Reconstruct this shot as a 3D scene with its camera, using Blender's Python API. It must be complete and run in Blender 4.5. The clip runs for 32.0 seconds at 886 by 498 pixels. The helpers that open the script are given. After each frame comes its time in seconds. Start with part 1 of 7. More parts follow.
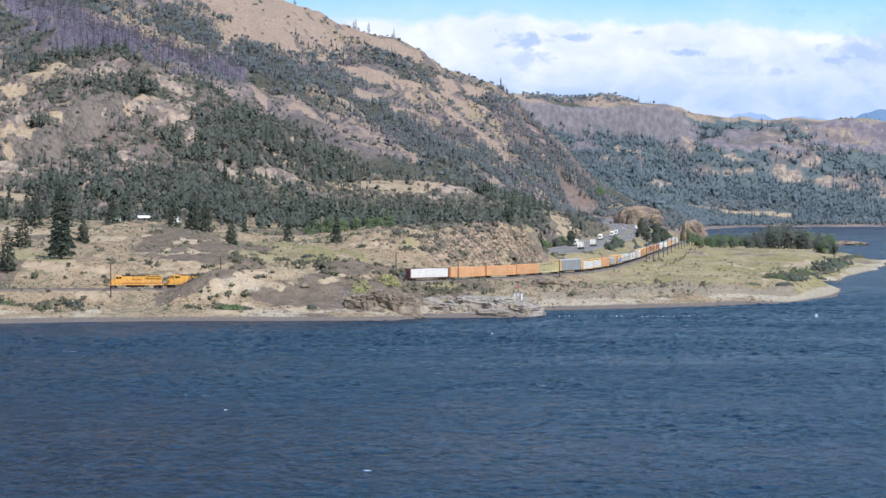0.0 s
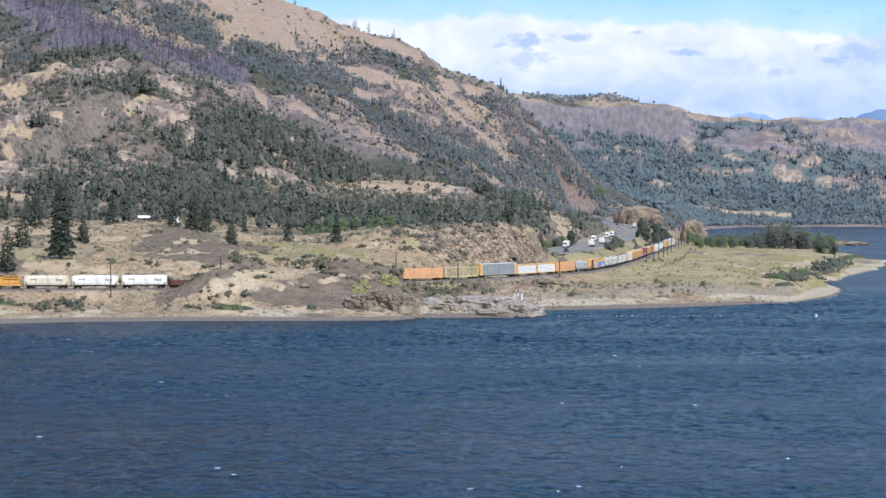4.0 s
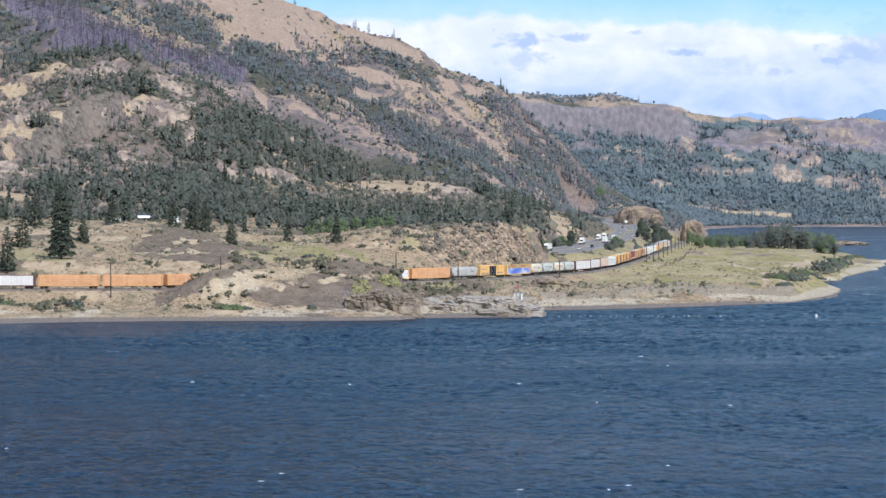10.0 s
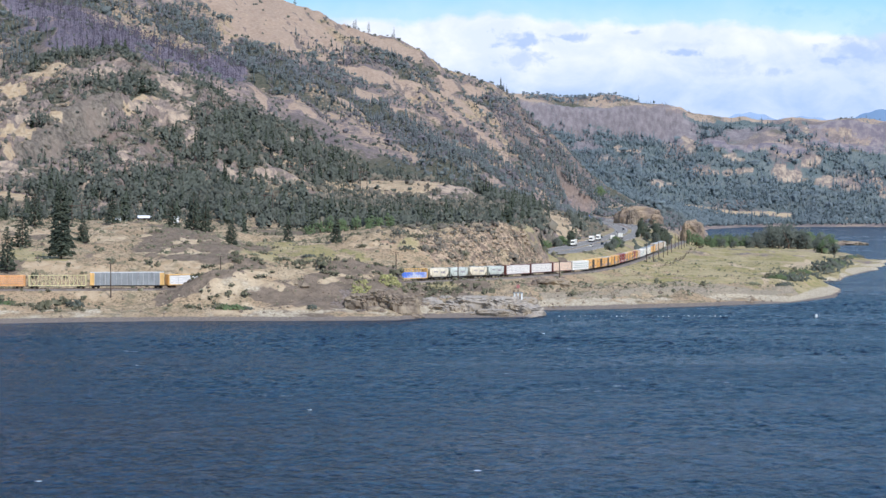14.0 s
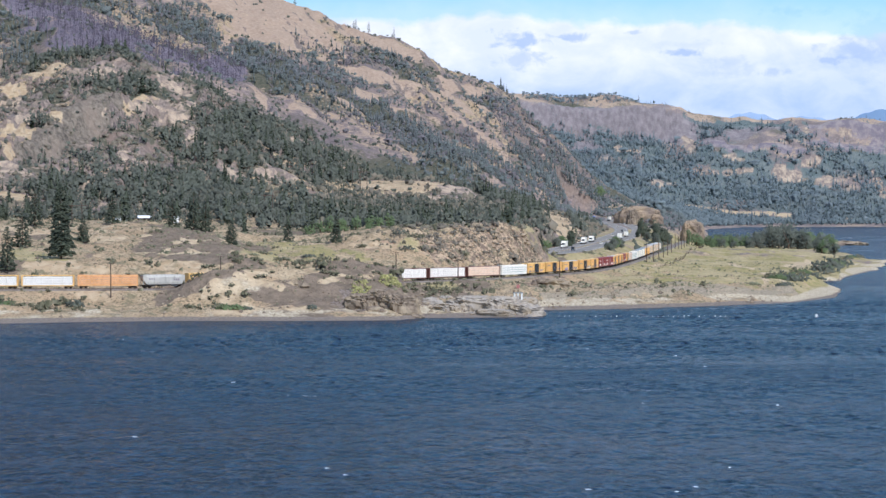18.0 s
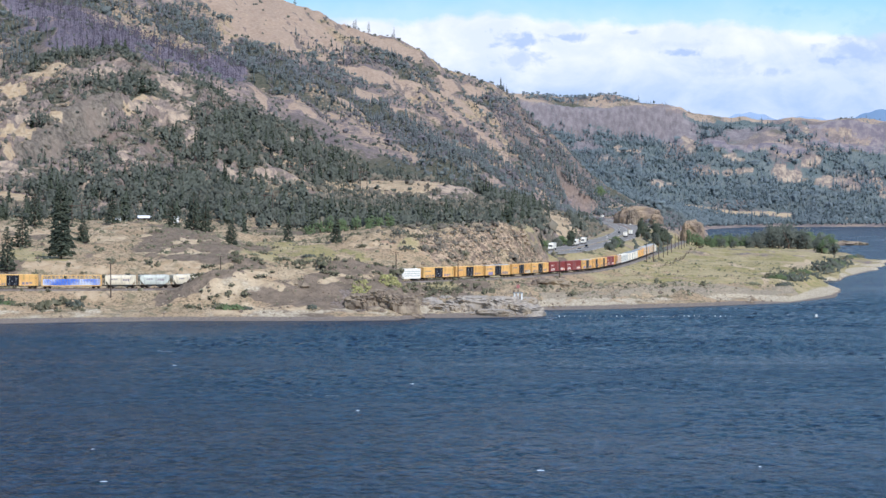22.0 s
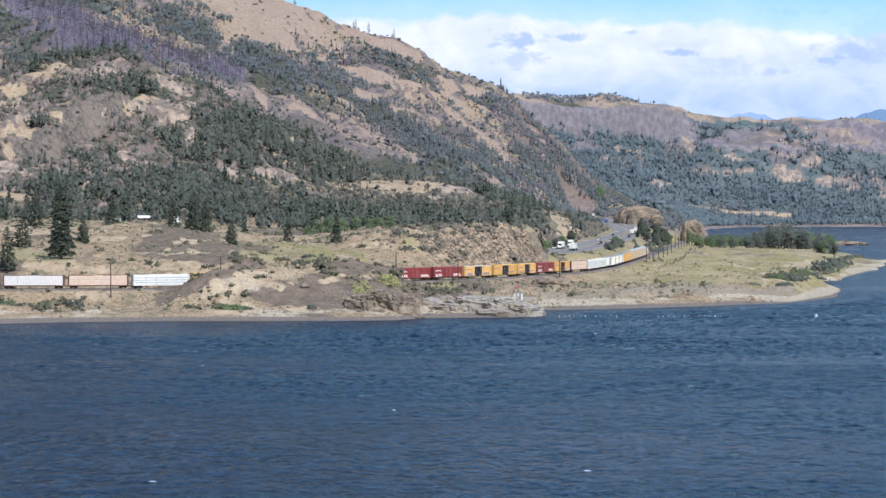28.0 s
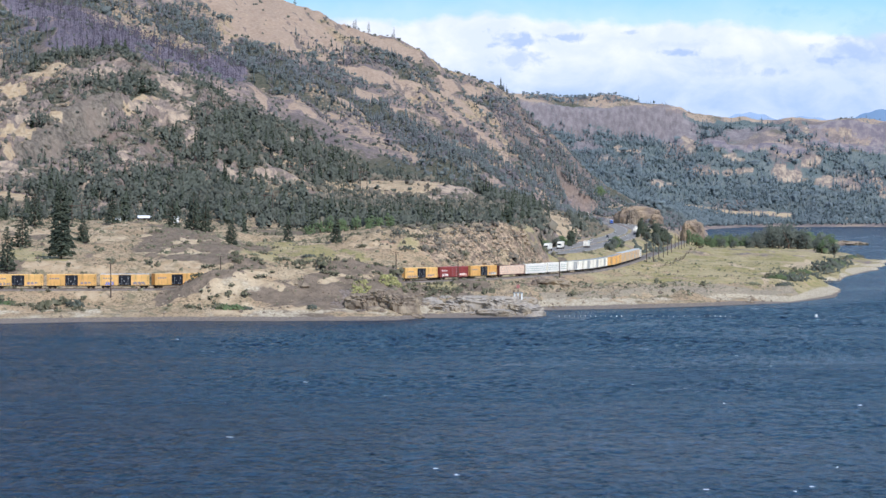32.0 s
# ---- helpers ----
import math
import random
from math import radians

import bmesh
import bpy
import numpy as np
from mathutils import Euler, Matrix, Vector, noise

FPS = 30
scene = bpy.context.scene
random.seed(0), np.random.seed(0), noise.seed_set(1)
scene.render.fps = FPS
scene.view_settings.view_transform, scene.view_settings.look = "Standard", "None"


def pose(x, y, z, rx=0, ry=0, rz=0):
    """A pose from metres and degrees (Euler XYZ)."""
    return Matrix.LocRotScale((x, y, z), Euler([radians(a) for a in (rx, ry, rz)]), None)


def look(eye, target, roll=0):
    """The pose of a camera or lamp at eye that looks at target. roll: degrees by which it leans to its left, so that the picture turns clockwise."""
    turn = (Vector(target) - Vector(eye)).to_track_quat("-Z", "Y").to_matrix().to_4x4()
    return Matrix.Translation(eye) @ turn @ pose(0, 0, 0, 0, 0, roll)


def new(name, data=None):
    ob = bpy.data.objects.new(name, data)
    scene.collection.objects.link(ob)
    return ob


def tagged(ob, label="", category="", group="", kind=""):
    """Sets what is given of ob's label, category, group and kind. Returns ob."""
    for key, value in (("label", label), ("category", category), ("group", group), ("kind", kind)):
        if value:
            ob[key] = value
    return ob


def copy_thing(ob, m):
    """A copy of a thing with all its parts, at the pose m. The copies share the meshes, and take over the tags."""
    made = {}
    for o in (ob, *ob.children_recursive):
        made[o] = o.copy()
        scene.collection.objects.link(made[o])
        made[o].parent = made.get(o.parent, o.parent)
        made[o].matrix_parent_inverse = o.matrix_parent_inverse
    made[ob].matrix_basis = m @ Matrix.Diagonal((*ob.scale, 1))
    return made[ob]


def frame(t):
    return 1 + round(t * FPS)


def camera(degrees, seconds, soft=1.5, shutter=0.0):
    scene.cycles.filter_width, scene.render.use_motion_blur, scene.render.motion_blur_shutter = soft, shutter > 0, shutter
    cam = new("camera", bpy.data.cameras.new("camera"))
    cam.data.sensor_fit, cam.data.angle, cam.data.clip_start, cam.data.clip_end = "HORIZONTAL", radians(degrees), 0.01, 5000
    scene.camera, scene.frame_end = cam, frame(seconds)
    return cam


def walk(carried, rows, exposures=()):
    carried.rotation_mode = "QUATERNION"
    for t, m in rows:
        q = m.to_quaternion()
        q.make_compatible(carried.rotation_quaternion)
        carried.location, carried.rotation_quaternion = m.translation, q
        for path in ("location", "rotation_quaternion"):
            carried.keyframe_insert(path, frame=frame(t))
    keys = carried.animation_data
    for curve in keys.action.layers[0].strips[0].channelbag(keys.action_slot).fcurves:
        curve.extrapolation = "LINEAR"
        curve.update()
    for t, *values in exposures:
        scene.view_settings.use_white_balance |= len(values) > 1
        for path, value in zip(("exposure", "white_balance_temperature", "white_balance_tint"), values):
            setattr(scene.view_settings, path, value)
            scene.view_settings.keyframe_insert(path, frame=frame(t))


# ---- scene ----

cam = camera(22.735, 32.0, soft=1.5)
EYE = (0.0, 0.0, 36.3)
VIEW = look(EYE, (0.0, 3900.0, -28.7))
walk(cam, [(0.0, VIEW), (32.0, VIEW)], exposures=[(0.0, 0.05, 5810, 13), (32.0, 0.05, 5810, 13)])

# ---- sun and sky ----
SUN_AZ, SUN_EL = radians(150), radians(48)
world = bpy.data.worlds.new("world")
scene.world = world
world.use_nodes = True
sky = world.node_tree.nodes.new("ShaderNodeTexSky")
sky.sky_type, sky.sun_disc = "NISHITA", False
sky.sun_elevation, sky.sun_rotation = SUN_EL, SUN_AZ
sky.air_density, sky.dust_density, sky.ozone_density = 1.0, 0.6, 1.5
world.node_tree.links.new(sky.outputs[0], world.node_tree.nodes["Background"].inputs[0])
world.node_tree.nodes["Background"].inputs[1].default_value = 0.15
sun_data = bpy.data.lights.new("sun", "SUN")
sun_data.energy, sun_data.angle, sun_data.color = 3.5, radians(0.5), (1.0, 0.97, 0.92)
sun = new("sun", sun_data)
sun_way = Vector((math.sin(SUN_AZ) * math.cos(SUN_EL), math.cos(SUN_AZ) * math.cos(SUN_EL), math.sin(SUN_EL)))
sun.matrix_basis = look(sun_way * 900, (0, 0, 0))


# ---- materials ----
def rgb(h):
    """A base colour from its sRGB hex code."""
    c = [int(h[i:i + 2], 16) / 255 for i in (0, 2, 4)]
    return (*[v / 12.92 if v <= 0.04045 else ((v + 0.055) / 1.055) ** 2.4 for v in c], 1.0)


class Graph:
    """A short hand for node trees."""

    def __init__(self, name):
        self.mat = bpy.data.materials.new(name)
        self.mat.use_nodes = True
        self.tree = self.mat.node_tree
        self.bsdf = self.tree.nodes["Principled BSDF"]
        self.out = self.tree.nodes["Material Output"]

    def node(self, kind, **props):
        n = self.tree.nodes.new(kind)
        for key, value in props.items():
            setattr(n, key, value)
        return n

    def link(self, a, b):
        self.tree.links.new(a, b)

    def put(self, socket, value):
        if hasattr(value, "is_linked"):
            self.link(value, socket)
        else:
            socket.default_value = value

    def place(self, scale=(1, 1, 1)):
        n = self.node("ShaderNodeMapping")
        self.link(self.node("ShaderNodeTexCoord").outputs["Object"], n.inputs[0])
        n.inputs["Scale"].default_value = scale
        return n.outputs[0]

    def noise(self, scale, detail=4.0, where=None, rough=0.55, twist=0.0):
        n = self.node("ShaderNodeTexNoise")
        n.inputs["Scale"].default_value, n.inputs["Detail"].default_value = scale, detail
        n.inputs["Roughness"].default_value, n.inputs["Distortion"].default_value = rough, twist
        self.link(where if where is not None else self.place(), n.inputs["Vector"])
        return n.outputs["Fac"]

    def step(self, value, low, high, a=0.0, b=1.0):
        n = self.node("ShaderNodeMapRange")
        self.put(n.inputs[0], value)
        for i, v in enumerate((low, high, a, b)):
            n.inputs[i + 1].default_value = v
        return n.outputs[0]

    def math(self, op, a, b=0.0):
        n = self.node("ShaderNodeMath", operation=op)
        self.put(n.inputs[0], a)
        self.put(n.inputs[1], b)
        return n.outputs[0]

    def mix(self, fac, a, b):
        n = self.node("ShaderNodeMix", data_type="RGBA")
        self.put(n.inputs["Factor"], fac)
        self.put(n.inputs[6], a)
        self.put(n.inputs[7], b)
        return n.outputs[2]

    def mask(self, name):
        return self.node("ShaderNodeAttribute", attribute_name=name).outputs["Fac"]

    def bump(self, height, strength, distance):
        n = self.node("ShaderNodeBump")
        n.inputs["Strength"].default_value, n.inputs["Distance"].default_value = strength, distance
        self.link(height, n.inputs["Height"])
        self.link(n.outputs[0], self.bsdf.inputs["Normal"])

    def done(self, colour, rough=0.8, metal=0.0, gloss=0.3):
        self.put(self.bsdf.inputs["Base Color"], colour)
        self.put(self.bsdf.inputs["Roughness"], rough)
        self.bsdf.inputs["Metallic"].default_value = metal
        self.bsdf.inputs["Specular IOR Level"].default_value = gloss
        return self.mat


def plain(name, a, b, c=None, scale=1.0, big=0.1, rough=0.7, metal=0.0, relief=0.3, gloss=0.3, spread=0.0):
    """A material of colours a and b in fine grain, c in large blotches; spread: how far each piece differs."""
    g = Graph(name)
    fine, wide = g.noise(scale, 5), g.noise(big, 3)
    colour = g.mix(g.step(fine, 0.35, 0.65), rgb(a), rgb(b))
    if c:
        colour = g.mix(g.step(wide, 0.45, 0.65), colour, rgb(c))
    if spread:
        n = g.node("ShaderNodeHueSaturation")
        rnd = g.node("ShaderNodeNewGeometry").outputs["Random Per Island"]
        g.link(g.step(rnd, 0, 1, 1 - spread, 1 + spread), n.inputs["Value"])
        g.link(g.step(rnd, 0, 1, 0.5 + spread * 0.05, 0.5 - spread * 0.05), n.inputs["Hue"])
        g.link(colour, n.inputs["Color"])
        colour = n.outputs[0]
    if relief:
        g.bump(fine, relief, 0.05)
    return g.done(colour, rough, metal, gloss)


def leaves(name, a, b, c, size=0.11, spread=0.06):
    """Foliage: tone changes from tree to tree, a little from clump to clump."""
    g = Graph(name)
    tree, wood, fine = g.noise(size, 2), g.noise(size * 0.12, 3), g.noise(1.4, 3)
    colour = g.mix(g.step(tree, 0.36, 0.64), rgb(a), rgb(b))
    colour = g.mix(g.step(wood, 0.45, 0.65, 0, 0.8), colour, rgb(c))
    n = g.node("ShaderNodeHueSaturation")
    rnd = g.node("ShaderNodeNewGeometry").outputs["Random Per Island"]
    value = g.math("MULTIPLY", g.step(rnd, 0, 1, 1 - spread, 1 + spread), g.step(fine, 0.35, 0.65, 0.93, 1.07))
    g.link(value, n.inputs["Value"])
    g.link(colour, n.inputs["Color"])
    return g.done(n.outputs[0], 0.85, 0, 0.1)


def paint(name, a, dirt="5a5148", rough=0.45, amount=0.5):
    """Weathered vehicle paint: faded patches, streaks that run down, grime towards no side."""
    g = Graph(name)
    streak = g.noise(1.6, 4, g.place((1, 1, 0.12)))
    blotch = g.noise(0.35, 4)
    base = rgb(a)
    light = tuple(min(1, v * 1.18 + 0.015) for v in base[:3]) + (1,)
    colour = g.mix(g.step(blotch, 0.4, 0.65), base, light)
    colour = g.mix(g.step(streak, 0.52, 0.75, 0, amount), colour, rgb(dirt))
    return g.done(colour, g.step(blotch, 0.3, 0.7, rough - 0.1, rough + 0.15), 0.0, 0.4)


M = {}


def ground_material():
    g = Graph("dry_grassland")
    grain, tuft, wide, broad = g.noise(1.1, 6), g.noise(0.25, 6), g.noise(0.04, 5), g.noise(0.012, 4)
    straw = g.mix(g.step(tuft, 0.38, 0.62), rgb("bca787"), rgb("9d8a6c"))
    straw = g.mix(g.step(wide, 0.45, 0.62), straw, rgb("b39978"))
    brush = g.noise(0.14, 7, None, 0.7)
    straw = g.mix(g.step(grain, 0.5, 0.62, 0, 0.8), straw, rgb("6f6450"))
    straw = g.mix(g.step(brush, 0.53, 0.6, 0, 0.75), straw, rgb("79735a"))
    soil = g.mix(g.step(tuft, 0.4, 0.6), rgb("91817a"), rgb("726864"))
    soil = g.mix(g.step(wide, 0.47, 0.6), soil, rgb("a6927f"))
    soil = g.mix(g.step(broad, 0.5, 0.62, 0, 0.7), soil, rgb("6e6564"))
    green = g.mix(g.step(tuft, 0.4, 0.62), rgb("a8986c"), rgb("8f885a"))
    green = g.mix(g.step(wide, 0.45, 0.6), green, rgb("b0a07a"))
    green = g.mix(g.step(grain, 0.55, 0.7, 0, 0.7), green, rgb("6f7455"))
    rock = g.mix(g.step(g.noise(0.5, 7, g.place((1, 1, 0.35))), 0.38, 0.62), rgb("635a57"), rgb("968779"))
    rock = g.mix(g.step(wide, 0.45, 0.65), rock, rgb("857366"))
    # far-shore tones are greyed: the haze sits in their base colour
    hazed_rock = g.mix(g.step(g.noise(0.11, 6, g.place((1, 1, 0.3)), 0.65), 0.38, 0.62), rgb("776e6e"), rgb("908785"))
    pale = g.mix(g.step(tuft, 0.38, 0.62), rgb("b29c86"), rgb("a18b76"))
    pale = g.mix(g.step(grain, 0.56, 0.7, 0, 0.5), pale, rgb("857767"))
    ash = g.mix(g.step(tuft, 0.4, 0.6), rgb("6b646c"), rgb("7d747a"))
    # wood ground across the water, with haze mixed into its tone
    hazed_wood = g.mix(g.step(wide, 0.4, 0.6), rgb("606a68"), rgb("727873"))
    scree = g.mix(g.step(tuft, 0.4, 0.6), rgb("766959"), rgb("8a7a68"))
    scree = g.mix(g.step(grain, 0.52, 0.68, 0, 0.6), scree, rgb("5d544b"))
    tan = g.mix(g.step(tuft, 0.38, 0.62), rgb("c9b594"), rgb("b6a081"))
    tan = g.mix(g.step(grain, 0.56, 0.7, 0, 0.5), tan, rgb("94816a"))
    rust = g.mix(g.step(tuft, 0.38, 0.62), rgb("b5967a"), rgb("9f8670"))
    shingle = g.mix(g.step(grain, 0.4, 0.6), rgb("ab9d87"), rgb("8d816c"))
    shingle = g.mix(g.step(tuft, 0.5, 0.62, 0, 0.7), shingle, rgb("9c9176"))
    shard = g.noise(0.12, 8, g.place((1, 0.6, 0.5)), 0.68)
    tan_rock = g.mix(g.step(shard, 0.42, 0.58), rgb("80736a"), rgb("bba68d"))
    tan_rock = g.mix(g.step(tuft, 0.55, 0.66, 0, 0.7), tan_rock, rgb("8d8070"))
    column = g.noise(0.3, 8, g.place((1, 1, 0.7)), 0.72, 0.6)
    cliff = g.mix(g.step(column, 0.4, 0.6), rgb("5f574e"), rgb("8c8172"))
    cliff = g.mix(g.step(wide, 0.5, 0.62, 0, 0.6), cliff, rgb("8e7f70"))
    crack = g.noise(0.9, 8, g.place((0.7, 1, 1.6)), 0.7, 0.6)
    crust = g.mix(g.step(crack, 0.42, 0.56), rgb("5f554d"), rgb("95877a"))
    crust = g.mix(g.step(wide, 0.5, 0.6, 0, 0.6), crust, rgb("8a7a63"))
    lump = g.noise(0.32, 7, g.place((1, 0.8, 1)), 0.66, 0.4)
    rubble = g.mix(g.step(lump, 0.44, 0.56), rgb("7d6c5d"), rgb("b8a083"))
    rubble = g.mix(g.step(tuft, 0.54, 0.62, 0, 0.7), rubble, rgb("6d6a54"))
    ledge = g.mix(g.step(tuft, 0.38, 0.62), rgb("c1ac8d"), rgb("af9776"))
    ledge = g.mix(g.step(brush, 0.56, 0.63, 0, 0.6), ledge, rgb("86795c"))
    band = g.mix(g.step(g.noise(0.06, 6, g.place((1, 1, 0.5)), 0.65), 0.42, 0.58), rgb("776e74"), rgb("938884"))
    sand = g.mix(g.step(grain, 0.4, 0.6), rgb("c9bca2"), rgb("a8997f"))
    wet = g.mix(g.step(grain, 0.4, 0.6), rgb("8f8375"), rgb("7a6f65"))
    wood = g.mix(g.step(tuft, 0.4, 0.6), rgb("4e5244"), rgb("676151"))
    edge = g.math("MULTIPLY", g.math("SUBTRACT", tuft, 0.5), 1.1)
    colour = straw
    for name, tone in (("soil", soil), ("pale", pale), ("green", green), ("wood", wood), ("ash", ash), ("scree", scree), ("shingle", shingle), ("rubble", rubble), ("crust", crust), ("rust", rust), ("tan", tan), ("rock", rock), ("ledge", ledge), ("hazed_wood", hazed_wood), ("hazed_rock", hazed_rock), ("band", band), ("tan_rock", tan_rock), ("cliff", cliff), ("sand", sand), ("wet", wet)):
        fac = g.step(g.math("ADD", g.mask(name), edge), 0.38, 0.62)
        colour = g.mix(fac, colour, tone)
    g.bump(g.math("ADD", g.math("MULTIPLY", grain, 0.4), tuft), 0.9, 1.5)
    return g.done(colour, 0.95, 0, 0.1)


def water_material():
    """Wind-blown water: short waves and longer ones, light through the crests painted as a paler colour."""
    g = Graph("river_water")
    short = g.noise(0.6, 4, g.place((1.15, 0.8, 1.0)), 0.62, 0.5)
    long = g.noise(0.21, 4, g.place((1.0, 0.8, 1.0)), 0.6, 0.6)
    gust = g.noise(0.011, 5, g.place((0.45, 1.5, 1.0)), 0.6, 0.8)
    height = g.math("ADD", short, g.math("MULTIPLY", long, 1.6))
    g.bump(g.math("MULTIPLY", height, g.step(gust, 0.35, 0.65, 0.8, 1.15)), 1.0, 2.4)
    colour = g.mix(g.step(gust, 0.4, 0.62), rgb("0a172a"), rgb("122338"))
    # crest light is put into the base colour, troughs stay darker
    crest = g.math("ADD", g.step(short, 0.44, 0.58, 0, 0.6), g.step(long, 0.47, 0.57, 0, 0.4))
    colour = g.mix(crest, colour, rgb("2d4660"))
    g.bsdf.inputs["IOR"].default_value = 1.333
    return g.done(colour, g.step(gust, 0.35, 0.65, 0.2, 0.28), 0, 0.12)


# cloudlets in the shade of the bank, each (x, z, half width, half height, strength)
CLOUDLETS = [(176, 420, 62, 17, 0.9), (298, 428, 28, 10, 0.8), (172, 378, 50, 19, 0.6), (538, 394, 38, 7, 0.9), (427, 439, 20, 5, 0.6), (855, 376, 38, 7, 0.8),
             (747, 350, 26, 10, 0.6), (640, 358, 56, 18, 0.35), (805, 486, 60, 9, 0.7), (965, 425, 75, 48, 0.5), (560, 410, 70, 10, 0.25), (900, 400, 60, 14, 0.4)]


def cloud_material():
    g = Graph("cloudy_sky")
    split = g.node("ShaderNodeSeparateXYZ")
    g.link(g.place(), split.inputs[0])
    x, z = split.outputs[0], split.outputs[2]
    puff = g.noise(0.012, 7, g.place((1, 1, 1.4)), 0.55, 0.2)
    billow = g.noise(0.0065, 7, g.place((1, 1, 1.7)), 0.58, 0.3)
    wide = g.noise(0.0028, 4, g.place((1, 1, 2.0)))
    # the bank's upper edge, with one higher head
    head = g.step(g.math("ABSOLUTE", g.math("SUBTRACT", x, 125)), 0, 190, 20, 0)
    east = g.step(x, 640, 900, 0, 26)
    top = g.math("ADD", g.math("SUBTRACT", z, head), g.math("MULTIPLY", g.math("SUBTRACT", puff, 0.5), 60))
    top = g.math("ADD", top, g.math("MULTIPLY", g.math("SUBTRACT", wide, 0.5), 40))
    bank = g.step(g.math("ADD", top, east), 452, 478, 1, 0)
    veil = g.step(g.math("ADD", top, g.math("MULTIPLY", east, 0.5)), 440, 545, 0.45, 0)
    bank = g.math("MAXIMUM", bank, veil)
    blue = g.mix(g.step(z, 440, 530), rgb("b9e6fa"), rgb("a3daf7"))
    tone = g.mix(g.step(billow, 0.4, 0.6), rgb("e9eff8"), rgb("fdfdfd"))
    low = g.mix(g.step(billow, 0.4, 0.62), rgb("bed3f0"), rgb("d9e5f6"))
    sink = g.math("ADD", g.math("ADD", z, g.step(x, 500, 950, 0, -45)), g.math("MULTIPLY", g.math("SUBTRACT", wide, 0.5), 160))
    tone = g.mix(g.step(sink, 285, 390, 1, 0), tone, low)
    ragged = g.math("MULTIPLY", g.math("SUBTRACT", g.noise(0.02, 6, g.place((1, 1, 1.5)), 0.6, 0.3), 0.5), 5.5)
    for cx, cz, w, h, strength in CLOUDLETS:
        dx = g.math("MULTIPLY", g.math("SUBTRACT", x, cx), 1.0 / w)
        dz = g.math("MULTIPLY", g.math("SUBTRACT", z, cz), 1.0 / h)
        r = g.math("SQRT", g.math("ADD", g.math("MULTIPLY", dx, dx), g.math("MULTIPLY", dz, dz)))
        tone = g.mix(g.step(g.math("ADD", r, ragged), 0.35, 1.25, 0.9 * strength, 0), tone, rgb("b3c9ea"))
    glow = g.node("ShaderNodeEmission")
    g.link(g.mix(bank, blue, tone), glow.inputs[0])
    glow.inputs[1].default_value = 1.0
    g.link(glow.outputs[0], g.out.inputs[0])
    return g.mat


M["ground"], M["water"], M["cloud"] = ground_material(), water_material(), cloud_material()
M["ballast"] = plain("track_ballast", "766c62", "91877b", "675e55", 3.0, 0.2, 0.95)
M["rail"] = plain("rusty_rail", "6b5548", "8a7a6c", None, 2.0, rough=0.5, metal=0.6)
M["asphalt"] = plain("worn_asphalt", "898279", "968f84", "7c766d", 1.0, 0.05, 0.9)
M["line_paint"] = plain("road_paint", "d5d5cf", "bcbcb4", None, 2.0, rough=0.7)
M["conifer"] = leaves("conifer_needles", "464c3f", "575c4b", "4f5546")
# needles of the ridge and far shore: air haze painted in as paler, bluer tones
M["hazed_conifer"] = leaves("haze_tinted_needles", "636a67", "717772", "6b6e6e", 0.07)
M["hazed_plateau_conifer"] = leaves("haze_tinted_far_needles", "677273", "747e7e", "6d7679", 0.07)
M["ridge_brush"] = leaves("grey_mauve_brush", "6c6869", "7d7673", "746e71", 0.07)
M["hill_brush"] = leaves("brown_olive_brush", "6e6858", "837a69", "746d62", 0.1)
M["oak"] = leaves("oak_leaves", "555a50", "676a5d", "5f6157", 0.13)
M["leaf"] = leaves("fresh_leaves", "586747", "6d7a56", "63704e", 0.13)
M["sage"] = plain("sage_brush", "7d7a62", "8f8a70", "6d6e56", 1.2, 0.2, 0.85, 0, 0, 0.1, 0.25)
M["sage_dark"] = plain("olive_brush", "67654f", "77735e", "5d5c49", 1.2, 0.2, 0.85, 0, 0, 0.1, 0.25)
M["yellow_brush"] = plain("yellow_green_brush", "96935f", "a8a46c", "858258", 1.2, 0.2, 0.85, 0, 0, 0.1, 0.25)
M["burnt"] = plain("burnt_trunks", "665f69", "756d75", "5f5963", 0.8, 0.02, 0.9, 0, 0, 0.1, 0.3)
M["bark"] = plain("bark", "5a4536", "6d5745", None, 3.0, rough=0.9)
M["rock"] = plain("basalt_rock", "665a4e", "93836f", "a4947a", 0.5, 0.09, 0.95, 0, 1.0)
M["rubble"] = plain("brown_rubble", "8b7966", "bba687", "9c8a70", 0.6, 0.12, 0.95, 0, 0.6)
M["tan_crag"] = plain("tan_weathered_rock", "86745f", "ad977a", "75675c", 0.35, 0.07, 0.95, 0, 0.8)
M["pale_rock"] = plain("pale_rock", "8f877c", "b0a595", "a2937c", 0.8, 0.15, 0.95, 0, 0.8)
M["timber"] = plain("weathered_pole", "4d4038", "625347", None, 3.0, rough=0.9)
M["steel"] = plain("dark_steel", "2a2826", "3b3734", None, 2.0, rough=0.6)
M["grime"] = plain("grimy_running_gear", "241f1b", "3a3028", None, 2.0, rough=0.8)
M["glass"] = plain("dark_glass", "15191c", "1c2226", None, 1.0, rough=0.1, relief=0, gloss=0.6)
M["foam"] = plain("foam", "d3dde4", "c2cfd8", None, 2.0, rough=0.6)


# ---- building helpers ----
def mesh_of(name, bm, material, smooth=False):
    me = bpy.data.meshes.new(name)
    bm.to_mesh(me)
    bm.free()
    me.materials.append(material)
    if smooth:
        me.polygons.foreach_set("use_smooth", np.ones(len(me.polygons), dtype=bool))
    return me


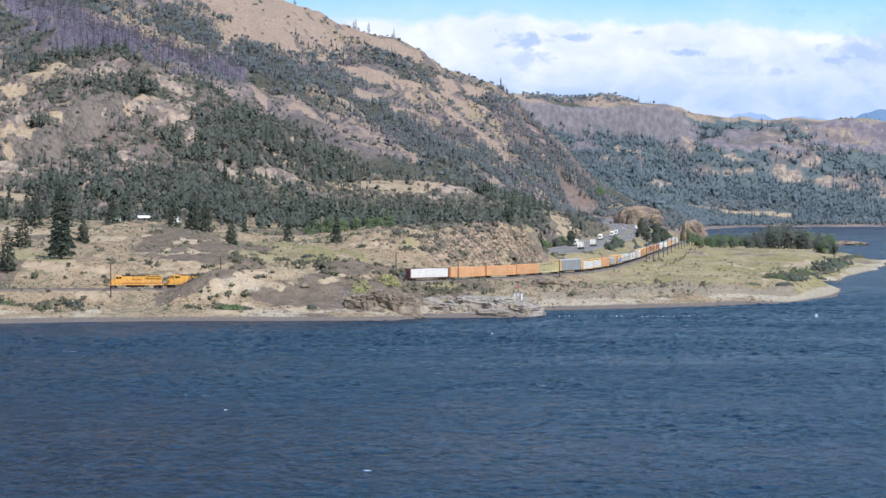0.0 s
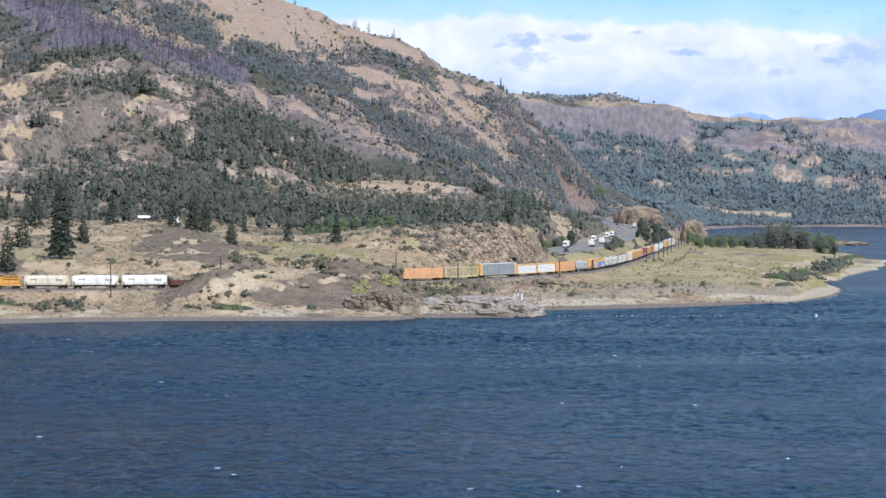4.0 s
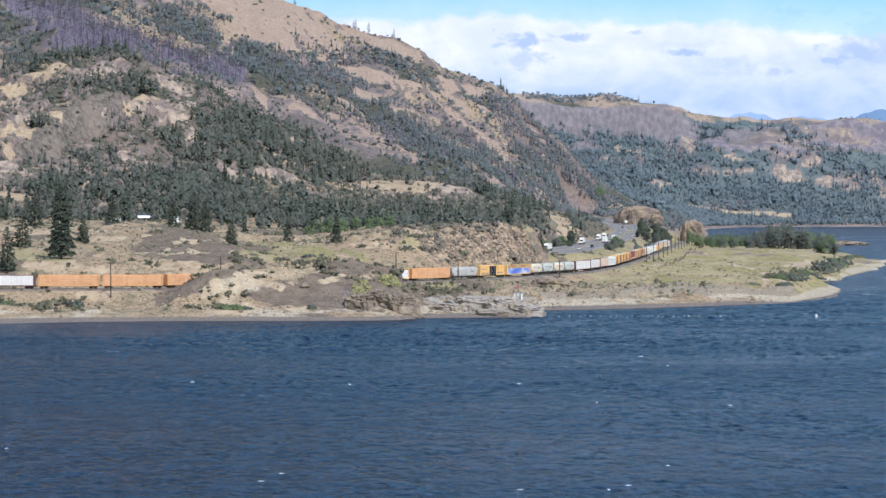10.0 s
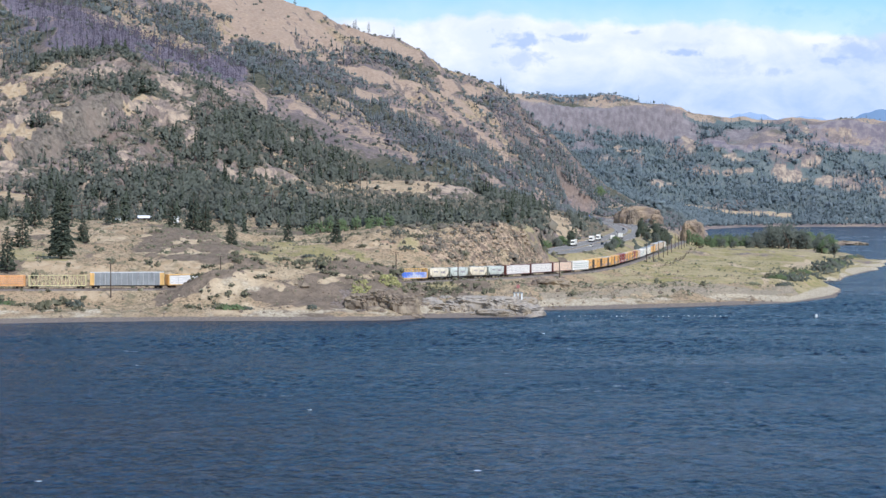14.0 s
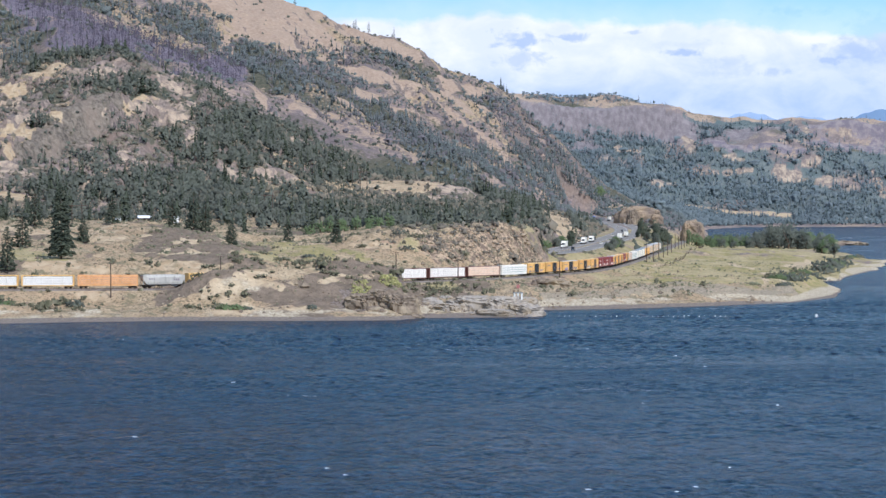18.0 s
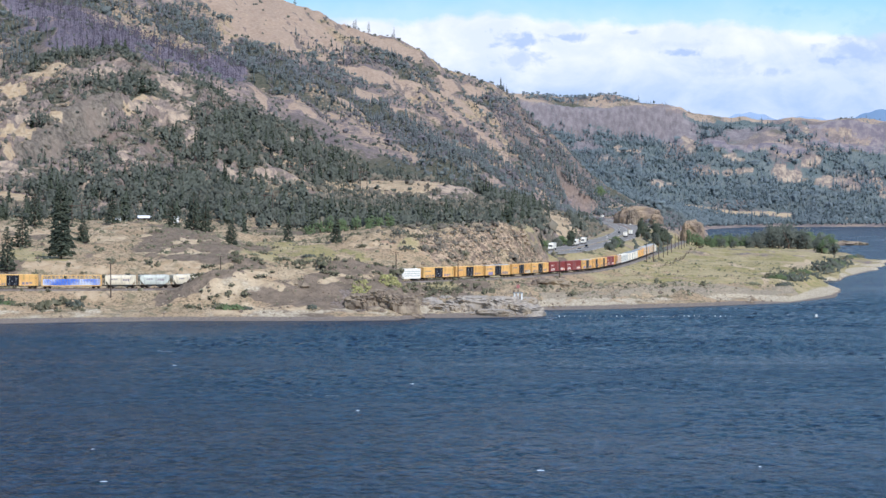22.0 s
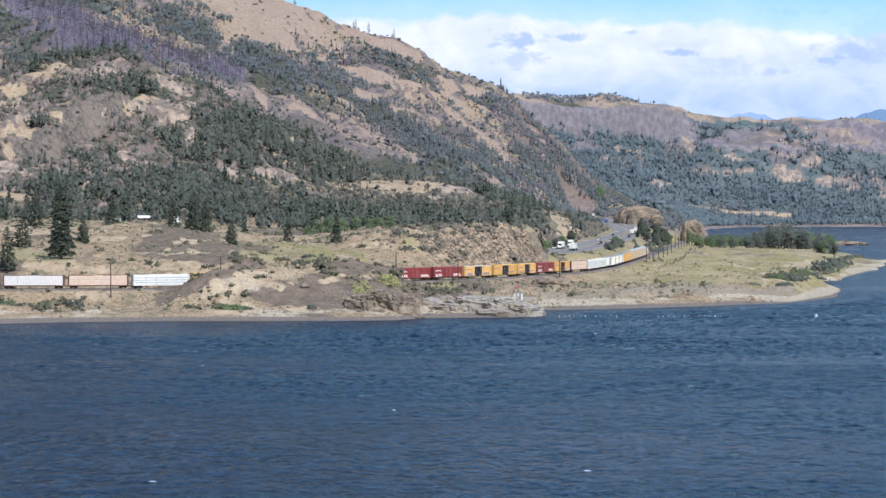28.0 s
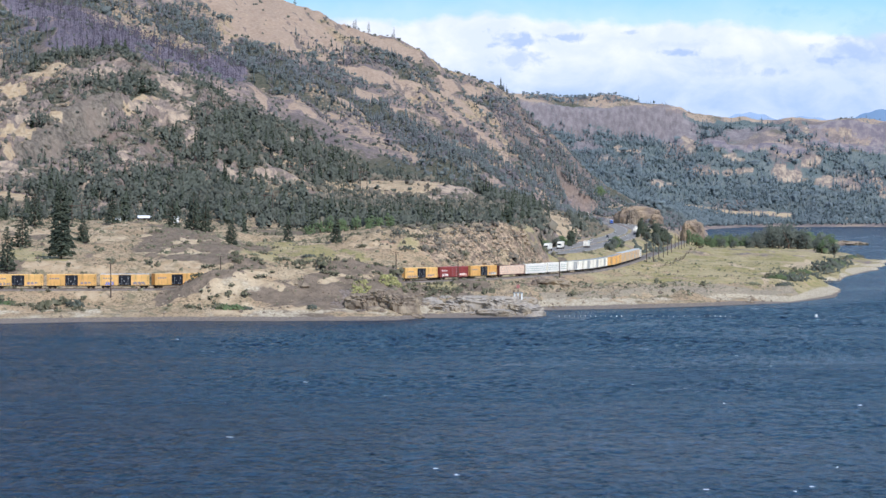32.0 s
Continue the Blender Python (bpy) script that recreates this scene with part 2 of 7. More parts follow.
def part(name, bm, material, parent, label="", smooth=False):
    """Links a bmesh as one mesh object under a thing or a part."""
    ob = new(name, mesh_of(name, bm, material, smooth))
    ob.parent = parent
    if label:
        tagged(ob, label)
    return ob


def arrays(name, verts, faces, material, smooth=False, normals=None):
    """A mesh object from arrays of corners and of triangles or quads; normals: one a corner, for foliage."""
    me = bpy.data.meshes.new(name)
    n = faces.shape[1]
    me.vertices.add(len(verts))
    me.vertices.foreach_set("co", np.ascontiguousarray(verts, dtype=np.float32).ravel())
    me.loops.add(faces.size)
    me.loops.foreach_set("vertex_index", np.ascontiguousarray(faces, dtype=np.int32).ravel())
    me.polygons.add(len(faces))
    me.polygons.foreach_set("loop_start", np.arange(0, faces.size, n, dtype=np.int32))
    me.polygons.foreach_set("use_smooth", np.full(len(faces), smooth or normals is not None, dtype=bool))
    me.update(calc_edges=True)
    if normals is not None:
        layer = me.attributes.new("custom_normal", "FLOAT_VECTOR", "POINT")
        layer.data.foreach_set("vector", np.ascontiguousarray(normals, dtype=np.float32).ravel())
    me.materials.append(material)
    return new(name, me)


def block(bm, x0, x1, y0, y1, z0, z1, bevel=0.0):
    m = Matrix.LocRotScale(((x0 + x1) / 2, (y0 + y1) / 2, (z0 + z1) / 2), None, (x1 - x0, y1 - y0, z1 - z0))
    made = bmesh.ops.create_cube(bm, size=1, matrix=m)["verts"]
    if bevel:
        edges = list({e for v in made for e in v.link_edges})
        bmesh.ops.bevel(bm, geom=edges, offset=bevel, segments=1, affect="EDGES")
    return bm


def drum(bm, centre, axis, radius, length, n=12, top=None):
    turn = Vector(axis).to_track_quat("Z", "Y").to_matrix().to_4x4()
    bmesh.ops.create_cone(bm, cap_ends=True, segments=n, radius1=radius, radius2=radius if top is None else top,
                          depth=length, matrix=Matrix.Translation(centre) @ turn)
    return bm


def prism(bm, outline, y0, y1):
    """An outline in x and z, drawn out along y."""
    a = [bm.verts.new((x, y0, z)) for x, z in outline]
    b = [bm.verts.new((x, y1, z)) for x, z in outline]
    n = len(outline)
    bm.faces.new(a)
    bm.faces.new(b[::-1])
    for i in range(n):
        bm.faces.new((a[i], b[i], b[(i + 1) % n], a[(i + 1) % n]))
    bmesh.ops.recalc_face_normals(bm, faces=bm.faces[:])
    return bm


def section(bm, outline, x0, x1):
    """An outline in y and z, drawn out along x."""
    a = [bm.verts.new((x0, y, z)) for y, z in outline]
    b = [bm.verts.new((x1, y, z)) for y, z in outline]
    n = len(outline)
    bm.faces.new(a)
    bm.faces.new(b[::-1])
    for i in range(n):
        bm.faces.new((a[i], b[i], b[(i + 1) % n], a[(i + 1) % n]))
    bmesh.ops.recalc_face_normals(bm, faces=bm.faces[:])
    return bm


def B():
    return bmesh.new()


# ---- noise over the plan ----
_rng = np.random.default_rng(5)
_perm = _rng.permutation(1024)
_vals = _rng.random(1024)


def value_noise(x, y):
    ix, iy = np.floor(x).astype(np.int64), np.floor(y).astype(np.int64)
    fx, fy = x - ix, y - iy
    fx, fy = fx * fx * (3 - 2 * fx), fy * fy * (3 - 2 * fy)

    def at(i, j):
        return _vals[_perm[(_perm[i & 1023] + j) & 1023]]

    return (at(ix, iy) * (1 - fx) + at(ix + 1, iy) * fx) * (1 - fy) + (at(ix, iy + 1) * (1 - fx) + at(ix + 1, iy + 1) * fx) * fy


def fbm(x, y, size, octaves=4, shift=0.0):
    """Noise of the given size in metres, about -1 to 1."""
    total, amp, f, norm = 0.0, 1.0, 1.0 / size, 0.0
    for k in range(octaves):
        total = total + amp * (value_noise(x * f + shift + 17.3 * k, y * f + 31.7 * k - shift) * 2 - 1)
        norm += amp
        amp, f = amp * 0.55, f * 2.03
    return total / norm * 1.6


def soft(v, low, high):
    t = np.clip((v - low) / (high - low), 0, 1)
    return t * t * (3 - 2 * t)


# ---- the railway's and the highway's lines in plan ----
def spline(points, step=3.0):
    p = np.array(points, float)
    p = np.vstack([2 * p[0] - p[1], p, 2 * p[-1] - p[-2]])
    out = []
    for i in range(1, len(p) - 2):
        n = max(2, int(np.linalg.norm(p[i + 1] - p[i]) / step))
        t = np.linspace(0, 1, n, endpoint=False)[:, None]
        a, b, c, d = p[i - 1:i + 3]
        out.append(0.5 * (2 * b + (c - a) * t + (2 * a - 5 * b + 4 * c - d) * t ** 2 + (3 * b - a - 3 * c + d) * t ** 3))
    return np.vstack(out + [p[-2:-1]])


def rail_z(y):
    """Height of the rails, which climb a little round the curve."""
    return 9.4 + 1.3 * np.clip((np.asarray(y, float) - 780) / 270, 0, 1)


RAILWAY = spline([(-1000, 765), (-500, 768), (-250, 772.5), (-157, 777), (-119, 780.5), (-98, 786), (-60, 815), (-15.1, 852.3), (5.8, 874.0), (25.1, 898.5), (39.6, 925.3), (52.8, 952.6), (61.8, 973.2), (69.2, 999.2), (76.0, 1026.6), (80.6, 1047.4), (102.1, 1181.5), (131.9, 1386.7), (188.8, 1782.9), (225.2, 2037.5), (276.0, 2379.2)])
RAIL_S = np.concatenate([[0], np.cumsum(np.linalg.norm(np.diff(RAILWAY, axis=0), axis=1))])
HEAD_S = float(np.interp(-119.0, RAILWAY[:, 0], RAIL_S))
HIGHWAY = spline([(-900, 1010, 17), (-300, 1075, 17), (-120, 1082, 17), (-40, 1085, 16.6), (20, 1100, 16), (55.4, 1150, 15.4), (96.9, 1420, 15.9), (141.8, 1750, 17.5), (169.7, 2000, 19.9),
                  (178.3, 2200, 23.3), (173.4, 2450, 28.1), (170.3, 2700, 32.1), (172, 2800, 33)], 5.0)


def rail_at(s):
    """Place and heading of the track s metres behind the train's first front."""
    q = HEAD_S + s
    x, y = np.interp(q, RAIL_S, RAILWAY[:, 0]), np.interp(q, RAIL_S, RAILWAY[:, 1])
    x2, y2 = np.interp(q + 6, RAIL_S, RAILWAY[:, 0]), np.interp(q + 6, RAIL_S, RAILWAY[:, 1])
    x1, y1 = np.interp(q - 6, RAIL_S, RAILWAY[:, 0]), np.interp(q - 6, RAIL_S, RAILWAY[:, 1])
    return x, y, math.atan2(y2 - y1, x2 - x1)


# ---- the lie of the land: lines of equal character, each (bearing, distance, height) ----
LIE = {}
LIE["shore"] = [(-1.2267, 719, 0.0), (-0.201, 719, 0.0), (-0.1626, 730, 0.0), (-0.1241, 737, 0.0), (-0.0728, 737, 0.0), (-0.0215, 741, 0.0), (-0.01, 757, 0.0), (0.0195, 761, 0.0), (0.04, 765, 0.0), (0.0456, 818, 0.0), (0.081, 830, 0.0), (0.1195, 853, 0.0), (0.1579, 885, 0.0), (0.1708, 919, 0.0), (0.1792, 944, 0.0), (0.1805, 1190, 0.0), (0.1836, 1242, 0.0), (0.1969, 1388, 0.0), (0.2005, 1490, 0.0), (0.2041, 1573, -3.0), (1.3374, 1573, -3.0)]
LIE["beach"] = [(-1.2267, 752, 3.7), (-0.201, 752, 3.7), (-0.1626, 754, 3.4), (-0.1241, 757, 3.3), (-0.0856, 757, 3.3), (-0.0472, 757, 3.5), (-0.0215, 757, 3.9), (-0.0087, 800, 5.3), (0.0195, 812, 5.9), (0.0374, 800, 4.7), (0.0464, 850, 4.5), (0.081, 872, 5.0), (0.1195, 890, 6.2), (0.1579, 940, 5.2), (0.1669, 1000, 2.2), (0.1738, 1005, 1.2), (0.1792, 1010, 0.1), (0.1808, 1260, 1.4), (0.1836, 1300, 1.4), (0.1964, 1460, 0.8), (0.2005, 1540, 0.5), (0.2046, 1600, -3.0), (1.3374, 1500, -3.0)]
LIE["bank"] = [(-1.2267, 779, 9.0), (-0.201, 779, 8.8), (-0.1369, 786, 8.8), (-0.1241, 778, 9.8), (-0.1138, 774, 12.9), (-0.1049, 774, 15.3), (-0.0908, 780, 16.1), (-0.0728, 795, 17.1), (-0.0574, 803, 18.0), (-0.0421, 812, 17.6), (-0.0318, 820, 17.2), (-0.0215, 836, 16.4), (-0.0195, 838, 15.2), (-0.0179, 841, 9.2), (-0.0062, 862, 8.8), (0.0195, 885, 8.6), (0.0503, 935, 8.3), (0.081, 985, 7.4), (0.1195, 985, 6.6), (0.1528, 1000, 6.0), (0.1682, 1080, 4.5), (0.1792, 1200, 2.2), (0.1836, 1380, 2.2), (0.1964, 1540, 0.9), (0.2005, 1580, 0.5), (0.2046, 1620, -3.0), (1.3374, 1560, -3.0)]
LIE["grade"] = [(-1.2267, 800, 9.6), (-0.201, 800, 9.6), (-0.1241, 812, 9.6), (-0.0728, 830, 10.0), (-0.0215, 880, 9.6), (0.0195, 950, 9.6), (0.0503, 1010, 9.4), (0.081, 1130, 8.6), (0.1195, 1200, 7.0), (0.1528, 1200, 6.0), (0.1682, 1250, 5.0), (0.1836, 1500, 2.5), (0.1964, 1600, 0.9), (0.2005, 1620, 0.5), (0.2046, 1660, -3.0), (1.3374, 1700, -3.0)]
LIE["foot"] = [(-1.2267, 830, 18.0), (-0.201, 830, 17.4), (-0.1626, 832, 17.7), (-0.1164, 838, 17.8), (-0.0933, 846, 18.5), (-0.0728, 858, 13.0), (-0.0472, 880, 12.0), (-0.0215, 905, 11.0), (0.0195, 975, 10.5), (0.0451, 1030, 10.5), (0.0554, 1080, 10.5), (0.081, 1300, 10.0), (0.1015, 1450, 9.0), (0.1195, 1450, 7.0), (0.1528, 1450, 6.0), (0.1682, 1500, 5.0), (0.181, 1650, 2.0), (0.1964, 1740, -0.6), (1.3374, 1850, -3.0)]
LIE["bench"] = [(-1.2267, 1000, 30.1), (-0.201, 1000, 30.7), (-0.1626, 1000, 29.1), (-0.1369, 1000, 30.7), (-0.1164, 990, 28.4), (-0.0985, 985, 25.2), (-0.0882, 980, 21.0), (-0.0677, 980, 21.7), (-0.0472, 985, 23.2), (-0.0369, 985, 25.2), (-0.0292, 990, 27.4), (-0.0164, 990, 28.4), (-0.0062, 995, 27.9), (0.0092, 1005, 29.1), (0.0246, 1020, 29.0), (0.0374, 1040, 29.1), (0.0426, 1055, 26.0), (0.0464, 1065, 21.6), (0.0528, 1110, 15.8), (0.0708, 1450, 13.0), (0.0938, 1700, 10.0), (0.1195, 1750, 7.5), (0.1528, 1750, 6.0), (0.1682, 1780, 5.0), (0.1797, 1850, 2.0), (0.1913, 2000, -2.0), (1.3374, 2000, -3.0)]
LIE["terrace"] = [(-1.2267, 1350, 32.1), (-0.201, 1350, 31.5), (-0.1497, 1350, 30.8), (-0.1113, 1350, 29.7), (-0.0728, 1350, 26.6), (-0.0472, 1350, 26.6), (-0.0215, 1350, 27.3), (0.0169, 1350, 28.7), (0.04, 1350, 29.0), (0.049, 1400, 19.0), (0.0579, 1500, 16.0), (0.0759, 1800, 15.0), (0.1015, 1950, 13.0), (0.1195, 2000, 6.0), (0.1528, 2000, 5.5), (0.1682, 2000, 4.0), (0.1759, 2050, 0.0), (0.1836, 2200, -2.0), (1.3374, 2200, -3.0)]
LIE["slope"] = [(-1.2267, 1560, 74.7), (-0.201, 1560, 70.7), (-0.1626, 1560, 72.7), (-0.1241, 1560, 61.9), (-0.0856, 1580, 59.8), (-0.06, 1600, 53.1), (-0.0421, 1640, 49.3), (-0.0215, 1660, 47.4), (0.0041, 1660, 45.7), (0.0169, 1680, 43.2), (0.0374, 1750, 35.4), (0.0554, 1900, 29.5), (0.0708, 2150, 25.3), (0.0836, 2200, 25.0), (0.1015, 2250, 23.6), (0.1144, 2300, 21.6), (0.1221, 2300, 0.0), (0.1323, 2300, -2.0), (1.3374, 2300, -3.0)]
LIE["crest"] = [(-1.2267, 2000, 183.0), (-0.201, 2000, 165.0), (-0.1677, 2000, 177.3), (-0.1472, 2000, 183.0), (-0.1267, 1980, 163.7), (-0.1113, 1960, 149.9), (-0.0882, 1950, 124.3), (-0.0677, 1940, 108.9), (-0.0421, 1900, 73.3), (-0.0318, 1800, 63.1), (-0.0062, 1790, 62.5), (0.0118, 1800, 57.5), (0.0221, 1850, 47.7), (0.04, 2000, 40.4), (0.0554, 2200, 35.2), (0.0708, 2500, 31.2), (0.0887, 2500, 30.5), (0.1067, 2600, 28.3), (0.1195, 2600, 3.0), (0.1297, 2600, -2.0), (1.3374, 2600, -3.0)]
LIE["gully"] = [(-1.2267, 2150, 188.5), (-0.201, 2150, 166.4), (-0.1472, 2150, 185.7), (-0.1113, 2120, 148.3), (-0.0677, 2120, 107.5), (-0.0344, 2100, 71.8), (0.0118, 2050, 52.6), (0.04, 2200, 39.7), (0.0554, 2400, 35.1), (0.0708, 2680, 32.2), (0.0887, 2700, 31.5), (0.1067, 2800, 29.1), (0.1221, 2800, 1.0), (0.1323, 2800, -2.0), (1.3374, 2800, -3.0)]
LIE["midslope"] = [(-1.2267, 2500, 290.1), (-0.201, 2500, 283.7), (-0.1497, 2500, 245.3), (-0.1113, 2500, 216.4), (-0.0728, 2500, 194.0), (-0.0344, 2500, 155.5), (-0.001, 2500, 120.3), (0.0297, 2500, 85.0), (0.0554, 2650, 60.8), (0.0708, 2850, 48.0), (0.0887, 2950, 39.3), (0.1067, 3000, 30.9), (0.1221, 3000, 3.0), (0.1323, 3000, -2.0), (1.3374, 3000, -3.0)]
LIE["ridge"] = [(-1.2267, 2950, 509.8), (-0.201, 2950, 434.2), (-0.1241, 2950, 362.3), (-0.0882, 3000, 328.6), (-0.0669, 3000, 317.1), (-0.0472, 3000, 290.1), (-0.0344, 3000, 277.1), (-0.0215, 3000, 268.6), (-0.01, 3000, 253.2), (-0.0049, 3000, 239.4), (0.0003, 3000, 226.3), (0.0118, 3010, 217.7), (0.0246, 3030, 206.4), (0.0305, 3050, 195.8), (0.04, 3050, 163.0), (0.0554, 3050, 120.8), (0.0656, 3060, 92.0), (0.0759, 3150, 67.0), (0.0887, 3300, 48.1), (0.1067, 3400, 32.8), (0.1208, 3500, 4.0), (0.1323, 3500, -2.0), (1.3374, 3500, -3.0)]
LIE["behind"] = [(-1.2267, 3300, 200.0), (-0.201, 3300, 200.0), (-0.0669, 3300, 200.0), (-0.001, 3300, 120.0), (0.0246, 3300, 90.0), (0.04, 3300, 151.4), (0.0554, 3300, 115.8), (0.0759, 3450, 63.7), (0.0887, 3600, 49.2), (0.1067, 3800, 36.3), (0.1221, 4000, 16.8), (0.1374, 4050, 8.0), (0.1579, 4050, 4.0), (1.3374, 4050, 4.0)]
LIE["far_shore"] = [(-1.2267, 4150, 100.0), (0.0041, 4150, 100.0), (0.0297, 4100, 84.7), (0.0554, 4100, 68.9), (0.0887, 4150, 48.0), (0.1067, 4180, 38.4), (0.1323, 4200, 21.2), (0.1579, 4210, 16.9), (0.201, 4220, 16.8), (1.3374, 4220, 16.8)]
LIE["far_terrace"] = [(-1.2267, 4380, 100.0), (0.0041, 4380, 150.0), (0.0297, 4380, 155.3), (0.0554, 4380, 132.9), (0.0887, 4400, 110.8), (0.1067, 4400, 88.2), (0.1323, 4400, 76.9), (0.1708, 4400, 82.6), (0.201, 4400, 76.9), (1.3374, 4400, 76.9)]
LIE["cliff_foot"] = [(-1.2267, 4650, 150.0), (0.0041, 4650, 200.0), (0.0297, 4650, 228.3), (0.0554, 4650, 200.8), (0.081, 4650, 198.5), (0.1015, 4650, 186.5), (0.1131, 4630, 185.9), (0.1221, 4600, 182.6), (0.1451, 4600, 184.9), (0.1656, 4620, 183.2), (0.1785, 4650, 186.5), (0.201, 4650, 177.0), (1.3374, 4650, 177.0)]
LIE["cliff_top"] = [(-1.2267, 4680, 200.0), (0.0041, 4680, 230.0), (0.0297, 4690, 276.8), (0.0554, 4690, 264.8), (0.081, 4690, 262.4), (0.0938, 4690, 260.0), (0.1067, 4690, 255.2), (0.1131, 4690, 231.1), (0.1221, 4690, 217.9), (0.1323, 4690, 216.7), (0.1579, 4690, 214.3), (0.1682, 4690, 223.9), (0.1836, 4690, 234.7), (0.201, 4690, 228.7), (1.3374, 4690, 228.7)]
LIE["rim"] = [(-1.2267, 4760, 200.0), (0.0041, 4760, 200.0), (0.0272, 4760, 295.0), (0.0374, 4760, 290.2), (0.0554, 4760, 287.7), (0.0785, 4760, 286.5), (0.0887, 4760, 269.4), (0.1067, 4760, 260.9), (0.1144, 4760, 243.8), (0.1323, 4760, 242.6), (0.1579, 4760, 237.7), (0.1708, 4760, 235.2), (0.1836, 4760, 241.3), (0.201, 4760, 235.2), (1.3374, 4760, 235.2)]
LIE = {k: np.array(v) for k, v in LIE.items()}


def line_distance_rail(x, y):
    yt = np.interp(x, RAILWAY[:, 0], RAILWAY[:, 1])
    slope = np.interp(x, RAILWAY[:, 0], np.gradient(RAILWAY[:, 1], RAILWAY[:, 0]))
    return np.where(x > 285, 900.0, np.abs(y - yt) / np.sqrt(1 + slope ** 2))


def line_distance_road(x, y):
    """Metres from the highway's middle, and the highway's height there."""
    h = HIGHWAY
    west, south = h[h[:, 0] <= 56], h[h[:, 1] >= 1145]
    west, south = west[np.argsort(west[:, 0])], south[np.argsort(south[:, 1])]
    yt = np.interp(x, west[:, 0], west[:, 1])
    slope = np.interp(x, west[:, 0], np.gradient(west[:, 1], west[:, 0]))
    d1 = np.where((x < 56) & (y < 1200), np.abs(y - yt) / np.sqrt(1 + slope ** 2), 900.0)
    xr = np.interp(y, south[:, 1], south[:, 0])
    slope = np.interp(y, south[:, 1], np.gradient(south[:, 0], south[:, 1]))
    d2 = np.where((y > 1120) & (y < 2795), np.abs(x - xr) / np.sqrt(1 + slope ** 2), 900.0)
    z = np.where(d1 < d2, np.interp(x, west[:, 0], west[:, 2]), np.interp(y, south[:, 1], south[:, 2]))
    return np.minimum(d1, d2), z


def ground_z(x, y, rough=True):
    """Height of the ground."""
    x, y = np.asarray(x, float), np.asarray(y, float)
    u = x / y
    if rough:
        loose = soft(y, 930, 965) * (1 - soft(y, 1150, 1250)) + soft(y, 1400, 1480) * (1 - soft(y, 2060, 2160))
        u = u + loose * 0.0026 * fbm(x, y, 26, 4, 81)
    names = list(LIE)
    ys = [np.interp(u, LIE[k][:, 0], LIE[k][:, 1]) for k in names]
    zs = [np.interp(u, LIE[k][:, 0], LIE[k][:, 2]) for k in names]
    z = -4 + 4 * np.clip((y - ys[0] + 40) / 40, 0, 1) + np.minimum(zs[0], 0)
    for k in range(len(names) - 1):
        t = np.clip((y - ys[k]) / np.maximum(ys[k + 1] - ys[k], 1), 0, 1)
        t = 0.6 * t + 0.4 * t * t * (3 - 2 * t)
        z = np.where(y >= ys[k], zs[k] + (zs[k + 1] - zs[k]) * t, z)
    z = np.where(y > ys[-1], zs[-1] - (y - ys[-1]) * 0.9, z)
    if rough:
        land = soft(z, 0.2, 4.0)
        hill = soft(z, 30, 70)
        near = 1 - soft(y, 1100, 1500)
        z = z + land * near * (1.5 * fbm(x, y, 26, 4) + 0.7 * fbm(x, y, 7, 3, 9))
        z = z + land * (1 - near) * (1 - hill) * 1.2 * fbm(x, y, 60, 4, 3)
        slope = blob(x, y, 0, 990, 45, 60)
        z = z + slope * (1.6 * fbm(x, y, 34, 4, 14) + 1.3 * fbm(x, y, 8, 3, 15))
        # spurs that run down the high ridge, ledges on the wooded hill
        across, along = (300 * x + 141 * y) / 331.5, (300 * y - 141 * x) / 331.5
        high = soft(y, 2080, 2250) * (1 - soft(y, 3300, 3500))
        spurs = 1 - np.abs(fbm(across, along * 0.22, 70, 4, 7))
        z = z + hill * high * ((spurs - 0.6) * 16 + 4 * fbm(x, y, 40, 3, 5))
        low_hill = hill * soft(y, 1400, 1500) * (1 - soft(y, 2080, 2200))
        steps = 3.2 * fbm(x, y, 110, 4, 19)
        ledge = np.floor(steps) + soft(steps - np.floor(steps), 0.72, 0.98)
        low_hill = low_hill * (1 - 0.92 * blob(x, y, -30, 1745, 66, 62))
        z = z + low_hill * ((ledge - steps) * 9 + 6 * fbm(x, y, 45, 4, 5))
        z = z + hill * soft(y, 3900, 4200) * 8 * fbm(x, y, 70, 4, 3)
        z = z - 7 * blob(x, y, 206, 1095, 21, 78)
        z = z + soft(u, 0.055, 0.08) * soft(z, 2.5, 5) * (1 - soft(y, 1500, 1800)) * (1.3 * fbm(x, y, 60, 3, 61) + 0.6 * fbm(x, y * 0.5, 14, 3, 62))
        # the grey cliff and the ravine below it
        ax, ay, bx, by = -332.0, 1580.0, -258.0, 1810.0
        length = math.hypot(bx - ax, by - ay)
        t = ((x - ax) * (bx - ax) + (y - ay) * (by - ay)) / length
        d = ((y - ay) * (bx - ax) - (x - ax) * (by - ay)) / length + 9 * fbm(x, y, 40, 3, 23)
        reach = soft(t, -20, 20) * (1 - soft(t, length - 30, length + 20))
        z = z + reach * (8 * soft(d, -14, 10) * (1 - soft(d, 40, 90)) - 13 * (1 - soft(d, -18, 4)) * soft(d, -80, -25) + 2.5 * fbm(x, y, 22, 4, 24))
    tail = np.maximum(30 - 1700 * (x / y - 0.0426), 10.2 + 5 * soft(y, 1040, 1130))
    z = np.where((y > 940) & (y < 1140) & (x / y > 0.03) & (x / y < 0.07), np.minimum(z, tail), z)
    dr = line_distance_rail(x, y)
    dw, zr = line_distance_road(x, y)
    zt = rail_z(y) - 0.75
    z = zt + (z - zt) * soft(dr, 4.0, 13.0)
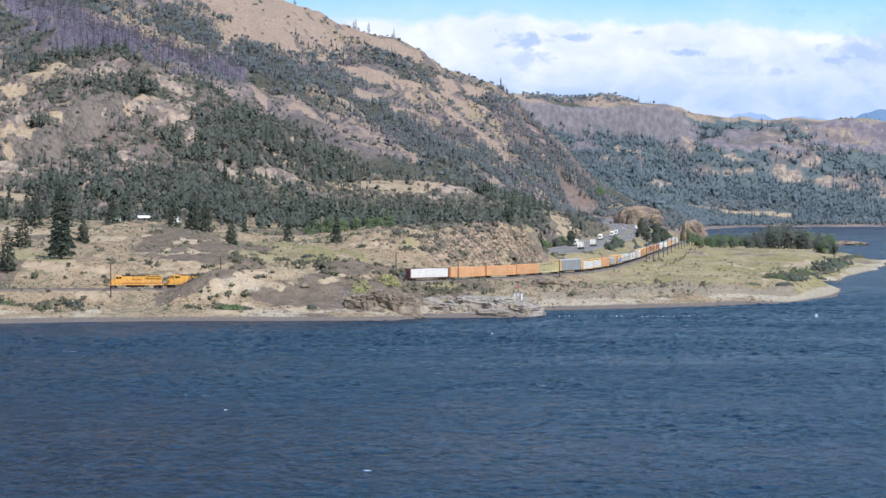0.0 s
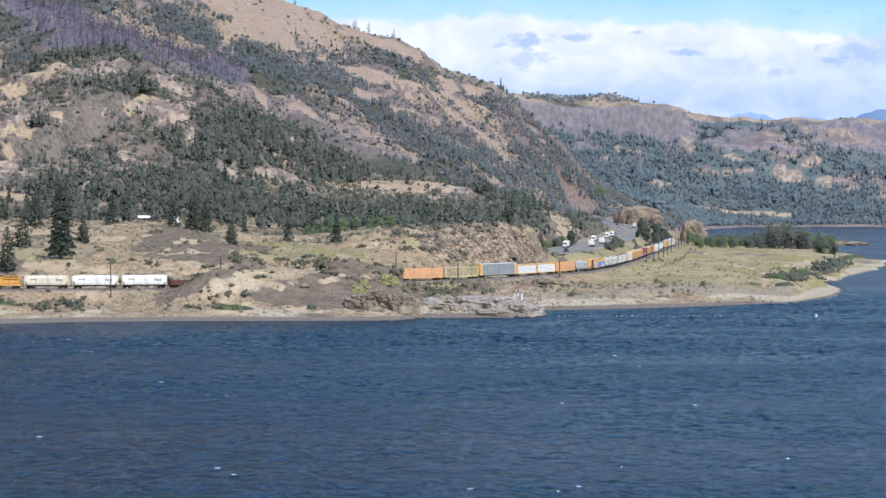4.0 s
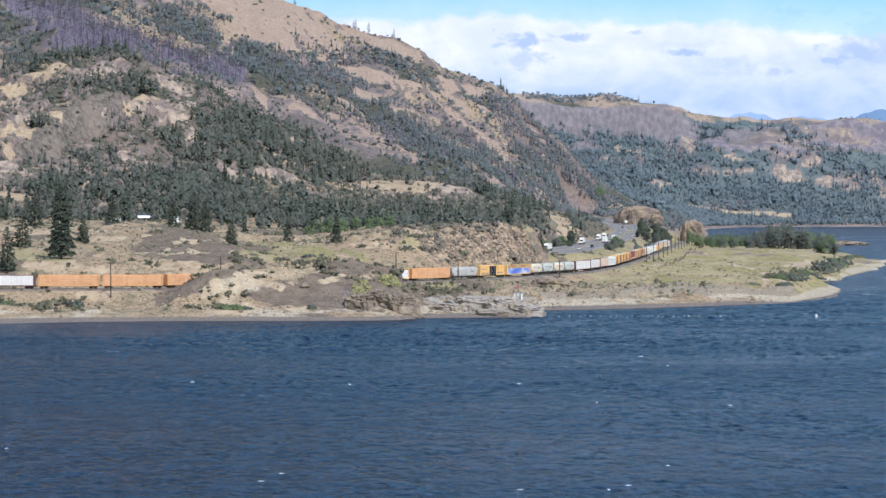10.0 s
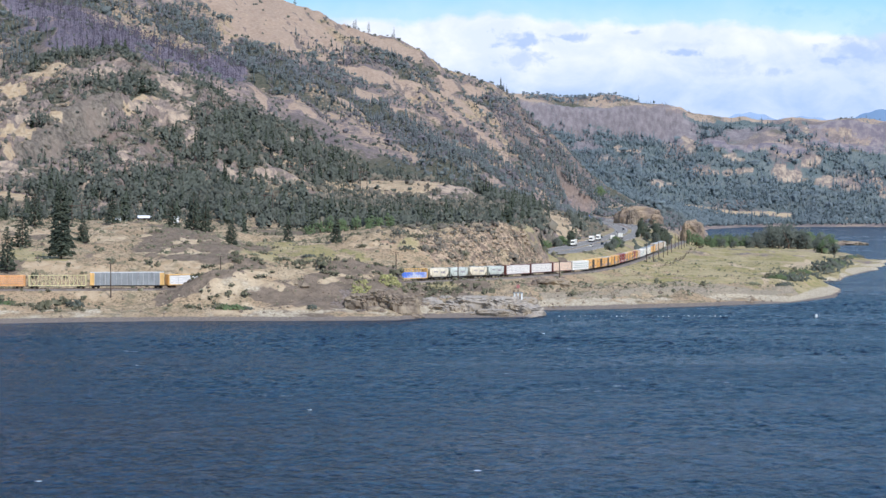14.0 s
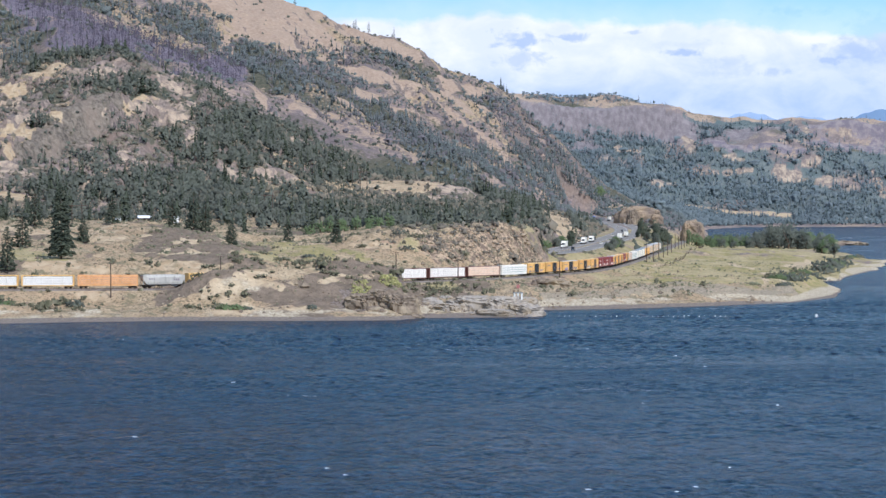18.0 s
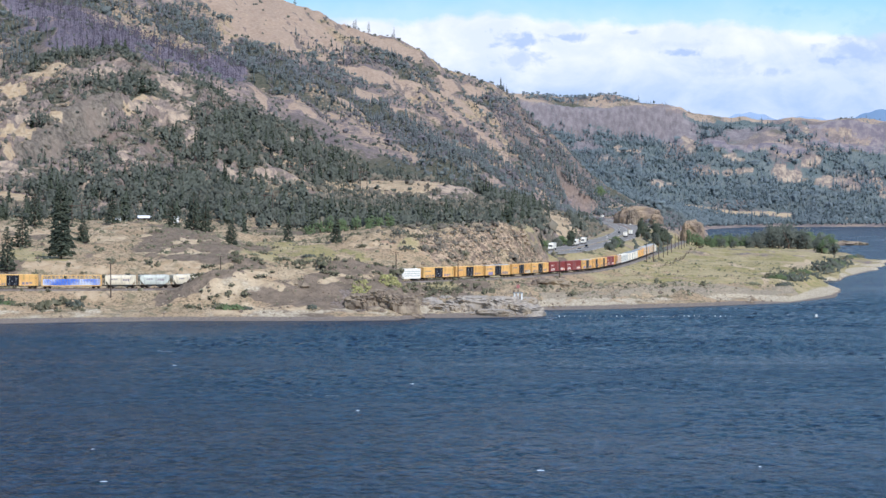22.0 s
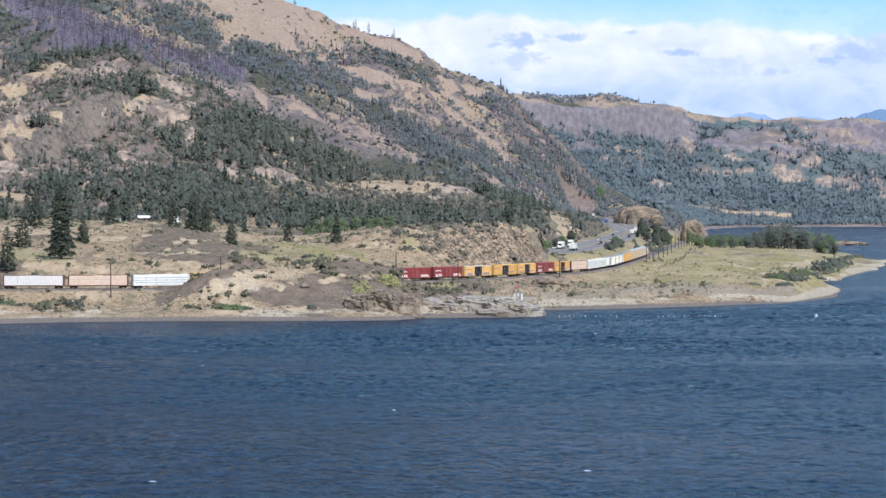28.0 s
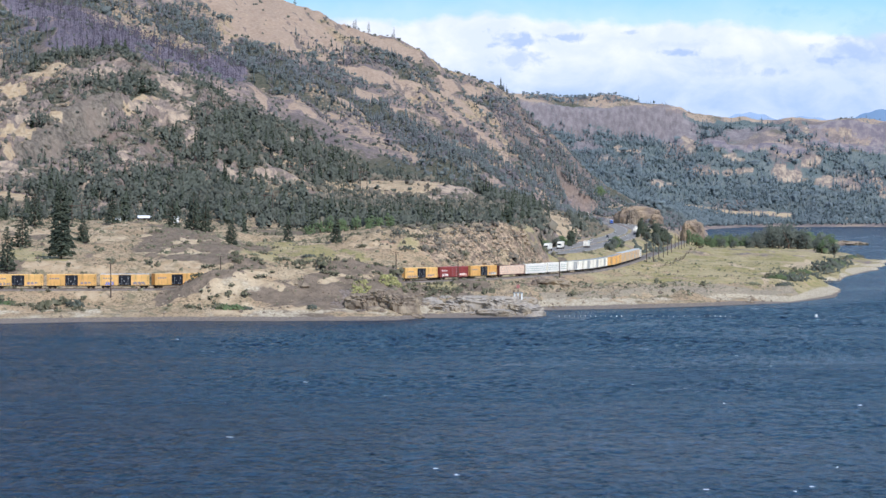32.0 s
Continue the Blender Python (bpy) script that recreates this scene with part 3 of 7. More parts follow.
    z = zr - 0.15 + (z - zr + 0.15) * soft(dw, 17, 34)
    return z


def build_ground():
    outer = np.array([-1.2, -1.0, -0.8, -0.65, -0.52, -0.42, -0.35, -0.3, -0.265, -0.235])
    u = np.concatenate([outer, np.linspace(-0.21, 0.21, 545), -outer[::-1]])
    y = np.concatenate([np.arange(690, 1110, 1.7), 1110 * 1.0042 ** np.arange(0, 48), 1358 * 1.0026 ** np.arange(0, 164), 2080 * 1.0042 ** np.arange(0, 190), np.arange(4610, 4790, 7.0)])
    y = np.unique(np.sort(y))
    y = y[y < 4860]
    uu, yy = np.meshgrid(u, y)
    xx = uu * yy
    zz = ground_z(xx, yy)
    n, m = len(y), len(u)
    i = np.arange((n - 1) * m).reshape(n - 1, m)[:, :-1].ravel()
    quads = np.stack([i, i + 1, i + m + 1, i + m], axis=1)
    x, y2, z = xx.ravel(), yy.ravel(), zz.ravel()
    ob = arrays("ground", np.stack([x, y2, z], axis=1), quads, M["ground"], True)
    # what covers the ground, by place and steepness
    gy, gx = np.gradient(zz, axis=0) / np.gradient(yy, axis=0), np.gradient(zz, axis=1) / np.maximum(np.gradient(xx, axis=1), 0.1)
    steep = np.hypot(gx, gy).ravel()
    cover = ground_cover(x, y2, z, steep)
    for key, value in cover.items():
        layer = ob.data.attributes.new(key, "FLOAT", "POINT")
        layer.data.foreach_set("value", np.clip(value, 0, 1).astype(np.float32))
    tagged(ob, "dry grassy shore, rocky knolls and wooded hills beyond the river", "ground", kind="structure")


def blob(x, y, cx, cy, rx, ry, turn=0.0):
    c, s = math.cos(radians(turn)), math.sin(radians(turn))
    a, b = (x - cx) * c + (y - cy) * s, -(x - cx) * s + (y - cy) * c
    return 1 - soft(np.hypot(a / rx, b / ry), 0.75, 1.15)


# what covers the land, as strokes from (x, y) to (x, y) with half width and half depth
# the wooded hill: grass ledges, bare rock, the grey cliff, close woods
LEDGE = [(-305, 1724, -292, 1730, 6, 9), (-300, 1764, -273, 1780, 10, 7), (-335, 1676, -314, 1670, 5, 12), (-317, 1616, -307, 1656, 4, 8), (-374, 1886, -346, 1864, 12, 6), (-352, 1920, -335, 1984, 12.5, 14),
         (-260, 1784, -245, 1834, 8, 7), (-331, 1690, -311, 1674, 5, 5), (-62, 1745, 4, 1750, 13, 44), (84, 1540, 103, 1990, 13, 80), (-290, 1444, -273, 1432, 7.4, 10), (-184, 1340, -170, 1345, 20, 20)]
TAN_ROCK = [(-254, 1802, -228, 1838, 12, 9), (-224, 1806, -195, 1734, 8.2, 37), (-250, 1956, -213, 1868, 6, 30), (-312, 1918, -271, 1906, 19.6, 17), (-133, 1658, -114, 1660, 7.7, 37), (-129, 1866, -122, 1872, 5, 21), (-238, 1464, -234, 1442, 2.6, 18), (-189, 1464, -181, 1474, 5.3, 12),
            (3, 1736, 23, 1768, 6.3, 45), (-10, 1666, -2, 1670, 6, 10), (-304, 1532, -287, 1502, 9.7, 20), (-272, 1754, -273, 1748, 3.1, 8), (-353, 1802, -318, 1714, 9, 27), (-163, 1652, -150, 1608, 4.2, 22), (-231, 1610, -219, 1596, 5.8, 30)]
CLIFF = [(-300, 1600, -284, 1748, 13, 40), (-284, 1746, -270, 1776, 8, 14), (-279, 1502, -273, 1504, 4.6, 26), (-290, 1480, -277, 1474, 7.6, 14)]
DENSE = [(-200, 1714, -143, 1674, 22, 57), (-170, 1824, -87, 1834, 23, 69), (-249, 1464, -134, 1432, 22, 25), (-186, 1496, -139, 1494, 19, 63), (-100, 1746, -75, 1674, 13, 90), (-85, 1480, 46, 1558, 23, 90), (-270, 1836, -254, 1854, 12, 29), (-255, 1794, -241, 1796, 9, 9),
         (-191, 1848, -166, 1780, 12, 41), (-259, 1474, -236, 1428, 11, 39), (-330, 1730, -310, 1696, 6, 17), (-350, 1990, -290, 2040, 22, 50), (-230, 2010, -205, 1980, 10, 40), (40, 1750, 85, 2100, 14, 100)]
# the high ridge: the burnt band, bare grass, pale streaks, close woods, leafless brush
BURNT = [(-438, 2480, -387, 2380, 22, 70), (-387, 2380, -319, 2332, 24, 100), (-319, 2332, -274, 2356, 24, 110), (-275, 2364, -234, 2380, 18, 64), (-473, 2448, -444, 2424, 19, 60)]
BARE = [(-277, 2810, -175, 2798, 29, 83), (-244, 2768, -182, 2690, 17.5, 32), (-225, 2960, -190, 2950, 60, 90), (-159, 2764, -139, 2788, 14, 20), (-134, 2698, -101, 2732, 21, 21), (-86, 2706, -44, 2702, 19, 26), (-45, 2716, -10, 2726, 17, 14), (-29, 2918, -7, 2926, 7.5, 20),
        (-264, 2650, -249, 2558, 6, 61), (-95, 2560, -82, 2594, 8, 31), (-114, 2426, -98, 2414, 7.4, 12), (12, 2864, 41, 2888, 15, 31), (4, 2824, 32, 2732, 10, 19), (-120, 2930, -60, 2920, 40, 30)]
STREAK = [(61, 2626, 80, 2572, 6.7, 14), (44, 2626, 59, 2618, 6.7, 12), (116, 2840, 150, 2700, 4.5, 12), (83, 2758, 108, 2780, 5.7, 9), (54, 2790, 90, 2778, 5.7, 14), (-3, 2702, 51, 2640, 5.5, 8), (-55, 2546, -9, 2636, 9.3, 12), (-200, 2372, -184, 2284, 6, 40), (-148, 2320, -136, 2310, 8.3, 12), (82, 3032, 113, 3028, 7.8, 15)]
RIDGE_WOOD = [(-397, 2650, -325, 2618, 27, 39), (-327, 2632, -235, 2592, 23, 90), (-229, 2522, -160, 2370, 28, 90), (-173, 2380, -88, 2374, 24, 42), (-101, 2412, -27, 2374, 24.5, 60), (-40, 2410, 46, 2374, 24.5, 120), (-68, 2842, -31, 2788, 8.7, 39), (-104, 2828, -68, 2806, 14, 12),
              (54, 2458, 155, 2796, 27, 79), (-157, 2732, -131, 2768, 5.6, 22), (-486, 2416, -433, 2332, 15, 32), (-438, 2572, -400, 2586, 16.5, 29)]
WEST_WOOD = [(-472, 2362, -428, 2308, 14, 24), (-445, 2274, -384, 2220, 20, 20), (-378, 2220, -314, 2110, 17, 26), (-389, 2318, -344, 2258, 13, 14), (-239, 2632, -170, 2506, 20, 49), (-142, 2468, -79, 2476, 19, 50), (134, 2596, 191, 2796, 14, 60), (155, 2806, 205, 2900, 15, 57)]
MAUVE = [(-158, 2756, -74, 2776, 21, 28), (76, 2790, 131, 2898, 18, 60), (112, 2802, 167, 2878, 18, 60), (-87, 2362, -39, 2398, 18, 38), (-157, 2322, -109, 2320, 18, 25), (-16, 2660, 38, 2620, 17, 34), (36, 2538, 73, 2468, 9.6, 80)]
# across the water
FAR_CLIFF = [(145, 4664, 259, 4674, 24, 12), (259, 4676, 403, 4672, 36, 12), (403, 4674, 515, 4660, 30, 13), (473, 4660, 518, 4634, 24, 17), (252, 4552, 311, 4554, 23, 40), (609, 4740, 726, 4748, 24, 14)]
FAR_BAND = [(570, 4572, 745, 4568, 14, 12), (789, 4690, 939, 4672, 24, 12), (778, 4628, 928, 4618, 24, 30), (549, 4598, 594, 4578, 14, 14)]
FAR_OPEN = [(683, 4484, 723, 4466, 16, 19), (744, 4526, 767, 4524, 14, 11), (768, 4464, 816, 4442, 18, 21), (496, 4492, 582, 4482, 9, 11), (569, 4550, 609, 4512, 9, 12), (368, 4542, 396, 4532, 11.6, 19), (508, 4628, 523, 4594, 10.6, 26), (419, 4346, 471, 4414, 11, 20),
            (876, 4458, 880, 4380, 11, 28), (757, 4714, 768, 4674, 12, 21), (846, 4672, 869, 4670, 17, 6), (604, 4476, 626, 4472, 7, 7)]
FAR_WOOD = [(240, 4648, 264, 4560, 19, 50), (323, 4654, 391, 4542, 26, 50), (534, 4672, 765, 4688, 17, 40), (398, 4620, 441, 4574, 16.5, 30), (757, 4642, 778, 4628, 16.6, 20)]
FAR_SHORE = [(472, 4250, 673, 4258, 10, 15), (778, 4236, 826, 4234, 11, 8)]
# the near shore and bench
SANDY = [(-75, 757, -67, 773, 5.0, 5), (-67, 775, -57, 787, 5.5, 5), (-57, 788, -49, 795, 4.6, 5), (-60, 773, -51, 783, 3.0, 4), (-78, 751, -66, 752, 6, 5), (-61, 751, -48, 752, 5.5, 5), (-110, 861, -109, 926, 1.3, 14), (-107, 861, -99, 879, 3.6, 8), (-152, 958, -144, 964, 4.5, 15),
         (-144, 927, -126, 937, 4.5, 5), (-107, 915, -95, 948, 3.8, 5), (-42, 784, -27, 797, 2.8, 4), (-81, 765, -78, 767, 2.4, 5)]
EARTH = [(-109, 835, -94, 833, 4.3, 5), (-36, 965, -23, 962, 4.4, 7), (-195, 972, -179, 963, 6.2, 14.5), (-16, 984, -1, 993, 3.5, 5), (-153, 823, -131, 820, 6.3, 5), (-134, 774, -120, 772, 5.9, 4), (-62, 1003, -46, 995, 3.5, 12)]
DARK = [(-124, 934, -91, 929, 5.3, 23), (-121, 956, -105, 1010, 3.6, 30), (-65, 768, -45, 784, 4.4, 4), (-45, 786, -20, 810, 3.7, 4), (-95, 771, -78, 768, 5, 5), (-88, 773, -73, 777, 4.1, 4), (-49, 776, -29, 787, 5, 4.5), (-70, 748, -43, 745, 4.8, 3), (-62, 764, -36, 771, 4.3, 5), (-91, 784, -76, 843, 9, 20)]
CRUST = [(-34, 760, -13, 762, 3.5, 6), (-33, 774, -17, 779, 4, 5), (-19, 789, -14, 780, 1.6, 9.5), (3, 774, 29, 776, 3.6, 5), (9, 791, 24, 804, 5.1, 6)]
RUBBLE = [(2, 982, 46, 1032, 10, 22), (33, 886, 47, 920, 3.2, 20), (9, 975, 25, 990, 5.1, 6)]
RUST = [(-33, 960, -24, 964, 4.4, 9), (-18, 770, -16, 762, 1.6, 6)]
BLUFF = [(187, 1195, 239, 1414, 2.7, 40), (156, 1060, 148, 972, 1.6, 20), (144, 1000, 139, 950, 1.5, 16), (160, 1213, 161, 1152, 3, 16), (255, 1566, 261, 1550, 3.2, 30)]
SHINGLE = [(42, 842, 81, 867, 6.6, 6), (82, 868, 143, 920, 9.2, 7)]
MEADOW = [(-83, 916, -51, 921, 4.7, 27), (-81, 1008, -54, 937, 5, 27), (-16, 969, -6, 970, 3.5, 7), (4, 976, 25, 990, 6.3, 4), (-171, 882, -146, 821, 4.8, 24), (-44, 941, -34, 931, 4.3, 5), (-11, 805, -1, 841, 3, 14), (-17, 799, 28, 930, 2.7, 20)]


def strokes(x, y, lines, grain):
    """1 on the strokes, 0 off them, with ragged edges of the grain's size."""
    dx, dy = fbm(x, y, grain, 4, 71), fbm(x, y, grain, 4, 72)
    out = np.zeros_like(x)
    for ax, ay, bx, by, wx, wy in lines:
        px, py = (x - ax) / wx + 0.9 * dx, (y - ay) / wy + 0.9 * dy
        qx, qy = (bx - ax) / wx, (by - ay) / wy
        t = np.clip((px * qx + py * qy) / max(qx * qx + qy * qy, 0.01), 0, 1)
        out = np.maximum(out, 1 - soft(np.hypot(px - t * qx, py - t * qy), 0.7, 1.25))
    return out


def ground_cover(x, y, z, steep):
    u = x / y
    n1, n2 = fbm(x, y, 30, 4, 2) + 0.5 * fbm(x, y, 8, 3, 40) * (y < 1350), fbm(x, y, 120, 3, 4)
    dr, dw = line_distance_rail(x, y), line_distance_road(x, y)[0]
    right = soft(u, 0.13, 0.16)
    low = (1 - soft(z, 2.6 - 1.3 * right, 4.2 - 2.0 * right)) * (1 - soft(y, 1500, 2200))
    out = {}
    path = blob(x, y, -62, 782, 34, 6, 52) + blob(x, y, -76, 764, 16, 9, 30) + blob(x, y, -112, 905, 22, 2.5, 60) + blob(x, y, -120, 870, 25, 2, 20)
    out["sand"] = np.clip(low * soft(z, 0.5 - 0.4 * right, 1.2 - 0.9 * right) * (0.62 + 0.4 * right + 0.6 * n1) + 0.3 * path * (0.8 + 0.5 * n1), 0, 1)
    out["wet"] = (1 - soft(z, 0.6 - 0.45 * right, 1.5 - 1.2 * right)) * (1 - soft(y, 1200, 1800))
    knoll = blob(x, y, -55, 792, 47, 55) + 0.9 * blob(x, y, -104, 905, 24, 60) + 0.9 * blob(x, y, -13, 805, 10, 60) 
    patch = (y > 800) * (y < 1350) * soft(fbm(x, y, 45, 4, 33), 0.25, 0.6)
    shingle = blob(x, y, 105, 880, 90, 38) * 0.7
    out["scree"] = np.clip(np.maximum(np.maximum((knoll - 1.3 * path) * (0.75 + 0.5 * n1), 0.8 * patch * (u < 0.06)), 0), 0, 1)
    hill = soft(z, 30, 60)
    ledge = strokes(x, y, LEDGE, 26) * (y > 1300) * (y < 2100)
    bare = strokes(x, y, BARE, 60) * (y > 2080) * (y < 3150)
    streak = strokes(x, y, STREAK, 40) * (y > 2080) * (y < 3150)
    tan_rock = strokes(x, y, TAN_ROCK, 26) * (y > 1380) * (y < 2100)
    out["rock"] = np.clip(hill * soft(steep, 0.6, 0.95) + 0.3 * n1 * hill * (1 - ledge) * (1 - bare) + 0.5 * soft(steep, 0.8, 1.2), 0, 1) * (dw > 18) * (y < 3300) * (1 - 0.85 * blob(x, y, 20, 1000, 42, 45))
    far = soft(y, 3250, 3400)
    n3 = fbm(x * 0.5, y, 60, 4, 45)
    out["hazed_rock"] = np.clip(strokes(x, y, FAR_CLIFF, 50) * far + 0.5 * far * soft(z, 165, 200) + 0.45 * far * n3 * soft(z, 60, 110), 0, 1) * (1 - soft(y, 4690, 4705))
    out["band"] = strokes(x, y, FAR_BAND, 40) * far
    out["hazed_wood"] = np.clip(far * (1 - soft(z, 165, 200)) * (0.85 + 0.6 * n2) + far * strokes(x, y, FAR_WOOD, 40) - 0.9 * strokes(x, y, FAR_OPEN + FAR_SHORE + FAR_BAND, 30) * far, 0, 1) * soft(z, 13, 17)
    out["pale"] = np.clip(bare * (0.9 + 0.3 * n2) + 0.9 * streak + strokes(x, y, FAR_SHORE, 20) * far + soft(y, 4685, 4700) * (0.6 + 0.5 * n1), 0, 1)
    out["ash"] = np.clip((strokes(x, y, BURNT, 60) * (0.85 + 0.4 * n2) + 0.3 * strokes(x, y, MAUVE, 50)) * (y > 2080) * (y < 3150), 0, 1)
    out["soil"] = np.clip(soft(y, 1300, 1450) * (0.75 + 0.5 * n2) - 0.9 * ledge - 0.8 * bare + 2 * soft(y, 3200, 3300), 0, 1)
    near = y < 1200
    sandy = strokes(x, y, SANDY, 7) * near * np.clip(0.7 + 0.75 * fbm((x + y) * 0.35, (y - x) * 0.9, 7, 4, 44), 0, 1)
    rubble = strokes(x, y, RUBBLE, 14) * near
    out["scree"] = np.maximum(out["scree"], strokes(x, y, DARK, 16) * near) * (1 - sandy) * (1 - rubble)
    out["tan"] = np.maximum(sandy, 0.9 * strokes(x, y, BLUFF, 16) * (y < 1700))
    out["ledge"] = np.maximum(np.clip(ledge * (0.72 + 0.6 * n1), 0, 1) + strokes(x, y, FAR_SHORE, 20) * far, strokes(x, y, EARTH, 12) * near * 0.9)
    out["rubble"] = rubble
    out["crust"] = strokes(x, y, CRUST, 9) * near
    out["shingle"] = np.clip(np.maximum(0.8 * shingle, strokes(x, y, SHINGLE, 12)) * (0.85 + 0.5 * n1), 0, 1) * near
    out["rust"] = strokes(x, y, RUST, 10) * near
    out["tan_rock"] = np.clip(tan_rock * (0.75 + 0.5 * n1) + strokes(x, y, FAR_OPEN, 30) * far * (0.8 + 0.6 * n1), 0, 1)
    out["cliff"] = strokes(x, y, CLIFF, 22) * (y > 1400) * (y < 1900)
    flat = soft(y, 870, 960) * soft(u, 0.05, 0.08) * (1 - soft(y, 2000, 2200))
    out["green"] = np.clip(flat * (0.75 + 0.5 * n1) + soft(n2, 0.1, 0.6) * (y > 800) * (y < 1300) * 0.7 + strokes(x, y, MEADOW, 20) * near * (0.7 + 0.6 * n1), 0, 1) * (1 - rubble)
    out["wood"] = (1 - out["ash"]) * np.clip(soft(y, 1350, 1480) * soft(z, 12, 25) * (0.3 + 0.7 * n2 + 0.5 * strokes(x, y, DENSE, 40) + 0.5 * strokes(x, y, RIDGE_WOOD + WEST_WOOD, 60)) - ledge - bare, 0, 1) * (dw > 20)
    return out


def build_water():
    y = [60.0, 150.0, 220.0, 255.0, 266.0]
    while y[-1] < 1590:
        y.append(y[-1] + 0.62 + max(0.0, (y[-1] - 266) * 0.0024) + max(0.0, (y[-1] - 950) * 0.03))
    y = np.concatenate([y, np.linspace(1600, 4350, 30)])
    inner, outer = np.linspace(-1, 1, 350), np.array([1.25, 2.0, 5.0, 20.0])
    x = np.concatenate([-outer[::-1], inner, outer])
    xx, yy = np.meshgrid(x, y)
    xx = xx * (0.205 * yy + 19)
    calm = soft(yy, 262, 275) * (1 - soft(yy, 900, 1050)) * (np.abs(xx) < 0.205 * yy + 19.5)
    groups = 0.8 + 0.45 * fbm(xx * 0.5 + yy * 0.2, yy, 38, 3, 6)
    waves = groups * (0.13 + 0.2 * soft(yy, 330, 800)) * fbm(xx * 1.05, yy * 0.75, 1.6, 2, 2)
    waves = waves + groups * (0.06 + 0.1 * soft(yy, 350, 700)) * fbm(xx * 0.9, yy * 0.7, 4.2, 2, 5)
    bearing = xx / yy
    shore = np.interp(bearing, LIE["shore"][:, 0], LIE["shore"][:, 1])
    calm = calm * np.where(bearing < 0.197, soft(shore - yy, 4, 35), 1.0)
    zz = 9.0 * soft(yy, 1300, 4200) + calm * waves - 0.05
    m = len(x)
    i = np.arange((len(y) - 1) * m).reshape(len(y) - 1, m)[:, :-1].ravel()
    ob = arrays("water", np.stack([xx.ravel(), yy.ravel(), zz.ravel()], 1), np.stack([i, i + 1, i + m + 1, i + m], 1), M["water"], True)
    return tagged(ob, "wind-ruffled dark blue river water with small waves", "water", kind="structure")


def build_backdrop():
    bm = B()
    block(bm, -2600, 2600, 0, 4, -100, 1500)
    ob = new("backdrop", mesh_of("backdrop", bm, M["cloud"]))
    ob.location = (0, 4930, 0)
    return tagged(ob, "pale blue sky with a bright bank of cloud", "sky", kind="structure")


def build_near_bank():
    xs, ys = np.linspace(-900, 900, 60), np.linspace(-600, 150, 40)
    xx, yy = np.meshgrid(xs, ys)
    zz = 34.5 - 42 * soft(yy, 4, 140) + 0.4 * fbm(xx, yy, 30, 3) * soft(np.hypot(xx, yy), 8, 30)
    m = 60
    i = np.arange(39 * m).reshape(39, m)[:, :-1].ravel()
    ob = arrays("ground_lookout", np.stack([xx.ravel(), yy.ravel(), zz.ravel()], 1), np.stack([i, i + 1, i + m + 1, i + m], 1), M["ground"], True)
    tagged(ob, "dry grassy slope of the lookout above the river", "ground", kind="structure")


build_ground()
build_near_bank()
water = build_water()
backdrop = build_backdrop()


# ---- ribbons that follow the lines: ballast, rails, road ----
def ribbon(name, line, offset, half, z, thick, material, skirt=0.0):
    p = np.asarray(line)[:, :2]
    d = np.gradient(p, axis=0)
    d /= np.linalg.norm(d, axis=1)[:, None]
    nrm = np.stack([-d[:, 1], d[:, 0]], 1)
    z = np.broadcast_to(z, len(p))
    rows = []
    for o, dz in ((-half - skirt, -thick), (-half, 0), (half, 0), (half + skirt, -thick)):
        q = p + nrm * (offset + o)
        rows.append(np.column_stack([q, z + dz]))
    v = np.stack(rows, 1).reshape(-1, 3)
    i = np.arange(len(p) - 1) * 4
    f = np.concatenate([np.stack([i + k, i + k + 1, i + k + 5, i + k + 4], 1) for k in range(3)])
    return arrays(name, v, f, material)


def build_lines():
    bed = ribbon("track_bed", RAILWAY, 0, 3.0, rail_z(RAILWAY[:, 1]) - 0.25, 1.1, M["ballast"], 1.6)
    tagged(bed, "grey stone ballast bed under the railway track", "track bed", kind="structure")
    for side in (-0.75, 0.75):
        rail = ribbon("rail", RAILWAY, side, 0.04, rail_z(RAILWAY[:, 1]), 0.2, M["rail"], 0.03)
        tagged(rail, "rusty steel rail on the ballast bed", "rail", group="rails of the track", kind="structure")
    road = HIGHWAY
    for side, w in ((-7.8, 6.0), (7.8, 6.0)):
        lane = ribbon("road", road, side, w, road[:, 2] + 0.12, 0.5, M["asphalt"], 0.6)
        tagged(lane, "grey asphalt carriageway of the highway", "road", kind="structure")
        for o in (-4.9, 4.9):
            edge = ribbon("road_marking", road, side + o, 0.12, road[:, 2] + 0.13, 0.004, M["line_paint"])
            tagged(edge, "white edge line on the carriageway", "road marking", kind="structure")


build_lines()


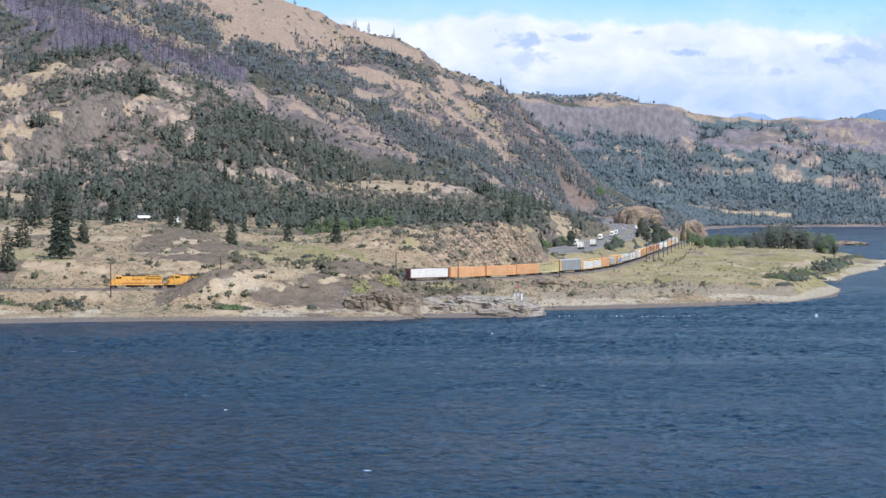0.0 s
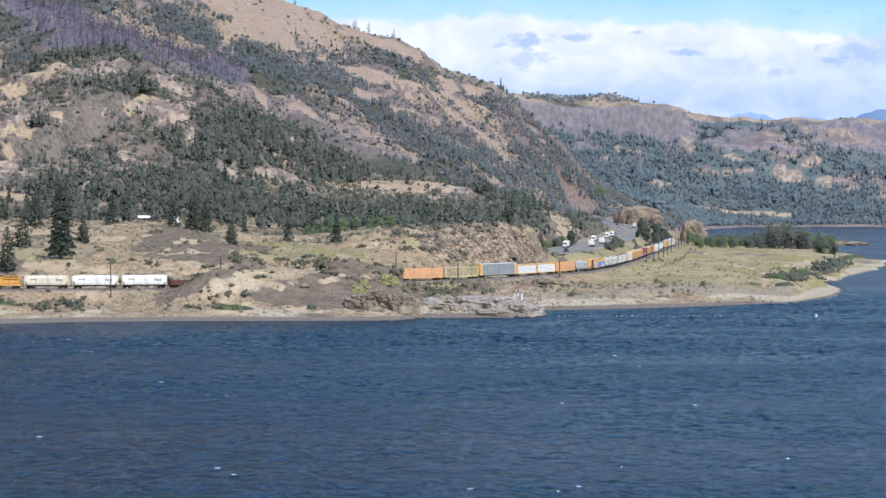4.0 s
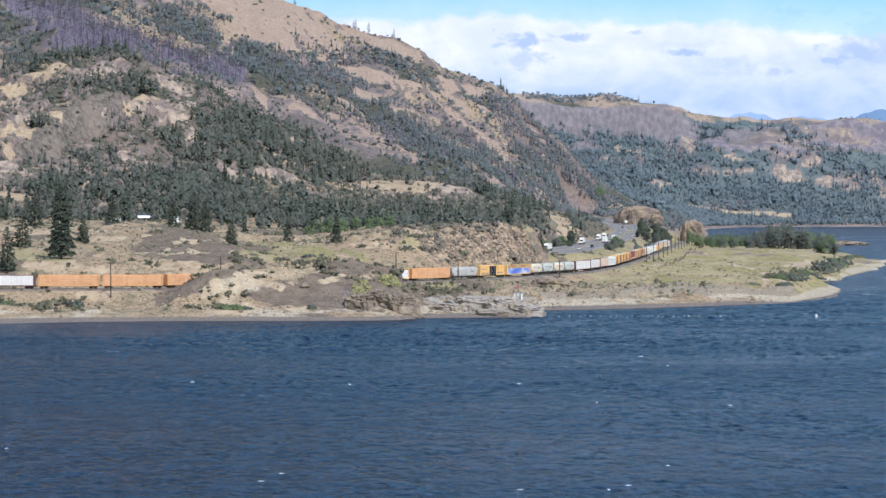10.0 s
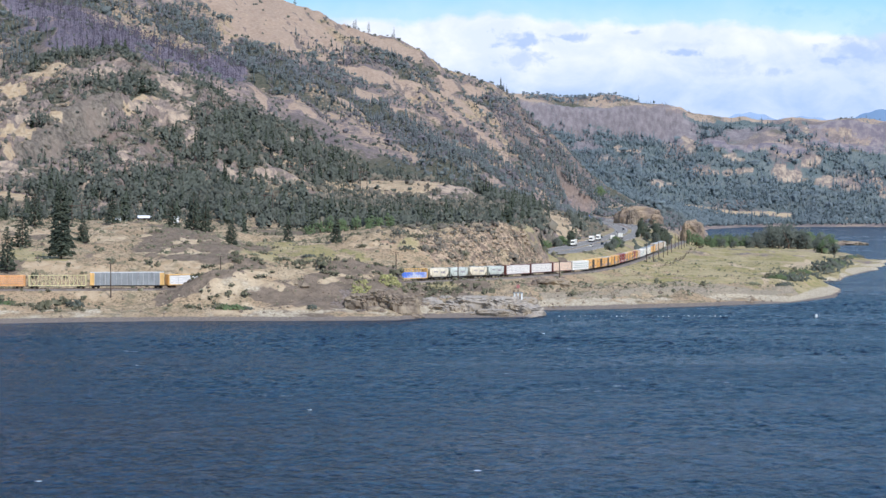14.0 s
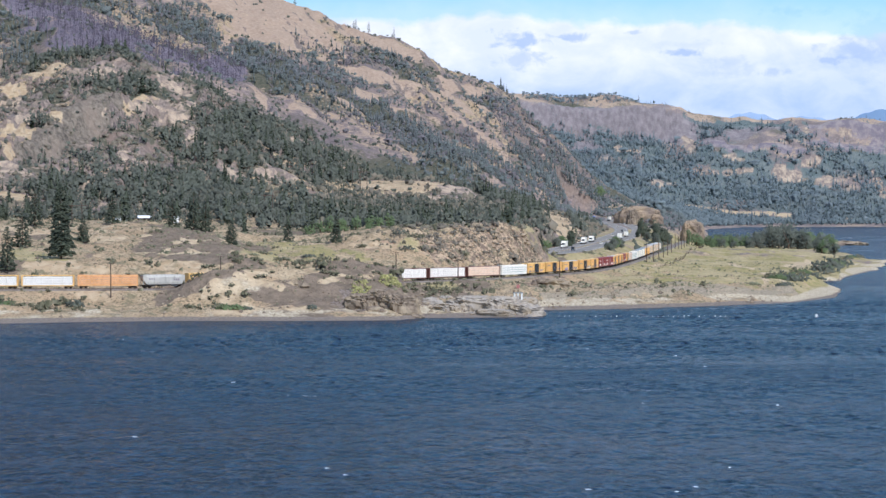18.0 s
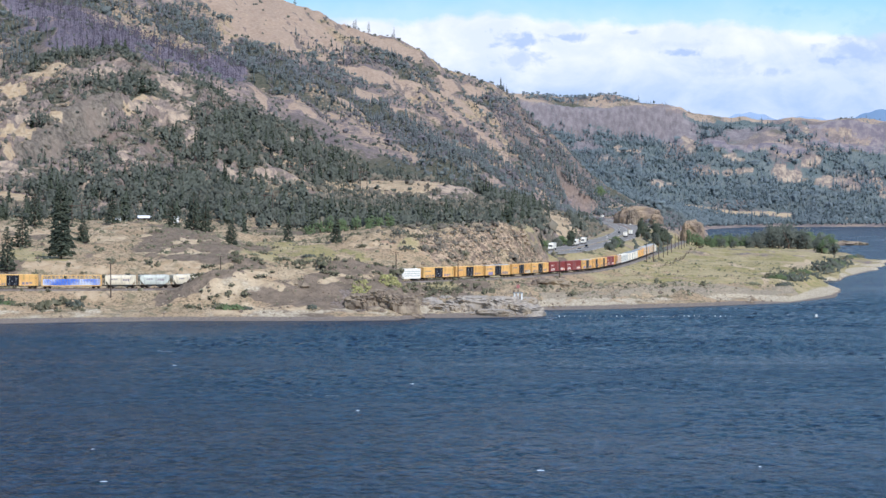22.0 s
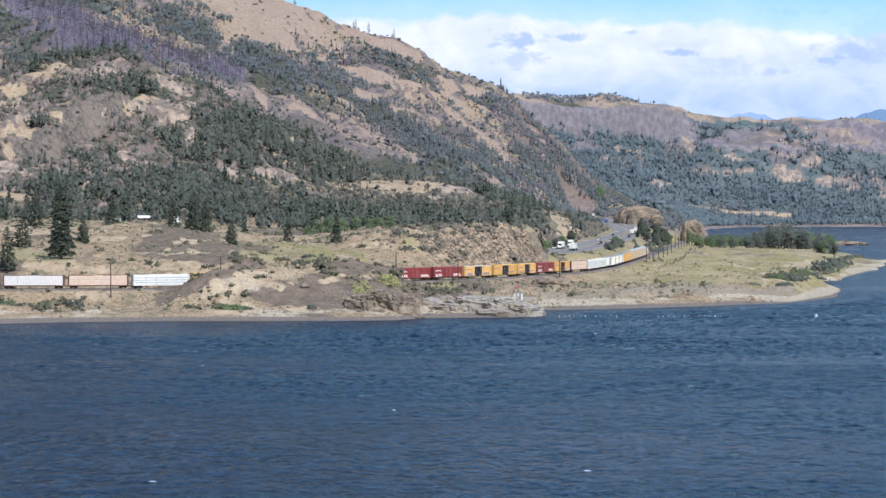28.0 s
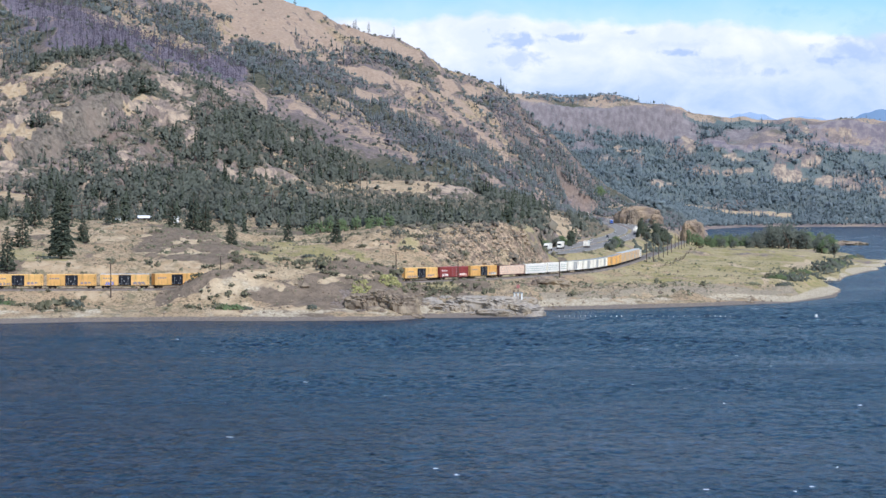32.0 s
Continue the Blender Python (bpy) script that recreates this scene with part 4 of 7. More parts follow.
# ---- plants ----
def conifer_shape(rng, boughs=24, slim=0.16, bare=0.06):
    """A conifer one metre high for the woods: a thin core and single drooping boughs round it."""
    v, f = [], []
    v += [(0, 0, 1.0)] + [(slim * 0.42 * math.cos(1.2566 * j), slim * 0.42 * math.sin(1.2566 * j), bare) for j in range(5)]
    f += [(0, 1 + j, 1 + (j + 1) % 5) for j in range(5)]
    for k in range(boughs):
        a = (k + rng.uniform(0, 1)) / boughs
        z = bare + (0.96 - bare) * a
        q = rng.uniform(0, 6.283)
        r = (slim * (1 - a) ** 0.75 + 0.012) * rng.uniform(0.65, 1.35)
        w = r * rng.uniform(0.4, 0.7) + 0.01
        c, s = math.cos(q), math.sin(q)
        lift, drop = 0.055 * (1.4 - a), rng.uniform(0.0, 0.06)
        o = len(v)
        v += [(0, 0, z + lift), (r * c, r * s, z - drop), (r * 0.5 * c - w * s, r * 0.5 * s + w * c, z - drop * 0.3 - 0.02), (r * 0.5 * c + w * s, r * 0.5 * s - w * c, z - drop * 0.3 - 0.02)]
        f += [(o, o + 1, o + 2), (o, o + 3, o + 1)]
    return np.array(v), np.array(f)


OCTA_V = np.array([(1, 0, 0), (-1, 0, 0), (0, 1, 0), (0, -1, 0), (0, 0, 1), (0, 0, -1)], float)
OCTA_F = np.array([(0, 2, 4), (2, 1, 4), (1, 3, 4), (3, 0, 4), (2, 0, 5), (1, 2, 5), (3, 1, 5), (0, 3, 5)])
TETRA_V = np.array([(1, 1, 1), (-1, -1, 1), (-1, 1, -1), (1, -1, -1)], float) * 0.75
TETRA_F = np.array([(0, 2, 1), (0, 1, 3), (0, 3, 2), (1, 2, 3)])


def clump_shape(rng, count=16, wide=0.5, squat=0.8, base=0.25, size=0.2, fine=False):
    """A broad crown one metre high: many small uneven clumps of leaves with gaps between."""
    v, f = [], []
    for k in range(count):
        d = rng.normal(size=3)
        d /= np.linalg.norm(d)
        c = d * rng.uniform(0.4, 1.0) * np.array([wide, wide, (1 - base) / 2]) * squat
        c[2] += base + (1 - base) / 2
        turn = np.array(Euler(rng.uniform(-3.1, 3.1, 3)).to_matrix())
        if fine:
            w = OCTA_V * size * rng.uniform(0.6, 1.3, (6, 1)) @ turn.T
            f.append(OCTA_F + 6 * k)
        else:
            w = TETRA_V * size * rng.uniform(0.55, 1.35, (4, 1)) @ turn.T
            f.append(TETRA_F + 4 * k)
        v.append(w + c)
    return np.vstack(v), np.vstack(f)


def snag_shape(rng):
    """A burnt tree: a bare tapered stem with stubs of limbs."""
    v, f = [], []
    for k in range(6):
        o = len(v)
        if k == 0:
            v += [(0.02, 0, 0), (-0.012, 0.016, 0), (-0.012, -0.016, 0), (0, 0, 1)]
        else:
            z, q, r = rng.uniform(0.3, 0.95), rng.uniform(0, 6.3), rng.uniform(0.06, 0.16)
            v += [(0, 0, z - 0.03), (0, 0, z + 0.03), (0.03 * math.sin(q), -0.03 * math.cos(q), z), (r * math.cos(q), r * math.sin(q), z + 0.06)]
        f += [(o, o + 1, o + 3), (o + 1, o + 2, o + 3), (o + 2, o, o + 3)]
    return np.array(v), np.array(f)


def outward(v, low=0.3, lift=0.7):
    """Normals that point away from a plant's middle, so that it is lit as one body."""
    d = v - np.array([0, 0, low])
    d = d / np.maximum(np.linalg.norm(d * np.array([1.6, 1.6, 1.0]), axis=1), 1e-4)[:, None] * np.array([1.6, 1.6, 1.0])
    d = d + np.array([0, 0, lift])
    return d / np.maximum(np.linalg.norm(d, axis=1), 1e-4)[:, None]


def strew(name, label, category, x, y, height, shapes, material, rng, stretch=0.15, sink=0.0, body=True):
    """Plants, or stones, strewn over the ground as one piece of stuff."""
    z = ground_z(x, y) - sink * height
    pick = rng.integers(0, len(shapes), len(x))
    turn = rng.uniform(0, 6.283, len(x))
    wide = height * rng.uniform(1 - stretch, 1 + stretch, len(x))
    vs, fs, ns, o = [], [], [], 0
    for k, (v, f) in enumerate(shapes):
        i = np.flatnonzero(pick == k)
        if not len(i):
            continue
        c, s = np.cos(turn[i])[:, None], np.sin(turn[i])[:, None]
        w = wide[i][:, None]
        vx = (v[None, :, 0] * c - v[None, :, 1] * s) * w + x[i][:, None]
        vy = (v[None, :, 0] * s + v[None, :, 1] * c) * w + y[i][:, None]
        vz = v[None, :, 2] * height[i][:, None] + z[i][:, None]
        vs.append(np.stack([vx, vy, vz], 2).reshape(-1, 3))
        if body:
            d = outward(v)
            ns.append(np.stack([d[None, :, 0] * c - d[None, :, 1] * s, d[None, :, 0] * s + d[None, :, 1] * c, np.broadcast_to(d[None, :, 2], vx.shape)], 2).reshape(-1, 3))
        fs.append((f[None] + (o + len(v) * np.arange(len(i)))[:, None, None]).reshape(-1, 3))
        o += len(v) * len(i)
    ob = arrays(name, np.vstack(vs), np.vstack(fs), material, normals=np.vstack(ns) if body else None)
    return tagged(ob, label, category, kind="stuff")


def sown(rng, count, u0, u1, y0, y1):
    u = rng.uniform(u0, u1, count)
    y = np.sqrt(rng.uniform(y0 ** 2, y1 ** 2, count))
    return u * y, y


def spurs_at(x, y):
    across, along = (300 * x + 141 * y) / 331.5, (300 * y - 141 * x) / 331.5
    return fbm(across, along * 0.22, 55, 4, 8)


def build_woods():
    rng = np.random.default_rng(11)
    spruces = [conifer_shape(rng, 30, s) for s in (0.13, 0.15, 0.17, 0.2, 0.23)]
    small = [conifer_shape(rng, 13, s) for s in (0.13, 0.16, 0.2)]
    oaks = [clump_shape(rng, 18, w, 0.95, 0.0, 0.115, True) for w in (0.42, 0.5, 0.36, 0.55, 0.3)]
    shrubs = [clump_shape(rng, 7, w, 0.9, 0.0, 0.22, True) for w in (0.4, 0.5, 0.34)]
    # the wooded hill
    x, y = sown(rng, 27000, -0.222, 0.09, 1360, 2080)
    dense = strokes(x, y, DENSE, 40)
    keep = 0.14 + 0.6 * fbm(x, y, 40, 4, 6) + 0.85 * dense - 1.8 * strokes(x, y, LEDGE, 26) - 1.1 * strokes(x, y, TAN_ROCK, 26) - 0.9 * strokes(x, y, CLIFF, 22)
    ok = (rng.random(len(x)) < keep) & (line_distance_road(x, y)[0] > 30) & (ground_z(x, y) > 17)
    x, y, dense = x[ok], y[ok], dense[ok]
    h = np.minimum(2.2 + rng.gamma(2.4, 1.7, len(x)), 12) * (1 + 0.2 * dense)
    h = np.where(blob(x, y, -22, 1600, 80, 190) > 0.3, np.minimum(h, 4.0), h)
    half = rng.random(len(x)) < 0.24
    strew("hill_conifers", "dark green conifers covering the lower hillside", "woods", x[half], y[half], h[half] * 1.2, spruces, M["conifer"], rng, 0.25)
    strew("hill_oaks", "dull green oaks and scrub on the lower hillside", "woods", x[~half], y[~half], h[~half] * 0.8, oaks, M["oak"], rng, 0.3)
    x, y = sown(rng, 26000, -0.222, 0.09, 1360, 2080)
    ok = (rng.random(len(x)) < 0.75 + 0.4 * fbm(x, y, 25, 3, 16) - 0.8 * strokes(x, y, LEDGE, 26) - 0.5 * strokes(x, y, CLIFF + TAN_ROCK, 22)) & (line_distance_road(x, y)[0] > 22) & (ground_z(x, y) > 17)
    strew("hill_brush", "brown and olive brush between the trees of the hillside", "scrub", x[ok], y[ok], rng.gamma(2.0, 0.55, ok.sum()) + 0.6, [clump_shape(rng, 3, 0.7, 0.9, 0.0, 0.5, True) for k in range(4)], M["hill_brush"], rng, 0.5)
    # the high ridge
    x, y = sown(rng, 42000, -0.225, 0.115, 2100, 3080)
    burnt, wood, mauve = strokes(x, y, BURNT, 60), strokes(x, y, RIDGE_WOOD + WEST_WOOD, 60), strokes(x, y, MAUVE, 50)
    keep = 0.13 + 0.5 * spurs_at(x, y) + 0.2 * fbm(x, y, 160, 2, 4) - 0.75 * strokes(x, y, BARE, 60) - 0.8 * strokes(x, y, STREAK, 40) - 0.2 * soft(y, 2700, 2950) + 0.32 * soft(x / y, -0.01, 0.045) + 0.75 * wood + 0.5 * mauve + 0.8 * blob(x, y, 152, 2700, 55, 240)
    ok = (rng.random(len(x)) < keep) & (line_distance_road(x, y)[0] > 19) & (burnt < 0.5)
    tall = ok & (rng.random(len(x)) < 0.14 + 0.4 * wood)
    strew("ridge_conifers", "grey-green conifers scattered over the high ridge", "woods", x[tall], y[tall], 4 + rng.gamma(2.4, 1.9, tall.sum()), small, M["hazed_conifer"], rng, 0.25)
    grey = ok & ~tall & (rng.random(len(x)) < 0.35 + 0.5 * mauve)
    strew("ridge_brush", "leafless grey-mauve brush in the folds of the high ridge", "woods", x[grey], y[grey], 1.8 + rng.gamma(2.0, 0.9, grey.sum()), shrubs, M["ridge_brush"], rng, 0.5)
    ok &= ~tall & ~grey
    strew("ridge_scrub", "grey-green oak scrub in the folds of the high ridge", "woods", x[ok], y[ok], 1.8 + rng.gamma(2.0, 1.1, ok.sum()), shrubs, M["hazed_conifer"], rng, 0.5)
    x, y = sown(rng, 16000, -0.225, 0.0, 2150, 2700)
    bt = rng.random(len(x)) < 0.6 * strokes(x, y, BURNT, 60)
    strew("burnt_trees", "bare grey-purple trunks of a burnt wood", "woods", x[bt], y[bt], rng.uniform(8, 15, bt.sum()), [snag_shape(rng) for k in range(4)], M["burnt"], rng, body=False)
    # across the water
    x, y = sown(rng, 34000, 0.025, 0.222, 3350, 4820)
    z = ground_z(x, y)
    band = 0.8 * (1 - soft(z, 165, 200)) + 0.06 + 0.6 * fbm(x, y, 80, 4, 1) - 0.75 * strokes(x, y, FAR_OPEN, 30) - strokes(x, y, FAR_SHORE, 20) - 0.9 * strokes(x, y, FAR_BAND + FAR_CLIFF, 40) + 0.9 * strokes(x, y, FAR_WOOD, 40)
    ok = (rng.random(len(x)) < band) & (z > 11.5)
    half = rng.random(len(x)) < 0.7
    low = np.where(y > 4670, 0.45, 1.0)
    strew("far_conifers", "blue-green conifers on the far shore and plateau, tinted with haze", "woods", x[ok & half], y[ok & half], (4.5 + rng.gamma(2.4, 2.6, (ok & half).sum())) * low[ok & half], small, M["hazed_plateau_conifer"], rng, 0.25)
    strew("far_scrub", "grey-green scrub on the far shore and plateau, tinted with haze", "woods", x[ok & ~half], y[ok & ~half], (3.5 + rng.gamma(2.0, 2.0, (ok & ~half).sum())) * low[ok & ~half], shrubs, M["hazed_plateau_conifer"], rng, 0.5)
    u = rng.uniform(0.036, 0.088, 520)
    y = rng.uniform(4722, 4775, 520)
    strew("rim_conifers", "dark band of conifers and scrub on the far plateau's rim", "woods", u * y, y, rng.uniform(2.5, 7, 520), shrubs + small[:1], M["hazed_plateau_conifer"], rng, 0.5)
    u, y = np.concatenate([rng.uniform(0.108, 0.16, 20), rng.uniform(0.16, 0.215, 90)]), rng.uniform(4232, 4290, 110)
    strew("shore_conifers", "dark blue-green conifers along the far waterside", "woods", u * y, y, rng.uniform(8, 24, 110), spruces, M["hazed_plateau_conifer"], rng, 0.3)
    # bench below the hill
    x, y = sown(rng, 900, -0.235, 0.05, 1150, 1400)
    keep = soft(y, 1200, 1340) * 0.8 + 0.1 * fbm(x, y, 30, 2) - strokes(x, y, LEDGE, 26)
    ok = (rng.random(len(x)) < keep) & (line_distance_road(x, y)[0] > 26)
    half = rng.random(len(x)) < 0.35
    strew("bench_conifers", "dark conifers at the foot of the hill", "woods", x[ok & half], y[ok & half], rng.uniform(7, 19, (ok & half).sum()), spruces, M["conifer"], rng)
    strew("bench_oaks", "green broadleaf trees at the foot of the hill", "woods", x[ok & ~half], y[ok & ~half], rng.uniform(5, 10, (ok & ~half).sum()), oaks, M["oak"], rng, 0.3)


def build_scrub():
    rng = np.random.default_rng(21)
    tufts = [clump_shape(rng, 4, 0.7, 0.8, 0.0, 0.45) for k in range(4)]
    stones = [(OCTA_V * rng.uniform(0.5, 1.0, (6, 1)) + (0, 0, 0.1), OCTA_F) for k in range(5)]
    x, y = sown(rng, 27000, -0.215, 0.21, 740, 1320)
    z = ground_z(x, y)
    n = fbm(x, y, 30, 4, 12)
    knoll = blob(x, y, -55, 800, 46, 46)
    field = soft(x / y, 0.06, 0.085) * (y > 900)
    clear = (z > 3.0) & (line_distance_rail(x, y) > 4.5) & (line_distance_road(x, y)[0] > 17)
    ok = clear & (rng.random(len(x)) < 0.5 + 0.7 * n - 0.25 * knoll - 0.35 * field)
    size = rng.gamma(2.0, 0.16, len(x)) + 0.2
    strew("sage_scrub", "grey-green sage and dry brush on the shore", "scrub", x[ok], y[ok], size[ok], tufts, M["sage"], rng, 0.5)
    dark = clear & (rng.random(len(x)) < 0.03 + 0.09 * n - 0.06 * field)
    strew("dark_scrub", "dark green bushes among the dry grass", "scrub", x[dark], y[dark], size[dark] * 2.0 + 0.3, [clump_shape(rng, 12, 0.8, 0.9, 0.0, 0.25) for k in range(4)], M["sage_dark"], rng, 0.4)
    q, r = rng.uniform(0, 6.283, 170), np.sqrt(rng.random(170))
    left = rng.random(170) < 0.45
    x, y = np.where(left, -29, -19) + np.where(left, 3.2, 4.0) * r * np.cos(q), np.where(left, 781, 793) + 7 * r * np.sin(q)
    ok = (line_distance_rail(x, y) > 6) & (rng.random(170) < 0.75)
    strew("yellow_brush", "yellow-green flowering brush on the knoll's end", "scrub", x[ok], y[ok], rng.uniform(0.4, 1.3, ok.sum()), [clump_shape(rng, 10, 0.9, 0.9, 0.0, 0.3, True) for k in range(3)], M["yellow_brush"], rng, 0.4)
    # taller brush between the track and the beach
    x, y = sown(rng, 2600, -0.212, 0.02, 745, 880)
    d = line_distance_rail(x, y)
    ok = (d > 7) & (d < 40) & (ground_z(x, y) > 2.4) & (rng.random(len(x)) < 0.16 + 0.55 * fbm(x, y, 16, 3, 51))
    strew("bank_brush", "olive brush on the bank below the track", "scrub", x[ok], y[ok], rng.gamma(2.5, 0.36, ok.sum()) + 0.5, [clump_shape(rng, 14, 0.9, 0.9, 0.0, 0.25, True) for k in range(4)], M["sage_dark"], rng, 0.4)
    x, y = sown(rng, 22000, -0.215, 0.15, 735, 1060)
    z = ground_z(x, y)
    u = x / y
    rocky = blob(x, y, 20, 800, 32, 50) + 0.9 * blob(x, y, 20, 1000, 42, 34) + 0.5 * knoll_like(x, y) + 0.5 * blob(x, y, 95, 865, 75, 32) + 0.08
    ok = (z > 0.3) & (line_distance_rail(x, y) > 4.5) & (rng.random(len(x)) < rocky * 0.75)
    strew("stones", "brown and grey stones on the banks", "stones", x[ok], y[ok], rng.gamma(1.4, 0.22, ok.sum()) + 0.12, stones, M["rock"], rng, 0.4, body=False)
    x, y = sown(rng, 9000, -0.03, 0.045, 962, 1045)
    on = strokes(x, y, RUBBLE, 14)
    ok = rng.random(len(x)) < 0.35 * on
    strew("rubble", "broken brown rock strewn over the mound", "stones", x[ok], y[ok], rng.gamma(1.5, 0.3, ok.sum()) + 0.2, stones, M["rubble"], rng, 0.5, body=False)
    ok = rng.random(len(x)) < 0.09 * on + 0.05
    strew("mound_brush", "brown and olive brush on the rocky mound", "scrub", x[ok], y[ok], rng.gamma(1.8, 0.4, ok.sum()) + 0.4, [clump_shape(rng, 6, 0.9, 0.9, 0.0, 0.35, True) for k in range(4)], M["hill_brush"], rng, 0.5)
    # scrub on the open slopes
    x, y = sown(rng, 9000, -0.22, 0.1, 1400, 3000)
    ok = (line_distance_road(x, y)[0] > 22) & (rng.random(len(x)) < 0.6 - 0.55 * strokes(x, y, LEDGE + BARE + STREAK, 40))
    strew("slope_scrub", "brown-green scrub on the hillsides", "scrub", x[ok], y[ok], rng.uniform(1.5, 3.5, ok.sum()), tufts, M["oak"], rng, 0.3)


def knoll_like(x, y):
    return blob(x, y, -60, 785, 60, 45)


def crown_normals(v, height):
    """The crown's own roundness mixed with that of each clump of six corners."""
    clump = v - np.repeat(v.reshape(-1, 6, 3).mean(1), 6, axis=0)
    clump = clump / np.maximum(np.linalg.norm(clump, axis=1), 1e-4)[:, None]
    d = outward(v / height) + 0.8 * clump
    return d / np.maximum(np.linalg.norm(d, axis=1), 1e-4)[:, None]


def pine(name, rng, height, spread, material, clumps=420, bare=0.08, label=""):
    """A single conifer: tapered trunk, limbs in whorls, crown of many small boughs."""
    thing = new(name)
    bm = B()
    drum(bm, (0, 0, height * 0.48), (0, 0, 1), height * 0.016, height * 0.98, 7, height * 0.002)
    limbs = []
    for k in range(26):
        z = height * rng.uniform(bare, 0.95)
        q = rng.uniform(0, 6.283)
        r = spread * (1 - (z / height)) ** 0.75 * rng.uniform(0.6, 1.05) + 0.3
        tip = Vector((r * math.cos(q), r * math.sin(q), z + r * rng.uniform(-0.25, 0.15)))
        base = Vector((0, 0, z))
        limbs.append((base, tip))
        drum(bm, (base + tip) / 2, tip - base, 0.09, (tip - base).length, 4, 0.03)
    part("trunk", bm, M["bark"], thing)
    v, f = [], []
    for k in range(clumps):
        a = rng.beta(1.0, 1.35)
        z = height * (bare + (1 - bare) * a)
        q = rng.uniform(0, 6.283)
        a = a ** 1.3
        whorl = 0.85 + 0.14 * math.sin(z * 2.4 + q) + 0.12 * math.sin(3 * q + z)
        r = (spread * (1 - a) ** 0.6 * whorl + 0.15) * rng.uniform(0.35, 1.08)
        s = rng.uniform(0.45, 0.95) * (0.42 + 0.03 * height) * (1.0 - 0.5 * a)
        w = OCTA_V * rng.uniform(0.5, 1.2, (6, 1)) * np.array([s * 1.25, s * 0.8, s * 0.5])
        c, sn = math.cos(q), math.sin(q)
        w = np.column_stack([w[:, 0] * c - w[:, 1] * sn + r * c, w[:, 0] * sn + w[:, 1] * c + r * sn, w[:, 2] - 0.2 * w[:, 0] + z - 0.12 * r])
        v.append(w)
        f.append(OCTA_F + 6 * k)
    crown = arrays("crown", np.vstack(v), np.vstack(f), material, normals=crown_normals(np.vstack(v), height))
    crown.parent = thing
    return thing


def broadleaf(name, rng, height, wide, material, clumps=260):
    thing = new(name)
    bm = B()
    drum(bm, (0, 0, height * 0.22), (0, 0, 1), height * 0.03, height * 0.46, 7, height * 0.018)
    for k in range(7):
        q = rng.uniform(0, 6.283)
        tip = Vector((wide * 0.6 * math.cos(q), wide * 0.6 * math.sin(q), height * rng.uniform(0.5, 0.8)))
        base = Vector((0, 0, height * rng.uniform(0.15, 0.4)))
        drum(bm, (base + tip) / 2, tip - base, height * 0.013, (tip - base).length, 5, 0.04)
    part("trunk", bm, M["bark"], thing)
    v, f = [], []
    lobes = [(rng.uniform(0, 6.283), rng.uniform(0.2, 0.75), 0.22 + 0.6 * k / 10 * rng.uniform(0.8, 1.1), rng.uniform(0.32, 0.55)) for k in range(11)]
    for k in range(clumps):
        q, r, z, size = lobes[k % 11]
        r *= 1.15 - 0.7 * z
        d = rng.normal(size=3)
        d /= np.linalg.norm(d)
        d *= rng.uniform(0.5, 1.05) * size
        c = np.array([wide * (r * math.cos(q) + d[0]), wide * (r * math.sin(q) + d[1]), max(0.08, z + d[2] * 0.55) * height])
        s = rng.uniform(0.5, 1.1) * (0.3 + 0.045 * height)
        w = OCTA_V * rng.uniform(0.5, 1.2, (6, 1)) * s * np.array([1, 1, 0.7])
        w = w @ np.array(Euler(rng.uniform(-1, 1, 3)).to_matrix()).T
        v.append(w + c)
        f.append(OCTA_F + 6 * k)
    crown = arrays("crown", np.vstack(v), np.vstack(f), material, normals=crown_normals(np.vstack(v), height))
    crown.parent = thing
    return thing


def bush(name, rng, height, wide, material, clumps=150):
    """A low bush: stems and a ragged crown on the ground."""
    v, f = [], []
    for k in range(clumps):
        d = rng.normal(size=3)
        d /= np.linalg.norm(d)
        d *= rng.uniform(0.4, 1.0)
        c = np.array([d[0] * wide, d[1] * wide * 0.7, abs(d[2]) * height * rng.uniform(0.7, 1)])
        s = rng.uniform(0.4, 0.95) * (0.3 + 0.05 * height + 0.05 * wide)
        w = OCTA_V * rng.uniform(0.5, 1.2, (6, 1)) * s * np.array([1, 1, 0.8])
        v.append(w + c)
        f.append(OCTA_F + 6 * k)
    thing = new(name)
    bm = B()
    for k in range(5):
        q = 1.26 * k
        tip = Vector((0.5 * wide * math.cos(q), 0.4 * wide * math.sin(q), height * 0.6))
        drum(bm, tip / 2, tip, 0.06, tip.length, 4, 0.03)
    part("stems", bm, M["bark"], thing)
    crown = arrays("crown", np.vstack(v), np.vstack(f), material, normals=crown_normals(np.vstack(v), height))
    crown.parent = thing
    return thing


def stand(thing, x, y, sink=0.3, turn=0.0, size=1.0):
    z = float(ground_z(np.array([x]), np.array([y]))[0]) - sink
    thing.matrix_basis = pose(x, y, z, 0, 0, turn) @ Matrix.Diagonal((size, size, size, 1))
    return thing


